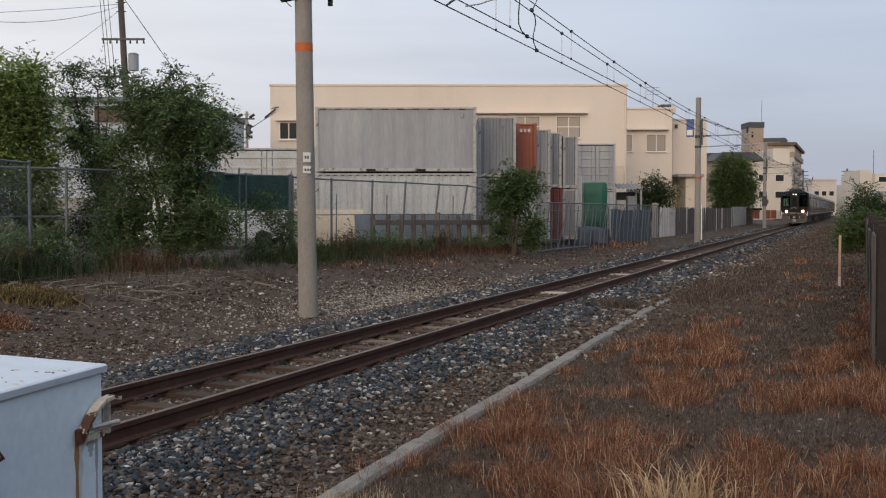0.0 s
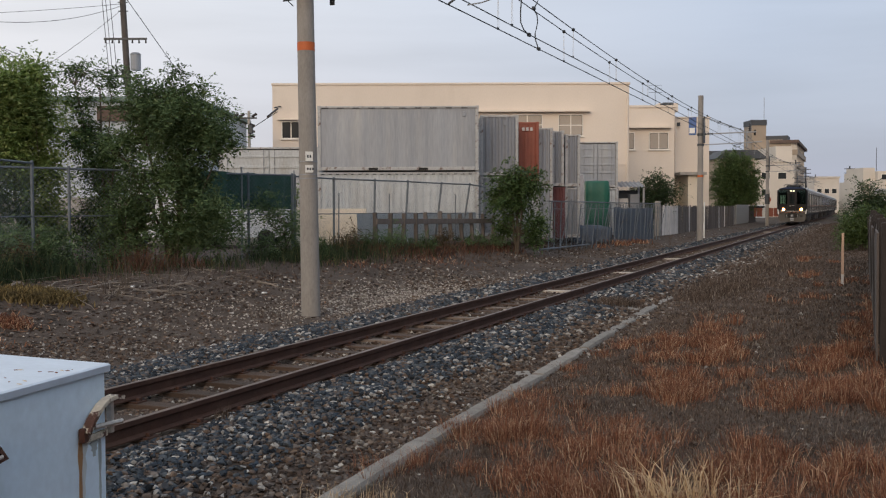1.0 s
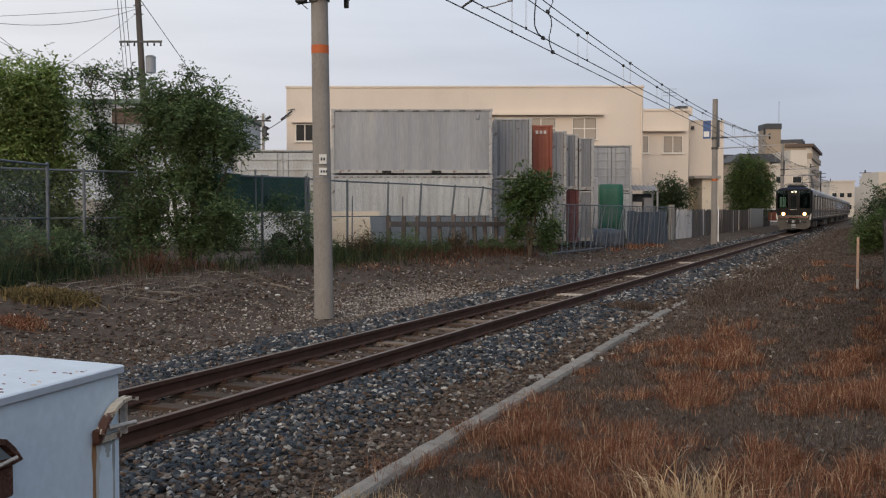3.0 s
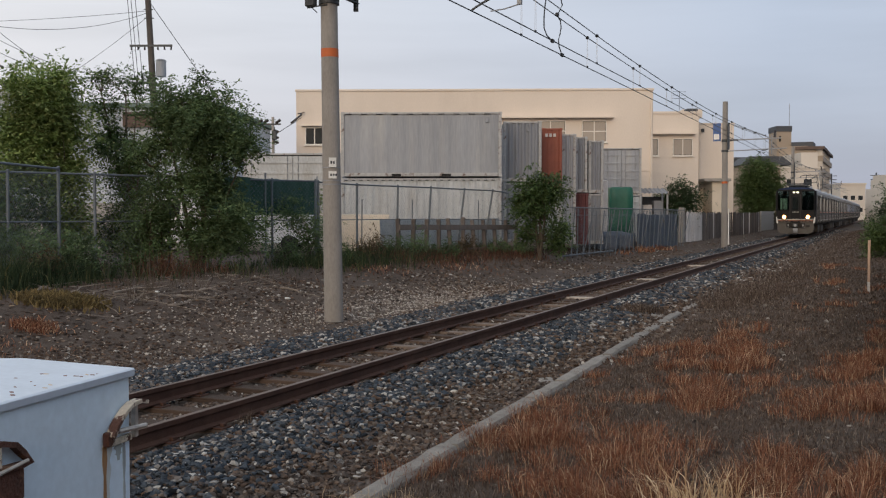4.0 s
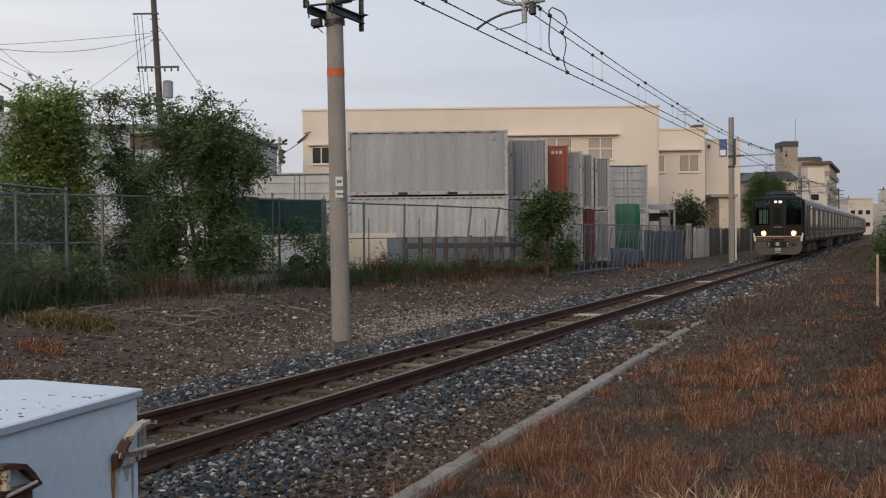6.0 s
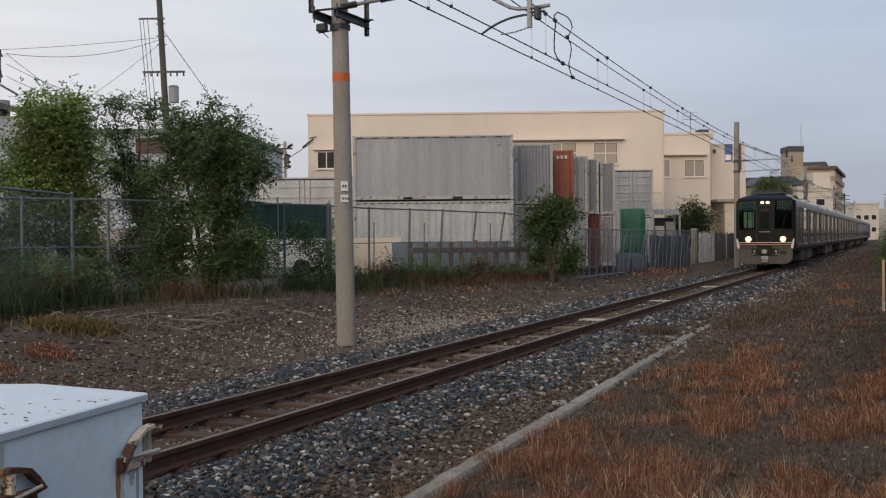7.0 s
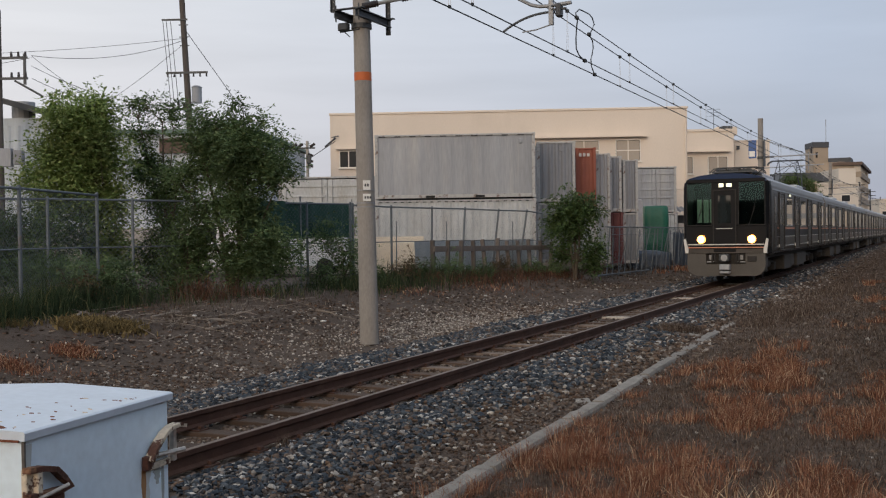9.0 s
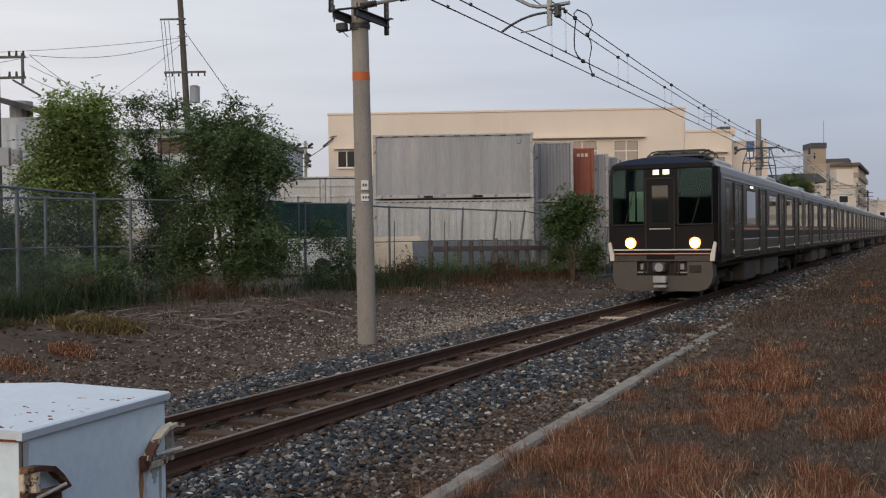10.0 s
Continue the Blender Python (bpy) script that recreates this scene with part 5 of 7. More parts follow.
    for i in range(46):
        u, v = r.random() ** 1.5, r.random() ** 1.2
        x, y = (-0.10 - 0.34 * v, 0.02 + 0.09 * u) if i < 9 else (-0.02 - 0.40 * v * (1 - 0.5 * u), 0.03 + 0.60 * u)
        z = 1.101 + 0.019 * min(1.0, -x / 0.46)
        rad = r.uniform(0.002, 0.006) * (3.4 if i < 9 else 1)
        bm = bmesh.new()
        bmesh.ops.create_cone(bm, cap_ends=True, segments=11, radius1=rad, radius2=rad * 0.8, depth=0.003)
        for w in bm.verts:
            k = 1.0 + 1.1 * noise.noise((w.co.x * 140 + i * 3.1, w.co.y * 140, 0))
            w.co.x *= 1.7 * k
            w.co.y *= k
        part("rust_spot", bm, spot if i % 4 else bloom, top, m=pose(x, y, z, 0, 4, r.uniform(-40, 40)))
    part("rust_edge", B(-0.30, -0.02, -0.003, 0.004, 1.070, 1.0765), spot, top, "rusted lower lid edge")


cabinet()


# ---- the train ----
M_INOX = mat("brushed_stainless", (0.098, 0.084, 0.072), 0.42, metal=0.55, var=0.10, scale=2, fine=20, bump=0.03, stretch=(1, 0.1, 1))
M_NOSE = mat("black_front_panel", (0.0075, 0.008, 0.010), 0.4, var=0.08, bump=0, spec=0.14)
M_NAVY = mat("dark_blue_paint", (0.012, 0.028, 0.075), 0.5, var=0.08, bump=0, spec=0.2)
M_TRAINGLASS = glassy("train_window_glass", (0.012, 0.016, 0.016), 0.03, 1.55)
M_ROOFGREY = mat("grey_train_roof", (0.40, 0.41, 0.43), 0.6, var=0.14, scale=2, fine=20)
M_SKIRT = mat("grey_skirt", (0.066, 0.060, 0.054), 0.6, var=0.15, scale=3, fine=20, bump=0.05, tint=(0.06, 0.05, 0.043), tint_at=(0.5, 0.8))
# grime below the floor; also the painted shade of the door recesses
M_UNDER = mat("underframe_grime_and_recess_shade", (0.028, 0.025, 0.023), 0.85, var=0.3, scale=3, fine=20)
M_BOXGREY = mat("grimy_equipment_box", (0.060, 0.052, 0.046), 0.8, var=0.3, scale=2.5, fine=20, obj=0.3)
M_ORSTRIPE = mat("peach_stripe", (0.62, 0.26, 0.16), 0.5, var=0.08, bump=0)
M_BAND = mat("near_black_band", (0.014, 0.014, 0.018), 0.45, var=0.1, bump=0, spec=0.2)
M_HEAD = glow("headlight_glow", (1.0, 0.66, 0.26), 26)
# reflector ring made to glow, in place of the lamp's orange glare
M_HALO = glow("reflector_halo_glow", (1.0, 0.36, 0.07), 7.0)
M_DEST = glow("destination_glow", (1.0, 0.97, 0.72), 0.95)
M_SALOON = glow("lit_saloon_behind_glass", (0.62, 0.72, 0.50), 0.20)
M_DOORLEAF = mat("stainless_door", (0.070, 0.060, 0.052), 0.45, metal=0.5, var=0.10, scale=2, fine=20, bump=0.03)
# door glass darkened to stand in for the shade of a recess
M_DOORPANE = mat("recess_shade_door_glass", (0.020, 0.022, 0.022), 0.25, var=0.2, scale=3, bump=0, spec=0.3)
M_WHITETRIM = mat("white_trim", (0.62, 0.61, 0.58), 0.5, var=0.08)


def clear_glass(name):
    m = bpy.data.materials.new(name)
    m.use_nodes = True
    n, l = m.node_tree.nodes, m.node_tree.links
    b = n["Principled BSDF"]
    b.inputs["Base Color"].default_value, b.inputs["Roughness"].default_value = (0.30, 0.42, 0.40, 1), 0.02
    b.inputs["Transmission Weight"].default_value, b.inputs["IOR"].default_value = 1.0, 1.45
    # teal put into the highlights stands in for a bluer reflected sky
    b.inputs["Specular Tint"].default_value = (0.50, 0.80, 0.86, 1)
    return m


M_SCREEN = clear_glass("tinted_windscreen_glass")


def car_outline():
    """Half-section of the body, from sill to roof ridge."""
    right = [(1.42, 0.95), (1.475, 1.15), (1.475, 2.95), (1.455, 3.16), (1.39, 3.30), (1.22, 3.42), (0.9, 3.50), (0.5, 3.545), (0, 3.56)]
    return right + [(-x, z) for x, z in right[-2::-1]]


def side_window(p, s, y0, y1):
    x = s * 1.478
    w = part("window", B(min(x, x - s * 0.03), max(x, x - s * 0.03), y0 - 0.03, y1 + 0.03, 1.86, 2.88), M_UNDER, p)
    part("pane", B(min(x, x + s * 0.006), max(x, x + s * 0.006), y0, y1, 1.90, 2.84), M_TRAINGLASS, w)
    part("sill_trim", B(min(x, x + s * 0.02), max(x, x + s * 0.02), y0 - 0.03, y1 + 0.03, 1.865, 1.885), M_WHITETRIM, w)


wheelsets = []


def car(front=False):
    c = new("train_car")
    L = 19.6
    y0 = 0.30 if front else 0.0
    if front:
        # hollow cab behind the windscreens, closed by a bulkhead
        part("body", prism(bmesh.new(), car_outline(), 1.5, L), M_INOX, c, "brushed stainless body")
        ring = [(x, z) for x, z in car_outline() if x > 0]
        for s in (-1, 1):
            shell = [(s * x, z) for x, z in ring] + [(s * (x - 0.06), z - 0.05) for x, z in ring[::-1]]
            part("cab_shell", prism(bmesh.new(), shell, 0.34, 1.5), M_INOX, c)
        part("cab_floor", B(-1.38, 1.38, 0.34, 1.5, 0.96, 1.02), M_UNDER, c)
        part("cab_ceiling", B(-0.62, 0.62, 0.34, 1.5, 3.40, 3.54), M_UNDER, c)
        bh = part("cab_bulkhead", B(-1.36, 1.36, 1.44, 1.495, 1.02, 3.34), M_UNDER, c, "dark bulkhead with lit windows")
        for x0, x1 in ((-1.24, -1.08), (-1.02, -0.84), (-0.80, -0.74)):
            part("bulkhead_window", B(x0, x1, 1.425, 1.44, 1.85, 2.78), M_SALOON, bh, "window into the lit saloon")
        ds = part("driver_desk", B(-1.25, -0.45, 0.40, 0.85, 1.02, 1.82, bev=0.04), M_UNDER, c, "dark driver's desk")
        part("desk_panel", B(-1.2, -0.5, 0.55, 0.75, 1.82, 1.98, bev=0.03), M_BOXGREY, ds)
        part("cab_cupboard", B(0.5, 1.25, 0.42, 0.8, 1.02, 1.95, bev=0.03), M_BOXGREY, c, "grey cab cupboard")
    else:
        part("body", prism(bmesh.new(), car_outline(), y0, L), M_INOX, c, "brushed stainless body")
    rf = [(1.34, 3.33), (1.22, 3.435), (0.9, 3.515), (0.5, 3.56), (0, 3.575)]
    rf = rf + [(-x, z) for x, z in rf[-2::-1]]
    part("roof", prism(bmesh.new(), rf, y0 + 0.02, L - 0.02), M_ROOFGREY, c, "grey roof")
    for s in (-1, 1):
        x = s * 1.478
        def strip(n, z0, z1, m, ya=y0 + 0.3, yb=L - 0.15, t=0.007, lab=""):
            part(n, B(min(x, x + s * t), max(x, x + s * t), ya, yb, z0, z1), m, c, lab)
        stops = ([2.9, 7.6, 12.3, 17.0] if front else [2.6, 7.4, 12.2, 17.0])
        cuts = [y0 + (1.4 if front else 0.1)] + [v for d in stops for v in (d - 0.78, d + 0.78)] + [L - 0.1]
        for ya, yb in zip(cuts[::2], cuts[1::2]):
            strip("stripe", 1.745, 1.80, M_ORSTRIPE, ya, yb, lab="thin peach line")
            strip("stripe", 1.50, 1.745, M_BAND, ya, yb, lab="near-black band")
            strip("stripe", 1.475, 1.50, M_WHITETRIM, ya, yb, lab="thin white line")
            strip("rib", 1.155, 1.18, M_WHITETRIM, ya, yb, t=0.014, lab="pale lower moulding")
        strip("sill_rib", 0.97, 1.01, M_UNDER, t=0.006)
        strip("cantrail", 3.02, 3.06, M_ROOFGREY, t=0.025)
        doors = [2.9, 7.6, 12.3, 17.0] if front else [2.6, 7.4, 12.2, 17.0]
        for d in doors:
            # doors sit flush: dark backing, posts and panes paint the recess shade
            dr = part("door", B(min(x, x - s * 0.02), max(x, x - s * 0.02) + 0.0, d - 0.72, d + 0.72, 1.05, 2.96), M_UNDER, c, "flush pair of sliding doors with painted recess shade")
            for k in (-1, 1):
                a, b = sorted((d + k * 0.015, d + k * 0.65))
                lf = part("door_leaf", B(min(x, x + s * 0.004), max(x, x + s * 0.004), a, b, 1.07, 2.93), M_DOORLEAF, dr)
                part("pane", B(min(x + s * 0.004, x + s * 0.009), max(x + s * 0.004, x + s * 0.009), a + 0.1, b - 0.1, 1.88, 2.82), M_DOORPANE, lf)
                e = d + k * 0.72
                part("door_post", B(min(x, x + s * 0.035), max(x, x + s * 0.035), e - 0.045, e + 0.045, 1.05, 2.98), M_UNDER, dr)
            part("door_lamp", B(min(x, x + s * 0.03), max(x, x + s * 0.03), d - 0.80, d - 0.70, 1.12, 1.22), M_WHITETRIM, dr)
            part("step_plate", B(min(x, x + s * 0.05), max(x, x + s * 0.05), d - 0.7, d + 0.7, 1.02, 1.05), M_INOX, dr)
        for a, b in zip(doors, doors[1:]):
            m = (a + b) / 2
            side_window(c, s, m - 0.82, m + 0.82)
        side_window(c, s, doors[-1] + 1.1, doors[-1] + 1.9)
        if not front:
            side_window(c, s, 0.5, 1.3)
        if front:
            cd = part("cab_door", B(min(x, x + s * 0.004), max(x, x + s * 0.004), 0.95, 1.6, 1.07, 2.93), M_DOORLEAF, c, "narrow cab door")
            part("pane", B(min(x + s * 0.004, x + s * 0.008), max(x + s * 0.004, x + s * 0.008), 1.05, 1.5, 1.9, 2.8), M_DOORPANE, cd)
            for yy in (0.90, 1.66):
                part("handrail", T((x + s * 0.03, yy, 1.15), (x + s * 0.03, yy, 2.3), 0.012, seg=6), M_DOORLEAF, cd)
            part("side_blind", B(min(x, x + s * 0.01), max(x, x + s * 0.01), 4.9, 5.7, 2.90, 3.02), M_NOSE, c)
            part("side_display", B(min(x + s * 0.01, x + s * 0.014), max(x + s * 0.01, x + s * 0.014), 5.0, 5.6, 2.925, 2.995), M_DEST, c, "lit side display")
    # underframe, boxes, bogies
    part("underframe", B(-1.25, 1.25, y0 + 0.3, L - 0.2, 0.80, 0.96), M_UNDER, c, "grimy underframe")
    for i, (a, b, w) in enumerate(((5.2, 7.4, 1.28), (7.7, 8.9, 1.2), (9.2, 11.6, 1.3), (11.9, 13.2, 1.22))):
        part("equipment_box", B(-w, w, a, b, 0.28 + 0.05 * (i % 2), 0.80, bev=0.03), M_BOXGREY, c, "grimy underfloor equipment box")
    for yb in (3.0, L - 3.0):
        bg = part("bogie", B(-0.95, 0.95, yb - 1.5, yb + 1.5, 0.42, 0.66, bev=0.05), M_UNDER, c, "dark steel bogie")
        for dy in (-1.05, 1.05):
            bm = T((-0.6, 0, 0), (0.6, 0, 0), 0.07, seg=10)
            for s in (-1, 1):
                tube(bm, (s * 0.50, 0, 0), (s * 0.63, 0, 0), 0.43, seg=24)
                for k in range(3):
                    a = k * 2.094
                    box(bm, s * 0.63 - 0.012, s * 0.63 + 0.012, math.cos(a) * 0.25 - 0.05, math.cos(a) * 0.25 + 0.05, math.sin(a) * 0.25 - 0.05, math.sin(a) * 0.25 + 0.05)
            wheelsets.append(part("wheelset", bm, M_DARKSTEEL, bg, "steel axle with two wheels", m=pose(0, yb + dy, 0.43)))
            for s in (-1, 1):
                part("axle_box", B(s * 0.95 - 0.14, s * 0.95 + 0.14, yb + dy - 0.16, yb + dy + 0.16, 0.30, 0.58, bev=0.03), M_UNDER, bg)
    # roof gear
    for yb in ((4.4, 14.6) if front else (5.0, 14.6)):
        part("roof_unit", B(-0.85, 0.85, yb - 1.2, yb + 1.2, 3.50, 3.70, bev=0.06), M_ROOFGREY, c, "low grey air conditioner")
    part("gangway", B(-0.55, 0.55, L, L + 0.4, 0.9, 3.1, bev=0.02), M_UNDER, c, "dark gangway bellows")
    if front:
        nose(c)
    return c


def nose(c):
    # the front is built round the openings of the two windscreens
    f = part("front_panel", B(-1.40, 1.40, 0.02, 0.34, 0.96, 1.90, bev=0.05), M_NOSE, c, "glossy black lower cab front")
    for s in (-1, 1):
        part("corner_pillar", prism(bmesh.new(), [(s * 1.29, 0.0), (s * 1.36, 0.04), (s * 1.445, 0.16), (s * 1.478, 0.36), (s * 1.39, 0.36), (s * 1.30, 0.10)], 1.88, 3.16, "z"), M_NOSE, f)
        part("corner_cheek", prism(bmesh.new(), [(s * 1.30, 0.05), (s * 1.40, 0.06), (s * 1.478, 0.36), (s * 1.30, 0.36)], 0.96, 1.92, "z"), M_NOSE, f)
        part("corner_pillar", prism(bmesh.new(), [(s * 1.29, 0.02), (s * 1.35, 0.06), (s * 1.43, 0.18), (s * 1.46, 0.36), (s * 1.36, 0.36)], 3.16, 3.30, "z"), M_NOSE, f)
    part("centre_panel", B(-0.47, 0.45, -0.004, 0.34, 1.90, 3.27, bev=0.01), M_NOSE, f)
    part("header", B(-1.32, 1.32, 0.0, 0.34, 3.27, 3.40, bev=0.02), M_NOSE, f)
    top = [(1.34, 3.285), (1.32, 3.375), (1.2, 3.44), (0.9, 3.515), (0.5, 3.56), (0, 3.575)]
    band = top + [(-x, z) for x, z in top[-2::-1]]
    part("brow", prism(bmesh.new(), [(x, z) for x, z in band], 0.02, 0.42), M_NAVY, c, "dark blue brow under the roof")
    for x0, x1 in ((-1.30, -0.47), (0.45, 1.30)):
        w = part("windscreen", B(x0, x1, 0.004, 0.016, 1.90, 3.27), M_SCREEN, f, "tinted reflecting windscreen")
        part("wiper", T(((x0 + x1) / 2 - 0.1, -0.012, 1.88), ((x0 + x1) / 2 + 0.12, -0.012, 2.5), 0.010, seg=5), M_UNDER, w)
        part("wiper_blade", T(((x0 + x1) / 2 - 0.02, -0.014, 2.1), ((x0 + x1) / 2 + 0.15, -0.014, 2.75), 0.008, seg=4), M_UNDER, w)
        bm = B(x0 - 0.02, x1 + 0.02, -0.006, 0.004, 1.875, 1.90)
        box(bm, x0 - 0.02, x0, -0.006, 0.004, 1.90, 3.27), box(bm, x1, x1 + 0.02, -0.006, 0.004, 1.90, 3.27)
        part("rubber_seal", bm, M_UNDER, w)
    d = part("front_door", B(-0.40, 0.34, -0.035, 0.02, 1.02, 3.02, bev=0.015), M_NOSE, f, "central emergency door")
    part("pane", B(-0.24, 0.19, -0.042, -0.034, 1.95, 2.86, bev=0.01), M_TRAINGLASS, d)
    for x0, x1, z0, z1 in ((-0.42, -0.39, 1.30, 3.05), (0.33, 0.36, 1.30, 3.05), (-0.42, 0.36, 3.02, 3.05)):
        part("door_frame", B(x0, x1, -0.045, 0.0, z0, z1), M_UNDER, d)
    part("grab_bar", T((-0.3, -0.06, 1.78), (0.24, -0.06, 1.78), 0.012, seg=6), M_WHITETRIM, d)
    for x0, x1 in ((-0.21, -0.05), (0.05, 0.22)):
        part("destination_sign", B(x0, x1, -0.03, -0.012, 3.13, 3.25), M_DEST, f, "lit destination display")
    for x in (-0.82, 0.87):
        h = part("headlight", T((x, -0.05, 1.43), (x, 0.02, 1.43), 0.135, seg=20), M_HALO, f, "round headlight reflector ring glowing as an orange halo")
        part("lamp", T((x, -0.062, 1.43), (x, -0.05, 1.43), 0.095, seg=20), M_HEAD, h, "burning orange headlight")
    part("trim", B(-1.28, 1.28, -0.04, 0.02, 1.245, 1.275), M_WHITETRIM, f, "pale trim line")
    part("trim", B(-1.28, 1.28, -0.04, 0.02, 1.15, 1.175), M_ORSTRIPE, f, "peach trim line")
    part("apron", B(-1.34, 1.34, -0.02, 0.05, 0.97, 1.12, bev=0.01), M_BOXGREY, f, "brown-grey apron under the trim")
    for s in (-1, 1):
        bm = bmesh.new()
        prism(bm, [(s * 1.26, 0.98), (s * 1.36, 0.98), (s * 1.42, 1.42), (s * 1.36, 1.46), (s * 1.26, 1.12)], -0.06, 0.06)
        part("corner_fin", bm, M_WHITETRIM, f, "pale handrail fin")
        part("handrail", T((s * 1.44, 0.16, 1.2), (s * 1.44, 0.16, 2.9), 0.012, seg=6), M_INOX, f)
    # skirt, coupler and hoses
    sk = [(-1.30, 0.965), (-1.32, 0.60), (-1.27, 0.42), (-1.15, 0.29), (-0.95, 0.235), (0.95, 0.235), (1.15, 0.29), (1.27, 0.42), (1.32, 0.60), (1.30, 0.965), (0.66, 0.965), (0.66, 0.62), (-0.66, 0.62), (-0.66, 0.965)]
    part("skirt", prism(bmesh.new(), sk, 0.0, 0.5), M_SKIRT, c, "grey front skirt")
    part("coupler_recess", B(-0.655, 0.655, 0.14, 0.5, 0.625, 0.962), M_UNDER, c)
    for x in (-0.52, 0.52):
        part("valve", B(x - 0.06, x + 0.06, 0.04, 0.14, 0.76, 0.92, bev=0.015), M_STEEL, c, "pale brake pipe valve")
        part("bracket", B(x - 0.13, x + 0.13, 0.02, 0.14, 0.68, 0.71), M_STEEL, c)
    cp = part("coupler", B(-0.18, 0.16, -0.32, 0.2, 0.72, 0.95, bev=0.03), M_DARKSTEEL, c, "automatic coupler")
    part("coupler_face", T((0, -0.34, 0.83), (0, -0.3, 0.83), 0.11, seg=12), M_STEEL, cp)
    part("electric_head", B(-0.17, 0.17, -0.30, 0.0, 0.44, 0.62, bev=0.02), M_CONT, cp, "pale electric coupler head")
    part("electric_head", B(-0.17, 0.17, -0.26, 0.0, 0.32, 0.40, bev=0.02), M_CONT, cp)
    for x in (-0.45, -0.36, 0.36, 0.45):
        part("hose", T((x, -0.02, 0.95), (x, -0.05, 0.68), 0.03, seg=6), M_UNDER, c)
    part("socket_box", B(0.72, 1.02, -0.03, 0.02, 0.70, 0.88, bev=0.01), M_UNDER, c, "dark socket box")
    # folded pantograph over the cab
    pg = part("pantograph", B(-0.75, 0.75, 1.55, 3.45, 3.68, 3.73), M_DARKSTEEL, c, "folded diamond pantograph")
    for x in (-0.6, 0.6):
        for y in (1.7, 3.3):
            insulator("insulator", (x, y, 3.56), (x, y, 3.70), pg, 0.075, 3)
        for y0, y1, z1 in ((1.65, 2.9, 3.83), (3.35, 2.1, 3.83), (1.9, 3.1, 3.79), (3.1, 1.9, 3.79)):
            part("linkage", T((x, y0, 3.76), (x * 0.72, y1, z1), 0.024, seg=6), M_DARKSTEEL, pg)
    for y in (1.9, 2.5, 3.1):
        part("crossbar", T((-0.6, y, 3.79), (0.6, y, 3.79), 0.026, seg=6), M_DARKSTEEL, pg)
    for x in (-0.25, 0.2):
        part("spring", T((x, 1.7, 3.77), (x, 2.5, 3.77), 0.045, seg=8), M_UNDER, pg)
    for y in (2.3, 2.7):
        bm = path_tube(bmesh.new(), [(-0.98, y, 3.66), (-0.93, y, 3.76), (-0.82, y, 3.85), (-0.66, y, 3.885), (0.66, y, 3.885), (0.82, y, 3.85), (0.93, y, 3.76), (0.98, y, 3.66)], 0.020, 6)
        part("contact_shoe", bm, M_DARKSTEEL, pg)
    part("cable_loop", path_tube(bmesh.new(), [(0.8, 1.4, 3.55), (1.0, 1.6, 3.75), (0.85, 2.0, 3.85), (0.6, 2.3, 3.78)], 0.02, 5), M_UNDER, pg)
    # raised pantograph at the rear of the car
    py = 17.2
    pr = part("pantograph", B(-0.75, 0.75, py - 0.95, py + 0.95, 3.68, 3.73), M_DARKSTEEL, c, "raised diamond pantograph on the wire")
    for x in (-0.6, 0.6):
        for y in (py - 0.8, py + 0.8):
            insulator("insulator", (x, y, 3.56), (x, y, 3.70), pr, 0.075, 3)
        for k in (-1, 1):
            part("lower_arm", T((x, py + k * 0.55, 3.76), (x * 0.85, py + k * 1.0, 4.36), 0.026, seg=6), M_DARKSTEEL, pr)
            part("upper_arm", T((x * 0.85, py + k * 1.0, 4.36), (x * 0.75, py + k * 0.15, 4.96), 0.020, seg=6), M_DARKSTEEL, pr)
    for k in (-1, 1):
        part("brace", T((-0.51, py + k * 1.0, 4.36), (0.51, py + k * 1.0, 4.36), 0.02, seg=6), M_DARKSTEEL, pr)
        part("brace", T((-0.51, py + k * 1.0, 4.36), (0.45, py + k * 0.15, 4.96), 0.013, seg=5), M_DARKSTEEL, pr)
        bm = path_tube(bmesh.new(), [(-1.0, py + k * 0.15, 4.80), (-0.92, py + k * 0.15, 4.92), (-0.74, py + k * 0.15, 5.0), (0.74, py + k * 0.15, 5.0), (0.92, py + k * 0.15, 4.92), (1.0, py + k * 0.15, 4.80)], 0.026, 6)
        part("contact_shoe", bm, M_DARKSTEEL, pr)


lead = car(True)
tagged(lead, "leading stainless commuter car with black cab front and lit headlights", "train", "cars of the train")
trail = car(False)
tagged(trail, "stainless commuter train car with sliding doors and dark windows", "train", "cars of the train")
lead.scale = trail.scale = (0.95, 1, 1)
cars = [(lead, 0.0)]
trail.location = (TRACK, 134.3, 0)
cars.append((trail, 20.0))
for i in range(2, 7):
    cars.append((copy_thing(trail, pose(TRACK, 114.3 + 20.0 * i, 0)), 20.0 * i))


def motions():
    for w in wheelsets:
        hub = Vector(w.location)
        walk(w, [(k / 15, pose(hub.x, hub.y, hub.z, math.degrees(8.83 * k / 15 / 0.43), 0, 0)) for k in range(151)])
    for thing, back in cars:
        walk(thing, [(t, pose(TRACK, 114.2 + back - 8.83 * t, 0)) for t in (0, 2.5, 5, 7.5, 10)])


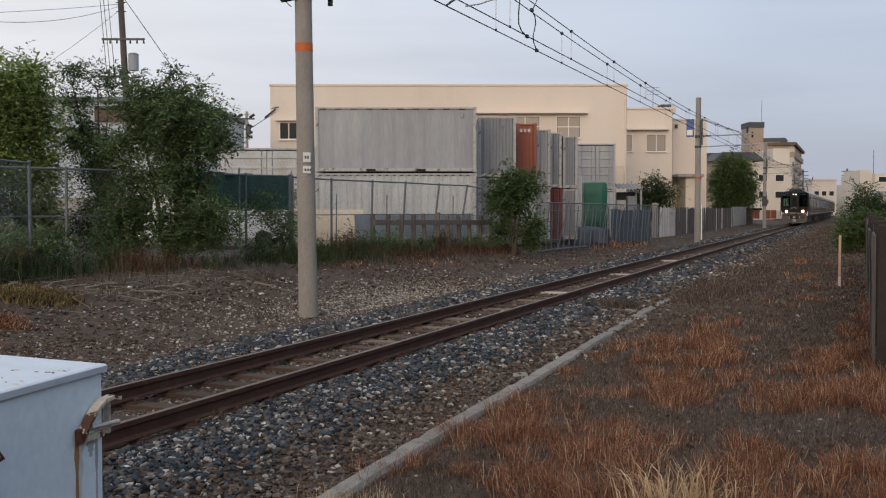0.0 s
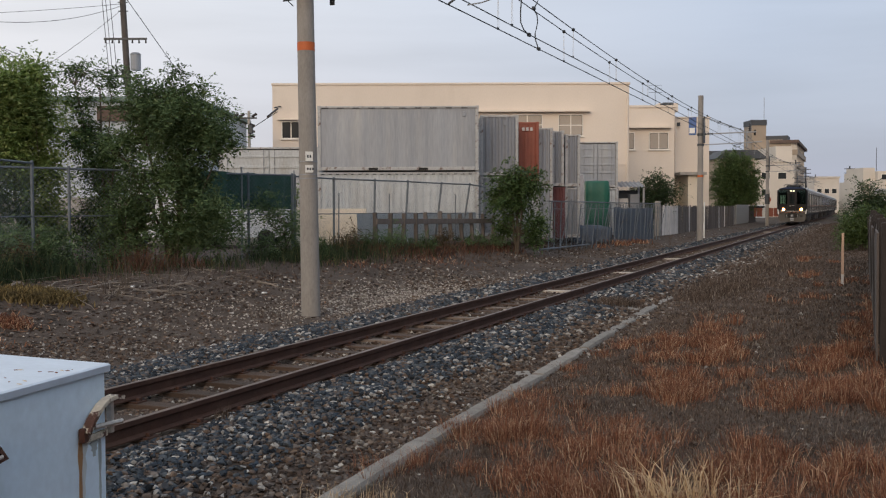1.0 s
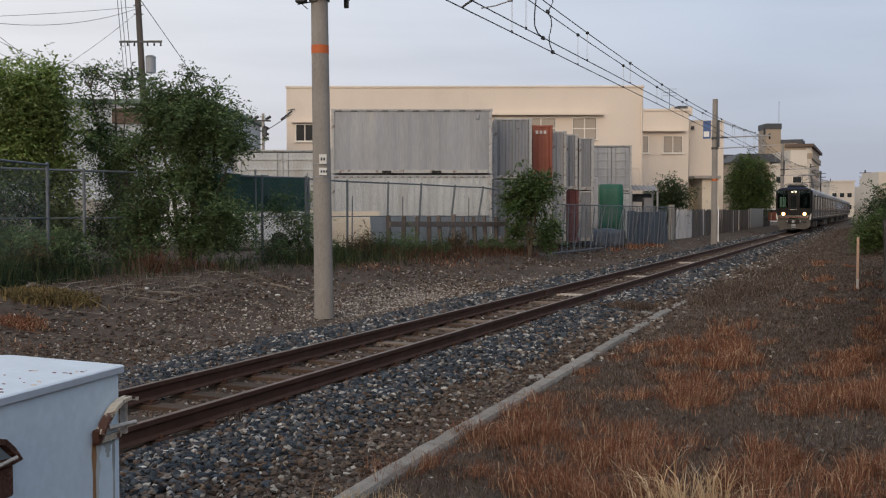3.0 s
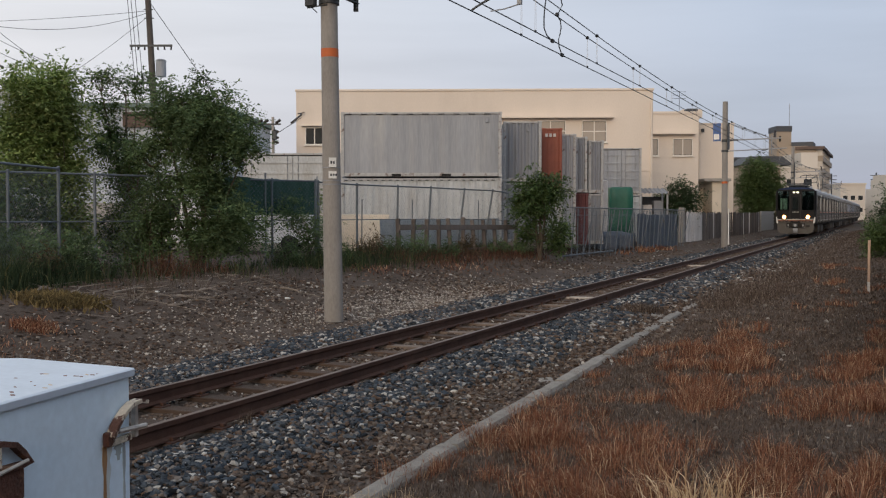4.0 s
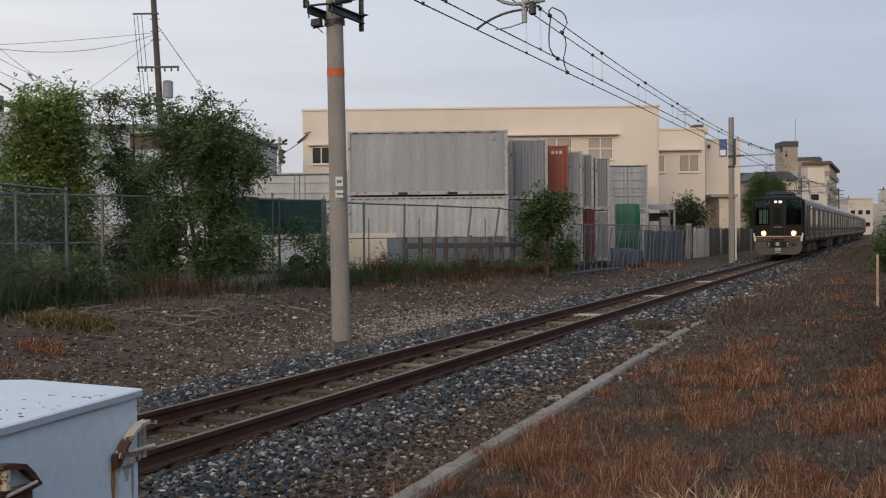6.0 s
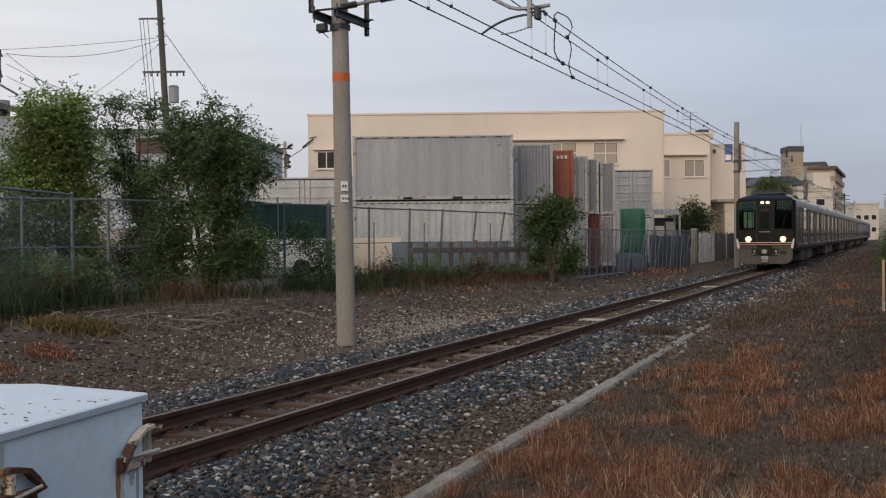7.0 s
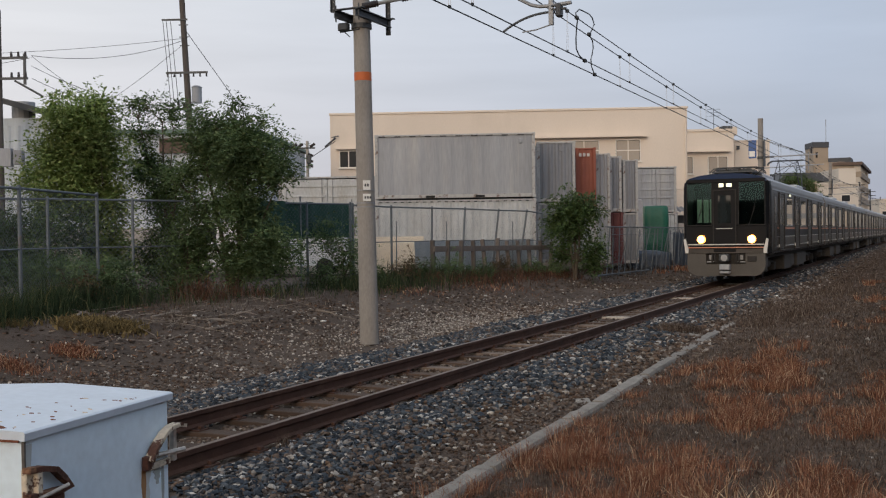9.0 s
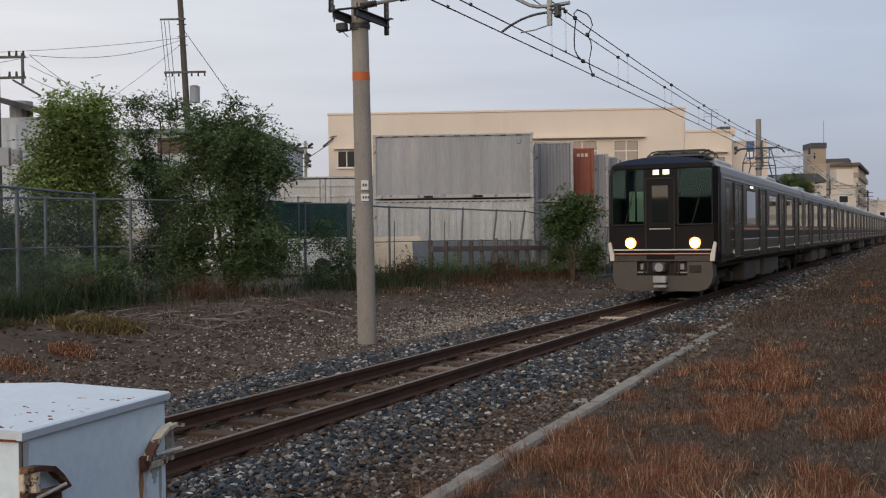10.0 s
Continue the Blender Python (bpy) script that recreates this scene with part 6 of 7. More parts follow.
# ---- trees, bushes and weeds ----
M_BARK = mat("grey_brown_bark", (0.085, 0.068, 0.052), 0.95, var=0.3, scale=6, fine=40, bump=0.5, stretch=(1, 1, 0.3))
M_TWIG = mat("bleached_twig", (0.22, 0.185, 0.155), 0.95, var=0.3, scale=6, fine=30, bump=0.2, obj=0.2)
LEAF_DARK = ramp_mat("dark_green_leaf", [(0, (0.066, 0.108, 0.052)), (0.5, (0.104, 0.160, 0.070)), (0.85, (0.136, 0.194, 0.084)), (1, (0.180, 0.222, 0.106))], rough=0.7, scale=0.9, var=0.45, bump=0, trans=0.32)
LEAF_LIGHT = ramp_mat("yellow_green_leaf", [(0, (0.095, 0.148, 0.046)), (0.5, (0.168, 0.235, 0.074)), (0.85, (0.225, 0.288, 0.100)), (1, (0.31, 0.35, 0.15))], rough=0.6, scale=0.9, var=0.45, bump=0, trans=0.3)
LEAF_MID = ramp_mat("fresh_green_leaf", [(0, (0.030, 0.060, 0.022)), (0.5, (0.062, 0.108, 0.036)), (1, (0.13, 0.18, 0.065))], rough=0.55, scale=1.2, var=0.35, bump=0, trans=0.25)
LEAF_RUST = ramp_mat("browning_leaf", [(0, (0.045, 0.040, 0.022)), (0.5, (0.085, 0.062, 0.034)), (1, (0.14, 0.095, 0.05))], rough=0.8, scale=1.5, var=0.4, bump=0, trans=0.15)
LEAF_ROUND = ramp_mat("clipped_green_leaf", [(0, (0.038, 0.066, 0.022)), (0.6, (0.075, 0.115, 0.036)), (1, (0.12, 0.165, 0.055))], rough=0.7, scale=0.5, var=0.4, bump=0, trans=0.2)
LEAF_FAR = ramp_mat("dull_far_leaf", [(0, (0.022, 0.042, 0.022)), (0.6, (0.050, 0.085, 0.036)), (1, (0.09, 0.125, 0.055))], rough=0.7, scale=0.8, var=0.3, bump=0, trans=0.15)


def leaf_cloud(name, centres, spread, per, size, material, parent, label=""):
    """Leaves set along short drooping sprigs that start at each centre."""
    row = 7
    k = len(centres) * max(1, per // row)
    c = np.repeat(centres, max(1, per // row), 0)
    reach = np.repeat(spread, max(1, per // row)) * 2.1
    c = c + rng.normal(0, 1, (k, 3)) * (reach * 0.22)[:, None]
    a, t = rng.uniform(0, 6.28, k), rng.normal(0.25, 0.55, k)
    d = np.stack([np.cos(a) * np.cos(t), np.sin(a) * np.cos(t), np.sin(t)], -1)
    reach = reach * rng.uniform(0.6, 1.3, k)
    f = np.linspace(0.15, 1, row)
    p = c[:, None] + d[:, None] * (reach[:, None] * f)[..., None]
    p[..., 2] -= (reach[:, None] * 0.35 * f ** 2)
    p = p.reshape(-1, 3)
    n = len(p)
    dd = np.repeat(d, row, 0)
    out = np.cross(dd, [0, 0, 1.0])
    out *= np.tile(np.where(np.arange(row) % 2, 1.0, -1.0), k)[:, None]
    ld = dd * 0.55 + out * 0.8 + rng.normal(0, 0.28, (n, 3)) + [0, 0, -0.22]
    ld /= np.linalg.norm(ld, axis=1)[:, None] + 1e-6
    side = np.cross(ld, np.array([0, 0, 1.0]) + rng.normal(0, 0.35, (n, 3)))
    side /= np.linalg.norm(side, axis=1)[:, None] + 1e-6
    s = size * rng.uniform(0.65, 1.3, n)[:, None]
    fold = np.cross(ld, side) * s * 0.10
    v = np.stack([p, p + ld * s * 0.45 + side * s * 0.27 + fold, p + ld * s, p + ld * s * 0.45 - side * s * 0.27 + fold], 1).reshape(-1, 3)
    i = (np.arange(n) * 4)[:, None]
    return raw(name, v, np.concatenate([i + [0, 1, 2], i + [0, 2, 3]], 0), material, label, "", parent, "stuff")


def tree(name, base, blobs, clusters, per, size, material, label, category, trunks, spread=(0.12, 0.3), bark=None, seed=1, shell=0.55, group=""):
    """blobs: centre and radii relative to the base; trunks: lean and thickness of each stem."""
    global rng
    rng = np.random.default_rng(seed)
    r = random.Random(seed)
    top = empty(name, pose(*base), label, category, group)
    blobs = [np.array(b, float) for b in blobs]
    vol = np.array([b[3] * b[4] * b[5] for b in blobs])
    pts = []
    while len(pts) < clusters:
        b = blobs[rng.choice(len(blobs), p=vol / vol.sum())]
        d = rng.normal(0, 1, 3)
        d /= np.linalg.norm(d)
        rad = (shell + (1 - shell) * rng.random()) if rng.random() < 0.8 else rng.random() * shell
        rad *= 0.88 + 0.42 * noise.noise(Vector(d) * 2.1 + Vector((seed, b[0], b[2])))
        q = b[:3] + d * rad * b[3:6]
        if q[2] > 0.12:
            pts.append(q)
    pts = np.array(pts)
    leaf_cloud("crown", pts, rng.uniform(*spread, len(pts)), per, size, material, top, "dense uneven foliage")
    bark = bark or M_BARK
    forks = []
    for (lx, ly, h, rad) in trunks:
        q0 = Vector((r.uniform(-0.15, 0.15), r.uniform(-0.15, 0.15), -0.1))
        path = [q0]
        for s in (0.35, 0.7, 1.0):
            path.append(Vector((q0.x + lx * s + r.uniform(-0.06, 0.06), q0.y + ly * s + r.uniform(-0.06, 0.06), h * s)))
        bm = bmesh.new()
        for i, (p, q) in enumerate(zip(path, path[1:])):
            tube(bm, p, q, rad * (1 - 0.25 * i), rad * (0.75 - 0.22 * i), seg=8)
        part("trunk", bm, bark, top)
        forks += [(path[1], rad * 0.6), (path[2], rad * 0.5), (path[3], rad * 0.4)]
    for k in range(min(110, len(pts) // 5)):
        q = Vector(pts[r.randrange(len(pts))])
        p, rad = min(forks, key=lambda f: (f[0] - q).length + (3 if f[0].z > q.z else 0) + r.random())
        mid = p.lerp(q, 0.55) + Vector((r.uniform(-0.15, 0.15), r.uniform(-0.15, 0.15), r.uniform(-0.05, 0.25)))
        bm = tube(bmesh.new(), p, mid, rad * 0.55, rad * 0.3, seg=5)
        tube(bm, mid, q, rad * 0.3, rad * 0.08, seg=4)
        part("limb", bm, bark, top)
    return top


def on(x, y):
    return (x, y, level(x, y))


def at(a, b):
    p = yard(a, b)
    return on(p.x, p.y)


def woods():
    # large dark thicket at the fence
    tree("tree", at(-6.3, 24.3), [(-0.7, 0, 3.65, 0.95, 0.9, 0.75), (0.2, 0, 3.3, 1.2, 1.1, 1.0), (0.85, 0, 3.0, 0.8, 0.8, 0.65), (1.35, 0, 2.8, 0.45, 0.6, 0.35), (0.2, 0, 2.0, 1.1, 1.0, 1.0), (1.05, 0, 1.0, 0.9, 0.9, 0.65), (0.4, -0.2, 0.75, 1.2, 0.8, 0.65), (-1.2, 0, 2.9, 0.8, 0.8, 0.6), (-1.5, -0.1, 0.6, 0.75, 0.6, 0.5), (0.1, 0, 4.25, 0.25, 0.25, 0.5), (0.75, 0, 3.9, 0.3, 0.3, 0.4), (-0.95, 0, 4.3, 0.4, 0.4, 0.3)],
         980, 56, 0.088, LEAF_DARK, "large dense dark green thicket growing at the fence", "tree", [(0.5, 0, 2.6, 0.06), (-0.7, 0.1, 2.9, 0.07), (0.1, -0.2, 3.2, 0.07), (1.1, 0.2, 2.4, 0.05), (-1.2, -0.1, 2.4, 0.05), (0.2, 0, 4.0, 0.03)], seed=3, spread=(0.11, 0.24), shell=0.35)
    tree("bush", at(-7.3, 24.2), [(0, 0, 1.0, 0.8, 0.6, 0.9), (0.3, 0, 2.0, 0.5, 0.5, 0.5)], 170, 35, 0.085, LEAF_DARK, "thin twiggy shrub with gaps between stems", "bush", [(0.2, 0, 1.9, 0.025), (-0.3, 0, 1.8, 0.02), (0.0, 0, 2.2, 0.02)], seed=4, spread=(0.1, 0.2))
    # brighter tree behind the chain-link panel
    tree("tree", at(-10.2, 24.8), [(0, 0, 4.1, 0.95, 0.9, 0.8), (0.35, 0, 3.3, 0.95, 0.9, 0.8), (-0.4, 0, 3.2, 0.8, 0.8, 0.7), (-0.55, 0, 4.45, 0.45, 0.5, 0.4), (0.6, 0, 4.5, 0.4, 0.5, 0.35), (0.75, 0, 2.2, 0.55, 0.6, 0.8), (0.8, 0, 1.1, 0.55, 0.5, 0.9), (-1.55, 0, 2.85, 0.6, 0.5, 0.4), (-1.0, 0, 2.3, 0.6, 0.5, 0.5), (-1.1, 0, 3.6, 0.35, 0.4, 0.3), (-0.1, 0, 2.3, 0.9, 0.8, 0.6)],
         880, 49, 0.108, LEAF_LIGHT, "leafy yellow-green tree behind a chain-link panel", "tree", [(0.2, 0, 3.0, 0.08), (-0.4, 0.1, 3.0, 0.06), (-1.3, 0, 2.6, 0.04), (0.7, 0, 2.4, 0.05)], seed=5, spread=(0.14, 0.36), shell=0.3)
    tree("tree", at(-10.9, 24.0), [(0, 0, 1.5, 1.2, 0.7, 0.7), (-1.2, 0, 1.6, 0.8, 0.7, 0.6), (1.0, 0, 1.4, 0.7, 0.6, 0.7), (0.3, 0, 0.6, 1.6, 0.8, 0.6)], 330, 35, 0.085, LEAF_MID, "shaded young tree with crooked stems behind a panel", "tree", [(0.3, 0, 2.0, 0.05), (-0.6, 0, 1.9, 0.045), (-1.1, 0, 2.2, 0.03)], seed=6, spread=(0.12, 0.26), shell=0.3)
    # airy grey-green crown between the two
    tree("tree", at(-8.6, 27.0), [(-1.2, 0, 4.9, 0.5, 0.5, 0.3), (-0.6, 0, 5.0, 0.45, 0.4, 0.28), (-1.0, 0, 4.1, 0.6, 0.6, 0.45), (0.0, 0, 4.6, 0.6, 0.5, 0.35), (-0.7, 0, 3.2, 0.9, 0.7, 0.5), (-0.2, 0, 2.2, 0.9, 0.7, 0.7)],
         430, 28, 0.085, LEAF_MID, "airy tree with thin twigs and sparse leaves", "tree", [(-0.4, 0, 4.4, 0.06), (-1.1, 0, 4.5, 0.05), (0.2, 0, 4.2, 0.04)], seed=8, spread=(0.1, 0.24))
    tree("tree", at(-8.2, 25.6), [(0, 0, 1.2, 1.0, 0.8, 0.9), (0.1, 0, 2.6, 0.8, 0.7, 0.6), (-0.6, 0, 0.7, 1.0, 0.8, 0.6)], 330, 35, 0.085, LEAF_MID, "leafy young tree between two larger ones", "tree", [(0.2, 0, 2.6, 0.04), (-0.3, 0, 2.2, 0.035), (-0.8, 0, 1.6, 0.03)], seed=9, spread=(0.1, 0.22))
    tree("bush", at(-13.0, 24.6), [(0, 0, 0.7, 1.5, 1.0, 0.6), (1.5, 0, 0.8, 1.2, 0.9, 0.6), (-0.2, 0, 1.8, 0.9, 0.6, 0.5), (1.2, 0, 1.5, 0.8, 0.6, 0.5)], 520, 35, 0.085, LEAF_MID, "low green bush behind the chain-link panel", "bush", [(0.3, 0, 1.8, 0.04), (-0.3, 0, 2.0, 0.035), (0.9, 0, 2.2, 0.03), (-0.8, 0, 1.9, 0.03)], seed=12)
    tree("bush", at(-9.4, 21.6), [(0, 0, 0.5, 1.2, 0.7, 0.5), (1.3, 0, 0.5, 0.9, 0.7, 0.5)], 260, 35, 0.075, LEAF_DARK, "dark low shrub against the chain-link fence", "bush", [(0.3, 0, 0.6, 0.025)], seed=13)
    tree("bush", at(-4.15, 27.3), [(0, 0, 0.75, 0.7, 0.7, 0.75), (-0.6, 0, 1.3, 0.6, 0.6, 0.6)], 130, 28, 0.08, LEAF_DARK, "dark shrub edge with hanging leaves", "bush", [(0.1, 0, 0.9, 0.03)], seed=14)
    tree("bush", at(-4.4, 29.8), [(0, 0, 1.75, 0.45, 0.4, 0.35), (-0.3, 0, 1.2, 0.6, 0.5, 0.3)], 60, 16, 0.09, LEAF_LIGHT, "pale green sapling against the fence", "bush", [(0.1, 0, 1.7, 0.02)], seed=15)
    # rank leafy weeds along the fence foot
    for k, (x, y, w, h) in enumerate(((-13.35, 24.2, 0.6, 0.55), (-13.2, 26.0, 0.55, 0.75), (-13.3, 27.4, 0.5, 0.6), (-13.0, 28.6, 0.5, 0.8), (-12.7, 30.0, 0.6, 0.5), (-12.75, 32.0, 0.5, 0.6), (-12.4, 34.0, 0.6, 0.45), (-12.2, 36.0, 0.5, 0.5), (-13.8, 22.4, 0.6, 0.6), (-14.7, 15.2, 0.6, 0.6), (-14.4, 17.6, 0.5, 0.55))):
        tree("weed_bush", on(x, y), [(0, 0, h * 0.5, w, w, h * 0.55), (0.2, 0.1, h * 0.9, w * 0.4, w * 0.4, h * 0.4)], 70, 21, 0.06, (LEAF_MID, LEAF_RUST, LEAF_MID, LEAF_DARK)[k % 4], ("low tangle of green weeds at a fence", "low tangle of browning weeds at a fence", "low tangle of green weeds at a fence", "low tangle of dark weeds at a fence")[k % 4], "weed", [(0.1, 0, h, 0.012), (-0.15, 0.05, h * 0.9, 0.01)], seed=50 + k, spread=(0.06, 0.15), group="weed bushes")
    # bush before the container stack
    tree("tree", at(2.62, 37.6), [(-0.1, 0, 1.9, 0.7, 0.7, 0.6), (-0.2, 0, 2.45, 0.8, 0.7, 0.7), (0.4, 0, 2.5, 0.65, 0.6, 0.6), (-0.8, 0, 1.9, 0.45, 0.5, 0.5), (0.6, 0, 0.9, 0.5, 0.6, 0.8), (-0.5, 0, 1.0, 0.5, 0.5, 0.6)],
         520, 28, 0.11, LEAF_MID, "upright green bush with bare lower stems", "tree", [(0.1, 0, 2.2, 0.07), (-0.25, 0, 2.2, 0.06), (0.3, 0, 2.0, 0.06), (0.0, 0.1, 1.8, 0.05)], seed=21, spread=(0.10, 0.22))
    # beyond the boards
    tree("tree", at(14.0, 71.0), [(0, 0, 2.3, 1.9, 1.3, 1.5), (0.9, 0, 2.7, 1.1, 1.0, 1.1), (-1.3, 0, 2.0, 1.2, 1, 1.2), (0.2, 0, 3.4, 0.9, 0.8, 0.7), (-0.5, 0, 1.0, 1.6, 1.0, 0.9)], 720, 28, 0.13, LEAF_FAR, "loose dark garden tree behind the board fence", "tree", [(0.2, 0, 2.5, 0.09), (-0.5, 0, 2.2, 0.07)], seed=31, spread=(0.2, 0.42))
    tree("tree", on(-13.1, 122.0), [(0.1, 0, 5.9, 2.2, 2.2, 2.3), (-0.6, 0, 4.6, 2.3, 2.2, 2.1), (0.7, 0, 4.3, 2.3, 2.2, 2.1), (0, 0, 2.4, 2.7, 2.2, 2.0)], 1500, 35, 0.20, LEAF_ROUND, "round clipped green tree behind the fence", "tree", [(0, 0, 2.5, 0.22)], seed=33, spread=(0.2, 0.42), shell=0.8)
    # near side of the line, far along it
    tree("bush", on(0.12, 46.0), [(0, 0, 1.0, 0.8, 1.0, 0.85), (0.5, 0, 1.0, 0.8, 1.0, 0.8), (-0.45, -0.3, 0.65, 0.6, 0.8, 0.55)], 420, 35, 0.10, LEAF_ROUND, "fresh green bush at the end of the old fence", "bush", [(0.1, 0, 1.5, 0.05), (-0.2, 0, 1.3, 0.04)], seed=41, spread=(0.1, 0.22))
    tree("bush", on(0.45, 55.0), [(0, 0, 1.9, 1.0, 1.1, 0.9), (0.9, 0, 1.6, 1.1, 1.1, 1.0), (-0.5, 0, 1.1, 0.8, 0.9, 0.9), (0.0, 0, 2.8, 0.5, 0.6, 0.45)], 420, 28, 0.12, LEAF_FAR, "dark green bush along the line", "bush", [(0.1, 0, 2.2, 0.05), (0.4, 0, 1.9, 0.05)], seed=42, spread=(0.12, 0.28))


woods()


def patch(name, material, label, category, spots, h, width, lean, kind="stuff"):
    """spots: x, y, spread x, spread y, count, height factor."""
    out = []
    for x, y, sx, sy, n, k in spots:
        q = rng.normal(0, 1, (n, 2)) * [sx, sy] + [x, y]
        out.append(np.column_stack([q, np.full(n, k)]))
    return blades(name, np.concatenate(out), material, label, category, h, width, lean, kind)


def weeds():
    line = [((-14.5 if y < 16 else -13.6) + 0.3 * math.sin(y), y, 0.5, 0.5, (45 if 16 < y < 23 else 210), 0.25 + 0.6 * rng.random()) for y in np.arange(11, 37, 0.7)]
    line += [(-13.55 - 0.32 * (y - 11.5) + 0.12 * math.sin(y * 5), y, 0.28, 0.3, 420, 0.6 + 0.7 * rng.random()) for y in np.arange(11.3, 17.2, 0.45)]
    patch("tall_grass", M_GREEN, "tall green grass and weeds along the fence", "grass", line, 0.7, 0.0032, 1.0)
    line = [(-12.9 + 0.5 * math.sin(y * 2.3), y, 0.55, 0.6, (70 if y < 24 else 200), 0.35 + 0.5 * rng.random()) for y in np.arange(13, 60, 1.0)]
    patch("withered_weeds", M_DULL, "withered brown weeds along the fence foot", "grass", line, 0.36, 0.0028, 1.3)
    patch("dry_grass", M_STRAW, "dry orange grass in patches by the fences", "grass",
          [(-12.84, 30.4, 0.5, 0.6, 260, 0.6), (-11.9, 29.0, 0.5, 0.7, 200, 0.5), (-11.0, 47.6, 0.2, 0.5, 50, 0.8), (-10.9, 51.2, 0.25, 0.5, 110, 1.3), (-10.7, 54.6, 0.25, 0.4, 100, 1.2), (-11.35, 11.6, 0.15, 0.14, 900, 0.5), (-11.2, 10.3, 0.24, 0.14, 700, 0.42), (-10.9, 10.6, 0.4, 0.25, 120, 0.35), (-9.9, 17.9, 0.2, 0.3, 50, 0.4), (-12.4, 24.5, 0.5, 0.5, 160, 0.5)], 0.34, 0.004, 1.8)
    patch("ochre_weed", M_OCHRE, "low ochre-green creeping weed on soil", "weed", [(-12.5, 13.2, 0.24, 0.24, 2400, 1.15), (-12.2, 13.6, 0.2, 0.18, 900, 0.85), (-13.4, 12.2, 0.2, 0.15, 500, 0.8)], 0.19, 0.008, 1.5)
    patch("brown_shrub", ramp_mat("dead_shrub", [(0, (0.05, 0.026, 0.018)), (0.6, (0.12, 0.058, 0.036)), (1, (0.20, 0.11, 0.07))], bump=0, trans=0.2), "rust-brown dead shrub before the thicket", "shrub", [(-14.0, 17.9, 0.28, 0.32, 420, 0.85), (-13.9, 19.6, 0.25, 0.3, 120, 0.5), (-13.2, 27.0, 0.4, 0.4, 180, 0.7)], 0.85, 0.0026, 1.2)
    patch("dark_clump", M_DULL, "dark brown dead clump beside the kerb", "shrub", [(-4.25, 19.6, 0.17, 0.22, 1500, 0.62), (-3.1, 23.2, 0.25, 1.0, 1500, 0.7), (-3.2, 26.3, 0.25, 1.2, 1300, 0.75), (-2.5, 24.8, 0.3, 1.1, 900, 0.6), (-2.5, 33, 0.5, 1.5, 700, 0.6)], 0.36, 0.0028, 1.3)
    scrub = [(-12.9 + 0.7 * f + 0.15 * math.sin(f * 40), 27.6 + 9.0 * f, 0.42, 0.5, 150, 0.2 + 0.55 * rng.random()) for f in np.linspace(0, 1, 17)]
    patch("brown_scrub", bpy.data.materials["dead_shrub"], "dark brown scrub along the plank fence", "shrub", scrub, 0.75, 0.003, 1.1)
    scrub = [(-13.3 + 0.2 * math.sin(k), 23.0 + k * 0.8, 0.5, 0.55, 260, 0.25 + 0.6 * rng.random()) for k in range(9)]
    patch("tall_grass", M_GREEN, "rank green grass behind the mast", "grass", scrub, 1.0, 0.0032, 0.9)
    patch("dry_weed", M_DULL, "small dry weed by the rail", "weed", [(-5.15, 7.75, 0.05, 0.08, 40, 1.0), (-9.7, 16.0, 0.2, 0.2, 50, 0.8)], 0.22, 0.004, 0.8)
    # leaf litter and a pale gravel patch by the mast
    k = 9000
    q = np.column_stack([rng.uniform(-14.6, -9.6, k), rng.uniform(11, 36, k)])
    q = q[[rng.random() < smooth(-0.25, 0.3, noise.noise((x * 0.6, y * 0.35, 1))) * smooth(9.3, 11.5, -x) for x, y in q]]
    n = len(q)
    z = np.array([level(x, y) for x, y in q]) + 0.012
    a = rng.uniform(0, 6.28, n)
    s = rng.uniform(0.03, 0.075, n)
    d = np.column_stack([np.cos(a) * s, np.sin(a) * s, rng.uniform(-0.2, 0.35, n) * s])
    e = np.column_stack([-np.sin(a) * s, np.cos(a) * s, rng.uniform(-0.3, 0.3, n) * s]) * 0.45
    p = np.column_stack([q, z])
    v = np.stack([p - d, p + e, p + d, p - e], 1).reshape(-1, 3)
    i = (np.arange(n) * 4)[:, None]
    raw("leaf_litter", v, np.concatenate([i + [0, 1, 2], i + [0, 2, 3]], 0), ramp_mat("dead_leaf", [(0, (0.035, 0.024, 0.018)), (0.6, (0.10, 0.055, 0.032)), (0.9, (0.17, 0.085, 0.045)), (1, (0.26, 0.19, 0.13))], bump=0), "brown dead leaves strewn over soil", "leaf litter")
    q = rng.normal(0, 1, (4600, 2)) * [0.75, 3.2] + [-9.5, 21.2]
    q = q[(q[:, 0] < -8.3) & (q[:, 0] > -11.6)]
    pebbles("gravel", np.column_stack([q, np.ones(len(q))]), ramp_mat("pale_gravel", [(0, (0.13, 0.105, 0.088)), (0.5, (0.25, 0.21, 0.18)), (1, (0.52, 0.48, 0.43))]), "pale gravel heap around the mast", 0.012, 0.028, 0.35)
    q = rng.normal(0, 1, (800, 2)) * [1.0, 2.4] + [-10.6, 14.6]
    q = q[(q[:, 0] < -8.3) & (q[:, 0] > -13.2)]
    pebbles("gravel", np.column_stack([q, np.ones(len(q))]), bpy.data.materials["pale_gravel"], "pale gravel strewn among branches", 0.010, 0.024, 0.3)
    # litter: fallen branches on the soil
    r = random.Random(4)
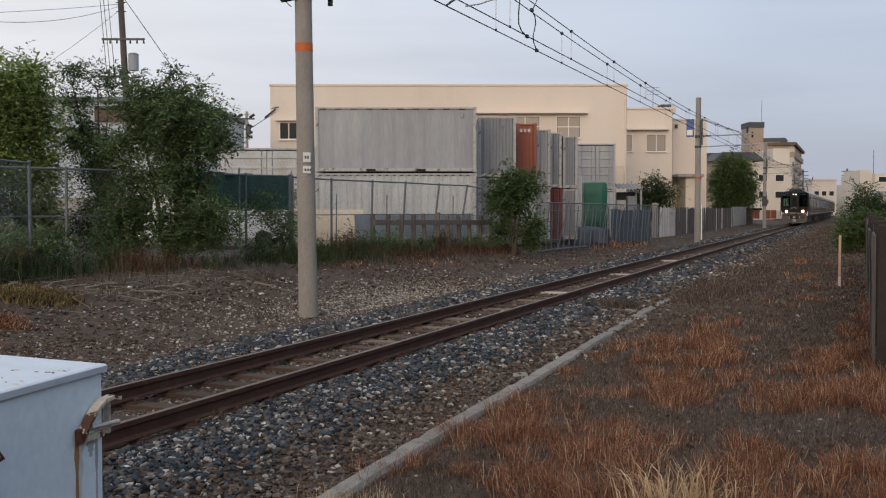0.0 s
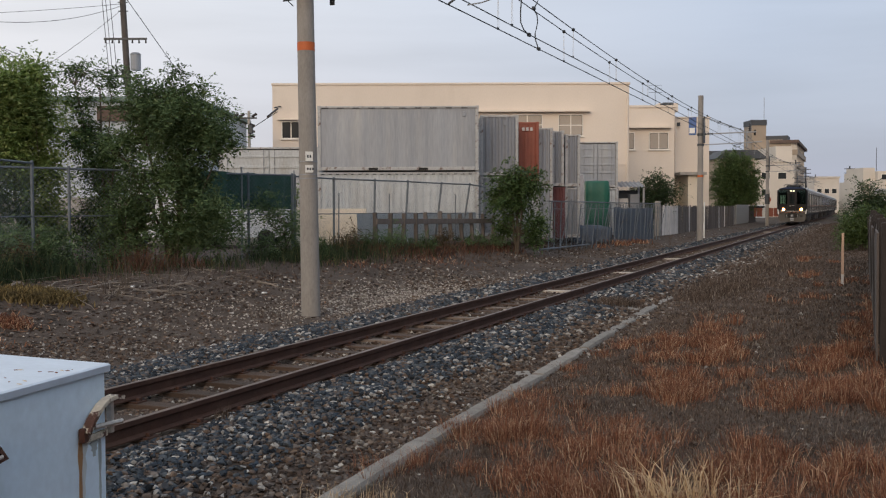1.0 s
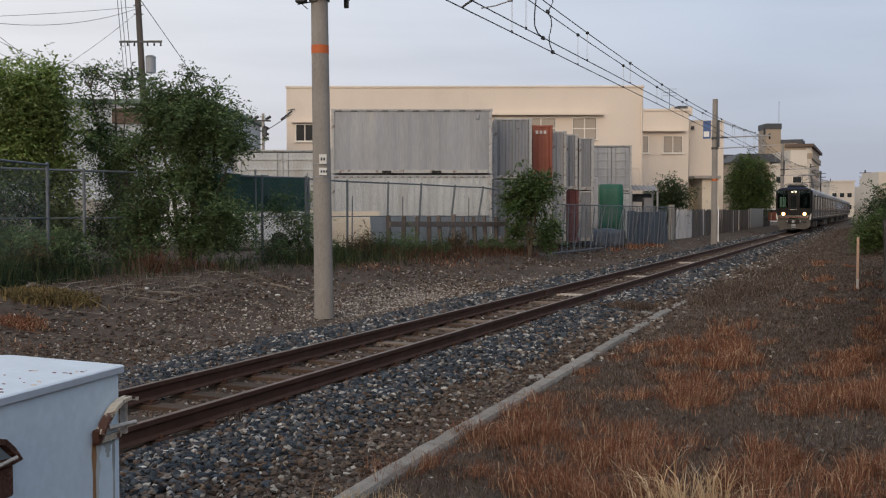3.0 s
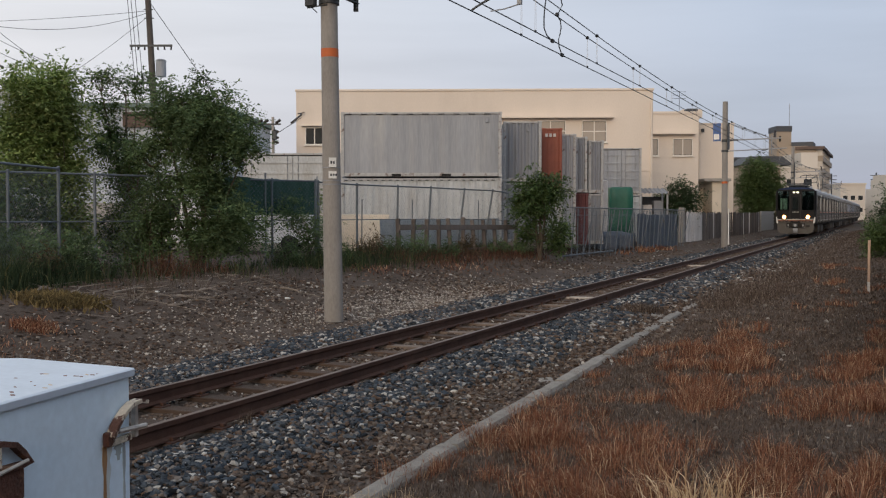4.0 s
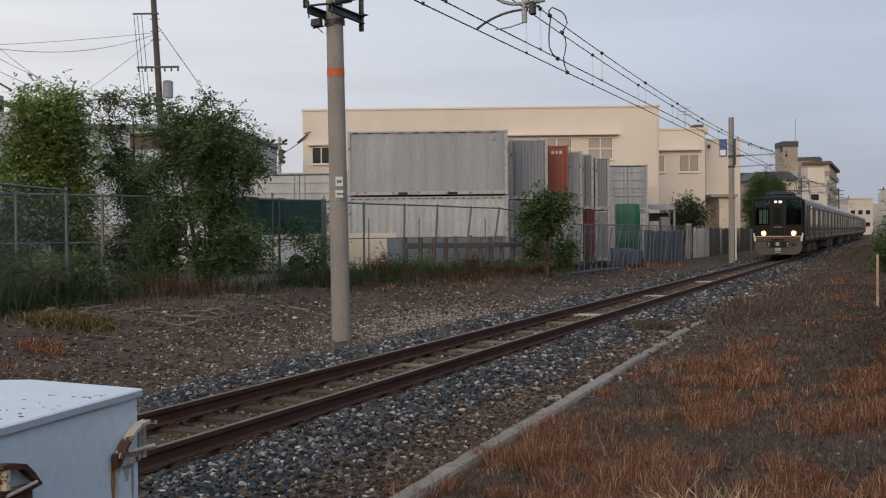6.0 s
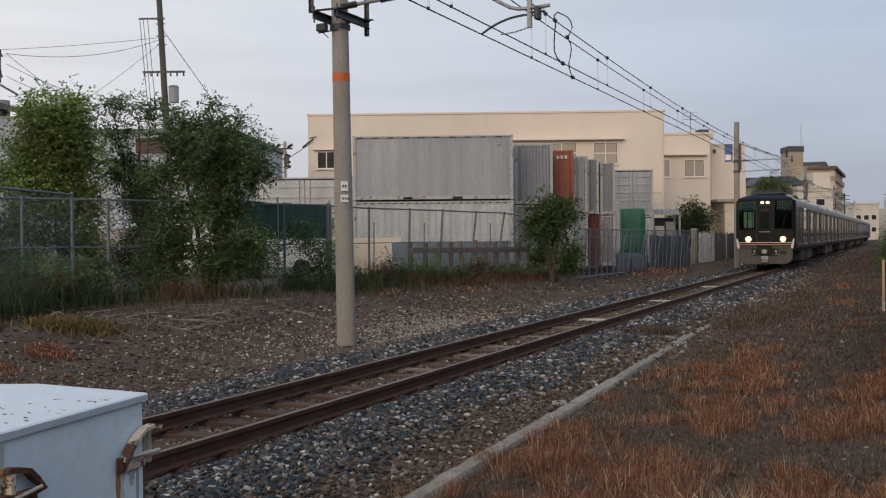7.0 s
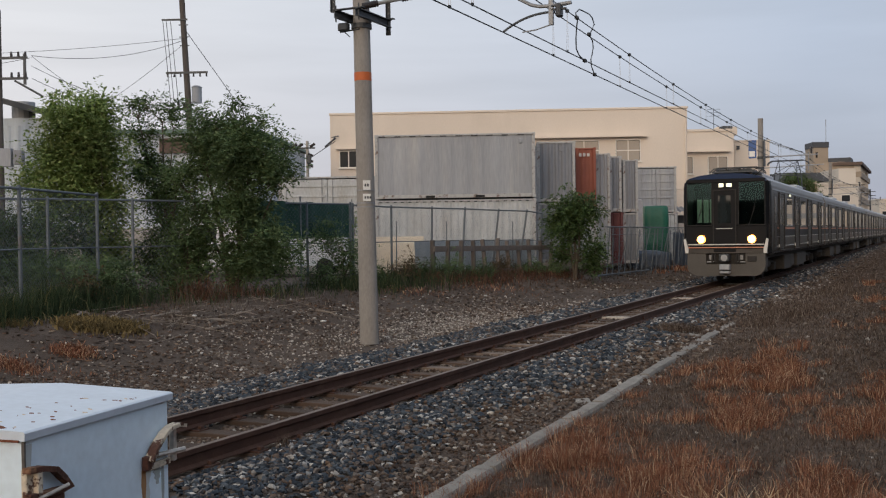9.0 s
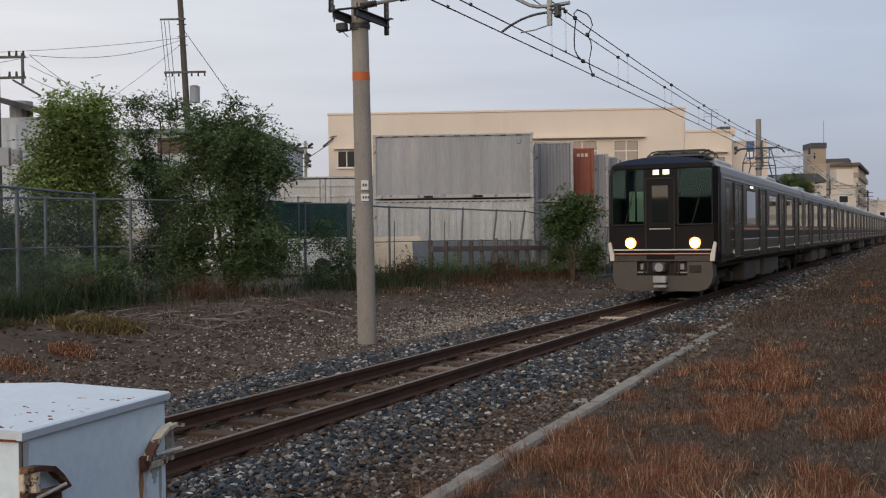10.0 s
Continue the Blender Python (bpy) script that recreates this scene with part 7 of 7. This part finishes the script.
    for i in range(46):
        x, y = (r.uniform(-14.2, -11.4), r.uniform(13.6, 19.5)) if i < 26 else (r.gauss(-12.4, 0.5), r.gauss(15.6, 0.9))
        L = r.uniform(0.5, 1.0) + (r.uniform(0.2, 1.2) if i % 4 == 0 else 0)
        a = r.gauss(0.5, 0.75) + (0 if i % 3 else 1.5)
        bow, thick = r.uniform(-0.9, 0.9), (r.uniform(0.014, 0.03) if i % 5 == 0 else r.uniform(0.006, 0.016))
        pts = []
        for s in np.linspace(0, 1, 6):
            px = x + math.cos(a + bow * s) * L * s + r.uniform(-0.03, 0.03)
            py = y + math.sin(a + bow * s) * L * s + r.uniform(-0.03, 0.03)
            pts.append(Vector((px, py, level(px, py) + thick + 0.06 * math.sin(3.1 * s) * r.uniform(0.1, 1.0))))
        bm = bmesh.new()
        for j, (p, q) in enumerate(zip(pts, pts[1:])):
            tube(bm, p, q, thick * (1 - 0.16 * j), thick * (1 - 0.16 * (j + 1)), seg=5)
        b = pts[3]
        for b, sg in ((pts[2], 0.6), (pts[3], -0.7)):
            d = Vector((math.cos(a + sg), math.sin(a + sg), r.uniform(0.02, 0.25))) * L * r.uniform(0.2, 0.4)
            tube(bm, b, b + d, thick * 0.5, 0.003, seg=4)
        tagged(link("fallen_branch", bm, M_TWIG), "bleached fallen branch lying on soil", "branch", "fallen branches")
    # standing dead twigs
    for i in range(20):
        x, y = (r.uniform(-14.0, -12.0), r.uniform(15, 30)) if i < 12 else (r.gauss(-12.0, 0.3), r.gauss(15.4, 0.4))
        bm = bmesh.new()
        z = level(x, y)
        for k in range(4):
            tube(bm, (x, y, z), (x + r.uniform(-0.35, 0.35), y + r.uniform(-0.3, 0.3), z + r.uniform(0.25, 0.75)), 0.005, 0.0015, seg=4)
        tagged(link("dead_twig", bm, M_BARK), "thin grey dead twigs standing in soil", "twig", "dead twigs")
    for x, y in ((-1.62, 5.45), (-11.0, 18.0), (-13.4, 25.2), (-12.3, 15.6), (-3.9, 31.0)):
        bm = bmesh.new()
        bmesh.ops.create_icosphere(bm, subdivisions=2, radius=0.042)
        for v in bm.verts:
            v.co = Vector((v.co.x * 1.5, v.co.y, v.co.z * 0.5)) * (1 + 0.5 * noise.noise(v.co * 25 + Vector((x, y, 0))))
        tagged(link("paper_scrap", bm, M_SIGNWHITE, m=pose(x, y, level(x, y) + 0.03, 0, 0, r.uniform(0, 180))), "crumpled white scrap lying in the grass", "litter", "litter")


weeds()


# ---- distance: warehouse, flats and houses ----
M_SIDING = mat("pale_blue_siding", (0.42, 0.47, 0.52), 0.7, var=0.1, scale=1, fine=14, bump=0.1, stretch=(1, 1, 0.2))
M_STUCCO = mat("off_white_stucco", (0.56, 0.51, 0.45), 0.9, var=0.08, scale=0.4, fine=8, bump=0.05)
M_TAN = mat("tan_tile_wall", (0.33, 0.27, 0.21), 0.85, var=0.08, scale=0.4, fine=8, bump=0.05)
M_GREYWALL = mat("grey_wall", (0.33, 0.34, 0.36), 0.85, var=0.1, scale=0.4, fine=8, bump=0.05)
M_BROWNROOF = mat("brown_roof", (0.11, 0.075, 0.06), 0.85, var=0.2, scale=1, fine=10)
M_GREENROOF = mat("faded_green_roof", (0.16, 0.22, 0.20), 0.8, var=0.15, scale=1, fine=10)
M_VAN = mat("white_van_paint", (0.6, 0.62, 0.64), 0.3, var=0.05)


def flat_windows(parent, a0, a1, n, zs, b, w=1.6, h=1.3):
    for z in zs:
        for i in range(n):
            a = a0 + (a1 - a0) * (i + 0.5) / n
            win = part("window", B(a - w / 2 - 0.08, a + w / 2 + 0.08, b - 0.05, b + 0.02, z - 0.08, z + h + 0.08), M_ALU, parent)
            part("pane", B(a - w / 2, a + w / 2, b - 0.09, b - 0.04, z, z + h), M_GLASS, win)


def distance():
    w = empty("warehouse", ypose(0, 0), "pale blue corrugated warehouse with dark sloping roof", "building")
    for a0, a1, zz in ((-30, -21.4, 7.55), (-21.3, -12.5, 7.0)):
        part("wall", corrugated(a0, a1, 52, 0.2, zz, 0.5, 0.05), M_SIDING, w, "pale blue corrugated siding")
        part("inner_wall", B(a0, a1, 52.1, 66, 0.2, zz - 0.05), M_SIDING, w)
    bm = prism(bmesh.new(), [(-30.3, 10.1), (-21.2, 7.5), (-21.2, 7.8), (-30.3, 10.4)], 51.5, 66.5)
    part("roof", bm, M_ROOFDARK, w, "dark sheet roof")
    bm = prism(bmesh.new(), [(-21.3, 7.0), (-12.3, 7.0), (-12.3, 7.2), (-21.3, 7.2)], 51.7, 66.5)
    part("roof", bm, M_GREENROOF, w, "faded green roof edge")
    part("fascia", B(-17.2, -13.2, 51.8, 51.98, 6.0, 6.75), M_BROWNROOF, w, "brown fascia board")
    part("roof_vent", T((-25.2, 54, 8.0), (-25.2, 54, 9.0), 0.6, seg=14), M_CONT, w)
    part("inner_gable", B(-30, -22.9, 52.1, 66, 7.5, 7.95), M_SIDING, w)
    # parked pale vehicles and stacked goods glimpsed through the leaves
    for a, b, c in ((-9.6, 36, M_VAN), (-6.9, 35, M_VAN)):
        v = empty("parked_van", ypose(a, b, 0.42), "white parked van glimpsed through foliage", "van", "parked vans")
        bm = prism(bmesh.new(), [(-1.6, 0.3), (-1.65, 1.0), (-1.1, 1.15), (-0.75, 1.8), (1.6, 1.85), (1.65, 0.3)], -0.7, 0.7)
        part("body", bm, c, v)
        part("windscreen", prism(bmesh.new(), [(-1.07, 1.17), (-0.76, 1.72), (-0.2, 1.72), (-0.2, 1.17)], -0.705, 0.705), M_GLASS, v)
        for x in (-1.0, 1.0):
            for y in (-0.62, 0.62):
                part("wheel", T((x, y - 0.09, 0.28), (x, y + 0.09, 0.28), 0.28, seg=14), M_UNDER, v)
    tagged(link("pale_wall", B(-22, -8.2, 39.0, 39.2, 0.2, 2.1), M_BLOCK, m=ypose(0, 0)), "pale wall of the yard behind trees", "wall")

    # white three-storey house and the taller flats
    h = empty("white_house", ypose(0, 0), "off-white three-storey block near the crossing", "building")
    part("wall", B(50.5, 56.9, 170, 182, 0, 8.9), M_STUCCO, h)
    part("roof_slab", B(50.3, 57.1, 169.8, 182, 8.9, 9.15), M_STUCCO, h)
    flat_windows(h, 50.6, 56.0, 2, (3.5, 6.2), 170, 1.3, 1.0)
    part("annex", B(54.2, 56.9, 172, 182, 9.1, 11.6), M_STUCCO, h)
    part("tiled_roof", prism(bmesh.new(), [(44.5, 9.6), (53.0, 9.6), (51.2, 11.0), (46.0, 11.0)], 172, 180), M_ROOFDARK, h, "dark hipped roof")
    part("low_wall", B(45, 50.5, 171, 181, 0, 9.6), M_TAN, h)
    st = empty("stair_tower_block", ypose(0, 0), "tan lift tower with dark cap", "tower")
    part("wall", B(55.5, 58.1, 190, 195, 0, 16.4), M_TAN, st)
    part("cap", B(55.4, 58.2, 189.9, 195, 16.4, 17.4), M_ROOFDARK, st, "dark metal cap")
    part("slot", B(55.9, 56.2, 189.9, 190, 14.6, 15.6), M_BLACK, st)
    part("mast", T((58.0, 191, 17.4), (58.0, 191, 21.5), 0.05, seg=5), M_STEEL, st)
    part("low_roof", B(36, 55.4, 188, 200, 10.2, 11.7), M_ROOFDARK, st)
    part("low_block", B(36, 55.3, 189, 200, 0, 10.2), M_TAN, st)
    p = yard(59.3, 180)
    ap = empty("apartment_block", pose(p.x, p.y, 0), "tan apartment block with brown roof edge and balconies", "building")
    part("wall", B(-6.0, 0, 0, 31, 0, 12.6), M_TAN, ap)
    part("end_wall", B(-2.3, 0.02, -0.15, 0, 0, 11.6), M_STUCCO, ap, "off-white end wall")
    part("roof_slab", B(-3.4, 1.3, -0.6, 31.5, 12.6, 13.1), M_BROWNROOF, ap, "brown overhanging roof edge")
    part("penthouse", B(-5.6, -1.6, 3, 12, 12.6, 13.4), M_TAN, ap)
    part("penthouse_roof", B(-4.6, -0.9, 6, 13, 13.4, 14.3), M_ROOFDARK, ap)
    for i in range(5):
        z = 2.0 + i * 2.15
        for k in range(5):
            bal = part("balcony", B(0, 1.1, 0.4 + k * 6.2, 6.2 + k * 6.2, z, z + 0.9), M_TAN, ap)
            part("opening", B(0, 0.05, 0.6 + k * 6.2, 6.0 + k * 6.2, z + 0.9, z + 2.0), M_BLACK, bal)
            part("screen", B(0, 1.0, 0.36 + k * 6.2, 0.44 + k * 6.2, z + 0.9, z + 2.1), M_STUCCO, bal)
    for k, (a, b, wd, ht, mt) in enumerate(((92.3, 262, 6.2, 8.8, M_STUCCO), (83.5, 270, 6.0, 6.0, M_GREYWALL))):
        o = empty("town_house", ypose(a, b), "distant flat-roofed town house with rows of windows", "building", "distant houses")
        part("wall", B(0, wd, 0, 14, 0, ht), mt, o)
        part("roof_slab", B(-0.2, wd + 0.2, -0.2, 14, ht, ht + 0.4), M_STUCCO, o)
        flat_windows(o, 0.3, wd - 0.3, 3, (2.0, 5.0), 0, 1.1, 1.1)
    # low grey building on the near side
    g = empty("corner_building", ypose(0, 0), "pale stepped building with long windows beyond the bush", "building")
    part("wall", B(58.3, 70, 142, 155, 0, 5.2), M_STUCCO, g)
    part("upper_wall", B(59.0, 70, 143, 155, 5.2, 6.5), M_STUCCO, g)
    part("tower", B(57.4, 59.0, 144, 150, 0, 7.0), M_STUCCO, g)
    part("parapet", B(58.2, 70, 141.9, 142, 3.4, 4.1), M_GREYWALL, g)
    flat_windows(g, 59.3, 69, 5, (5.35,), 143, 1.5, 0.7)
    flat_windows(g, 58.6, 69, 5, (1.0,), 142, 1.4, 1.4)
    part("antenna", T((59.6, 145, 6.4), (59.6, 145, 9.8), 0.04, seg=5), M_DARKSTEEL, g)
    # level crossing: red and white barrier board, stop disc, van
    x = empty("crossing_barrier", pose(-12.2, 126, 0), "red and white crossing barrier boards", "barrier")
    for i in range(8):
        part("board", B(i * 0.62, i * 0.62 + 0.58, -0.02, 0.02, 0.55, 1.55), M_RED if i % 3 else M_SIGNWHITE, x)
    for i in range(3):
        part("post", B(0.1 + i * 2.3, 0.2 + i * 2.3, -0.05, 0.05, -0.3, 1.6), M_STEEL, x)
    d = empty("stop_disc", pose(-9.6, 124, 0), "faded red round sign on a post", "sign")
    part("disc", T((0, 0, 2.5), (0, 0.03, 2.5), 0.36, seg=20), M_RED, d)
    part("post", T((0, 0.05, -0.3), (0, 0.05, 2.6), 0.04), M_STEEL, d)
    v = empty("parked_van", pose(-12.0, 133, 0), "white van waiting by the crossing", "van", "parked vans")
    part("body", prism(bmesh.new(), [(-1.6, 0.35), (-1.65, 1.1), (-1.1, 1.3), (-0.75, 1.9), (1.6, 1.95), (1.65, 0.35)], -0.7, 0.7), M_VAN, v)
    part("window", prism(bmesh.new(), [(-1.0, 1.28), (-0.75, 1.78), (1.4, 1.78), (1.4, 1.28)], -0.705, 0.705), M_GLASS, v)
    for k, (px, py, ph) in enumerate(((-1.5, 190, 8.5), (0.2, 235, 9), (-10, 185, 9.5), (-9.2, 205, 9))):
        u = empty("utility_pole", pose(px, py, 0), "distant dark utility pole with short arms", "utility pole", "utility poles")
        part("shaft", T((0, 0, 0), (0, 0, ph), 0.16, 0.12, 8), M_DARKSTEEL, u)
        for z in (ph - 0.5, ph - 1.2):
            part("crossarm", B(-0.9, 0.9, -0.06, 0.06, z, z + 0.12), M_DARKSTEEL, u)
    # far town and trees closing the horizon
    r = random.Random(9)
    bm = bmesh.new()
    for i in range(170):
        a = radians(r.uniform(-75, 80))
        R = r.uniform(330, 700)
        px, py = -R * math.sin(a), R * math.cos(a)
        wd, hh = r.uniform(8, 26), r.uniform(4, 9)
        box(bm, -wd / 2, wd / 2, -6, 6, 0, hh, m=pose(px, py, 0, 0, 0, math.degrees(a)))
    tagged(link("far_town", bm, M_GREYWALL), "hazy grey houses along the horizon", "town", kind="stuff")
    # plain walls added on the near side and behind, never in view, to darken reflections
    unseen_dark = mat("unseen_wall_dark", (0.06, 0.055, 0.05), 0.95, var=0.3, scale=0.5, fine=5)
    tagged(link("unseen_wall_east", B(9.0, 9.4, -40, 118, -0.4, 5.5), unseen_dark), "unseen dark wall added on the near side to dim reflections", "wall", kind="structure")
    tagged(link("unseen_wall_south", B(-60, 9.0, -46, -45.6, -0.4, 5.0), unseen_dark), "unseen dark wall added behind to shape reflections", "wall", kind="structure")


distance()


motions()
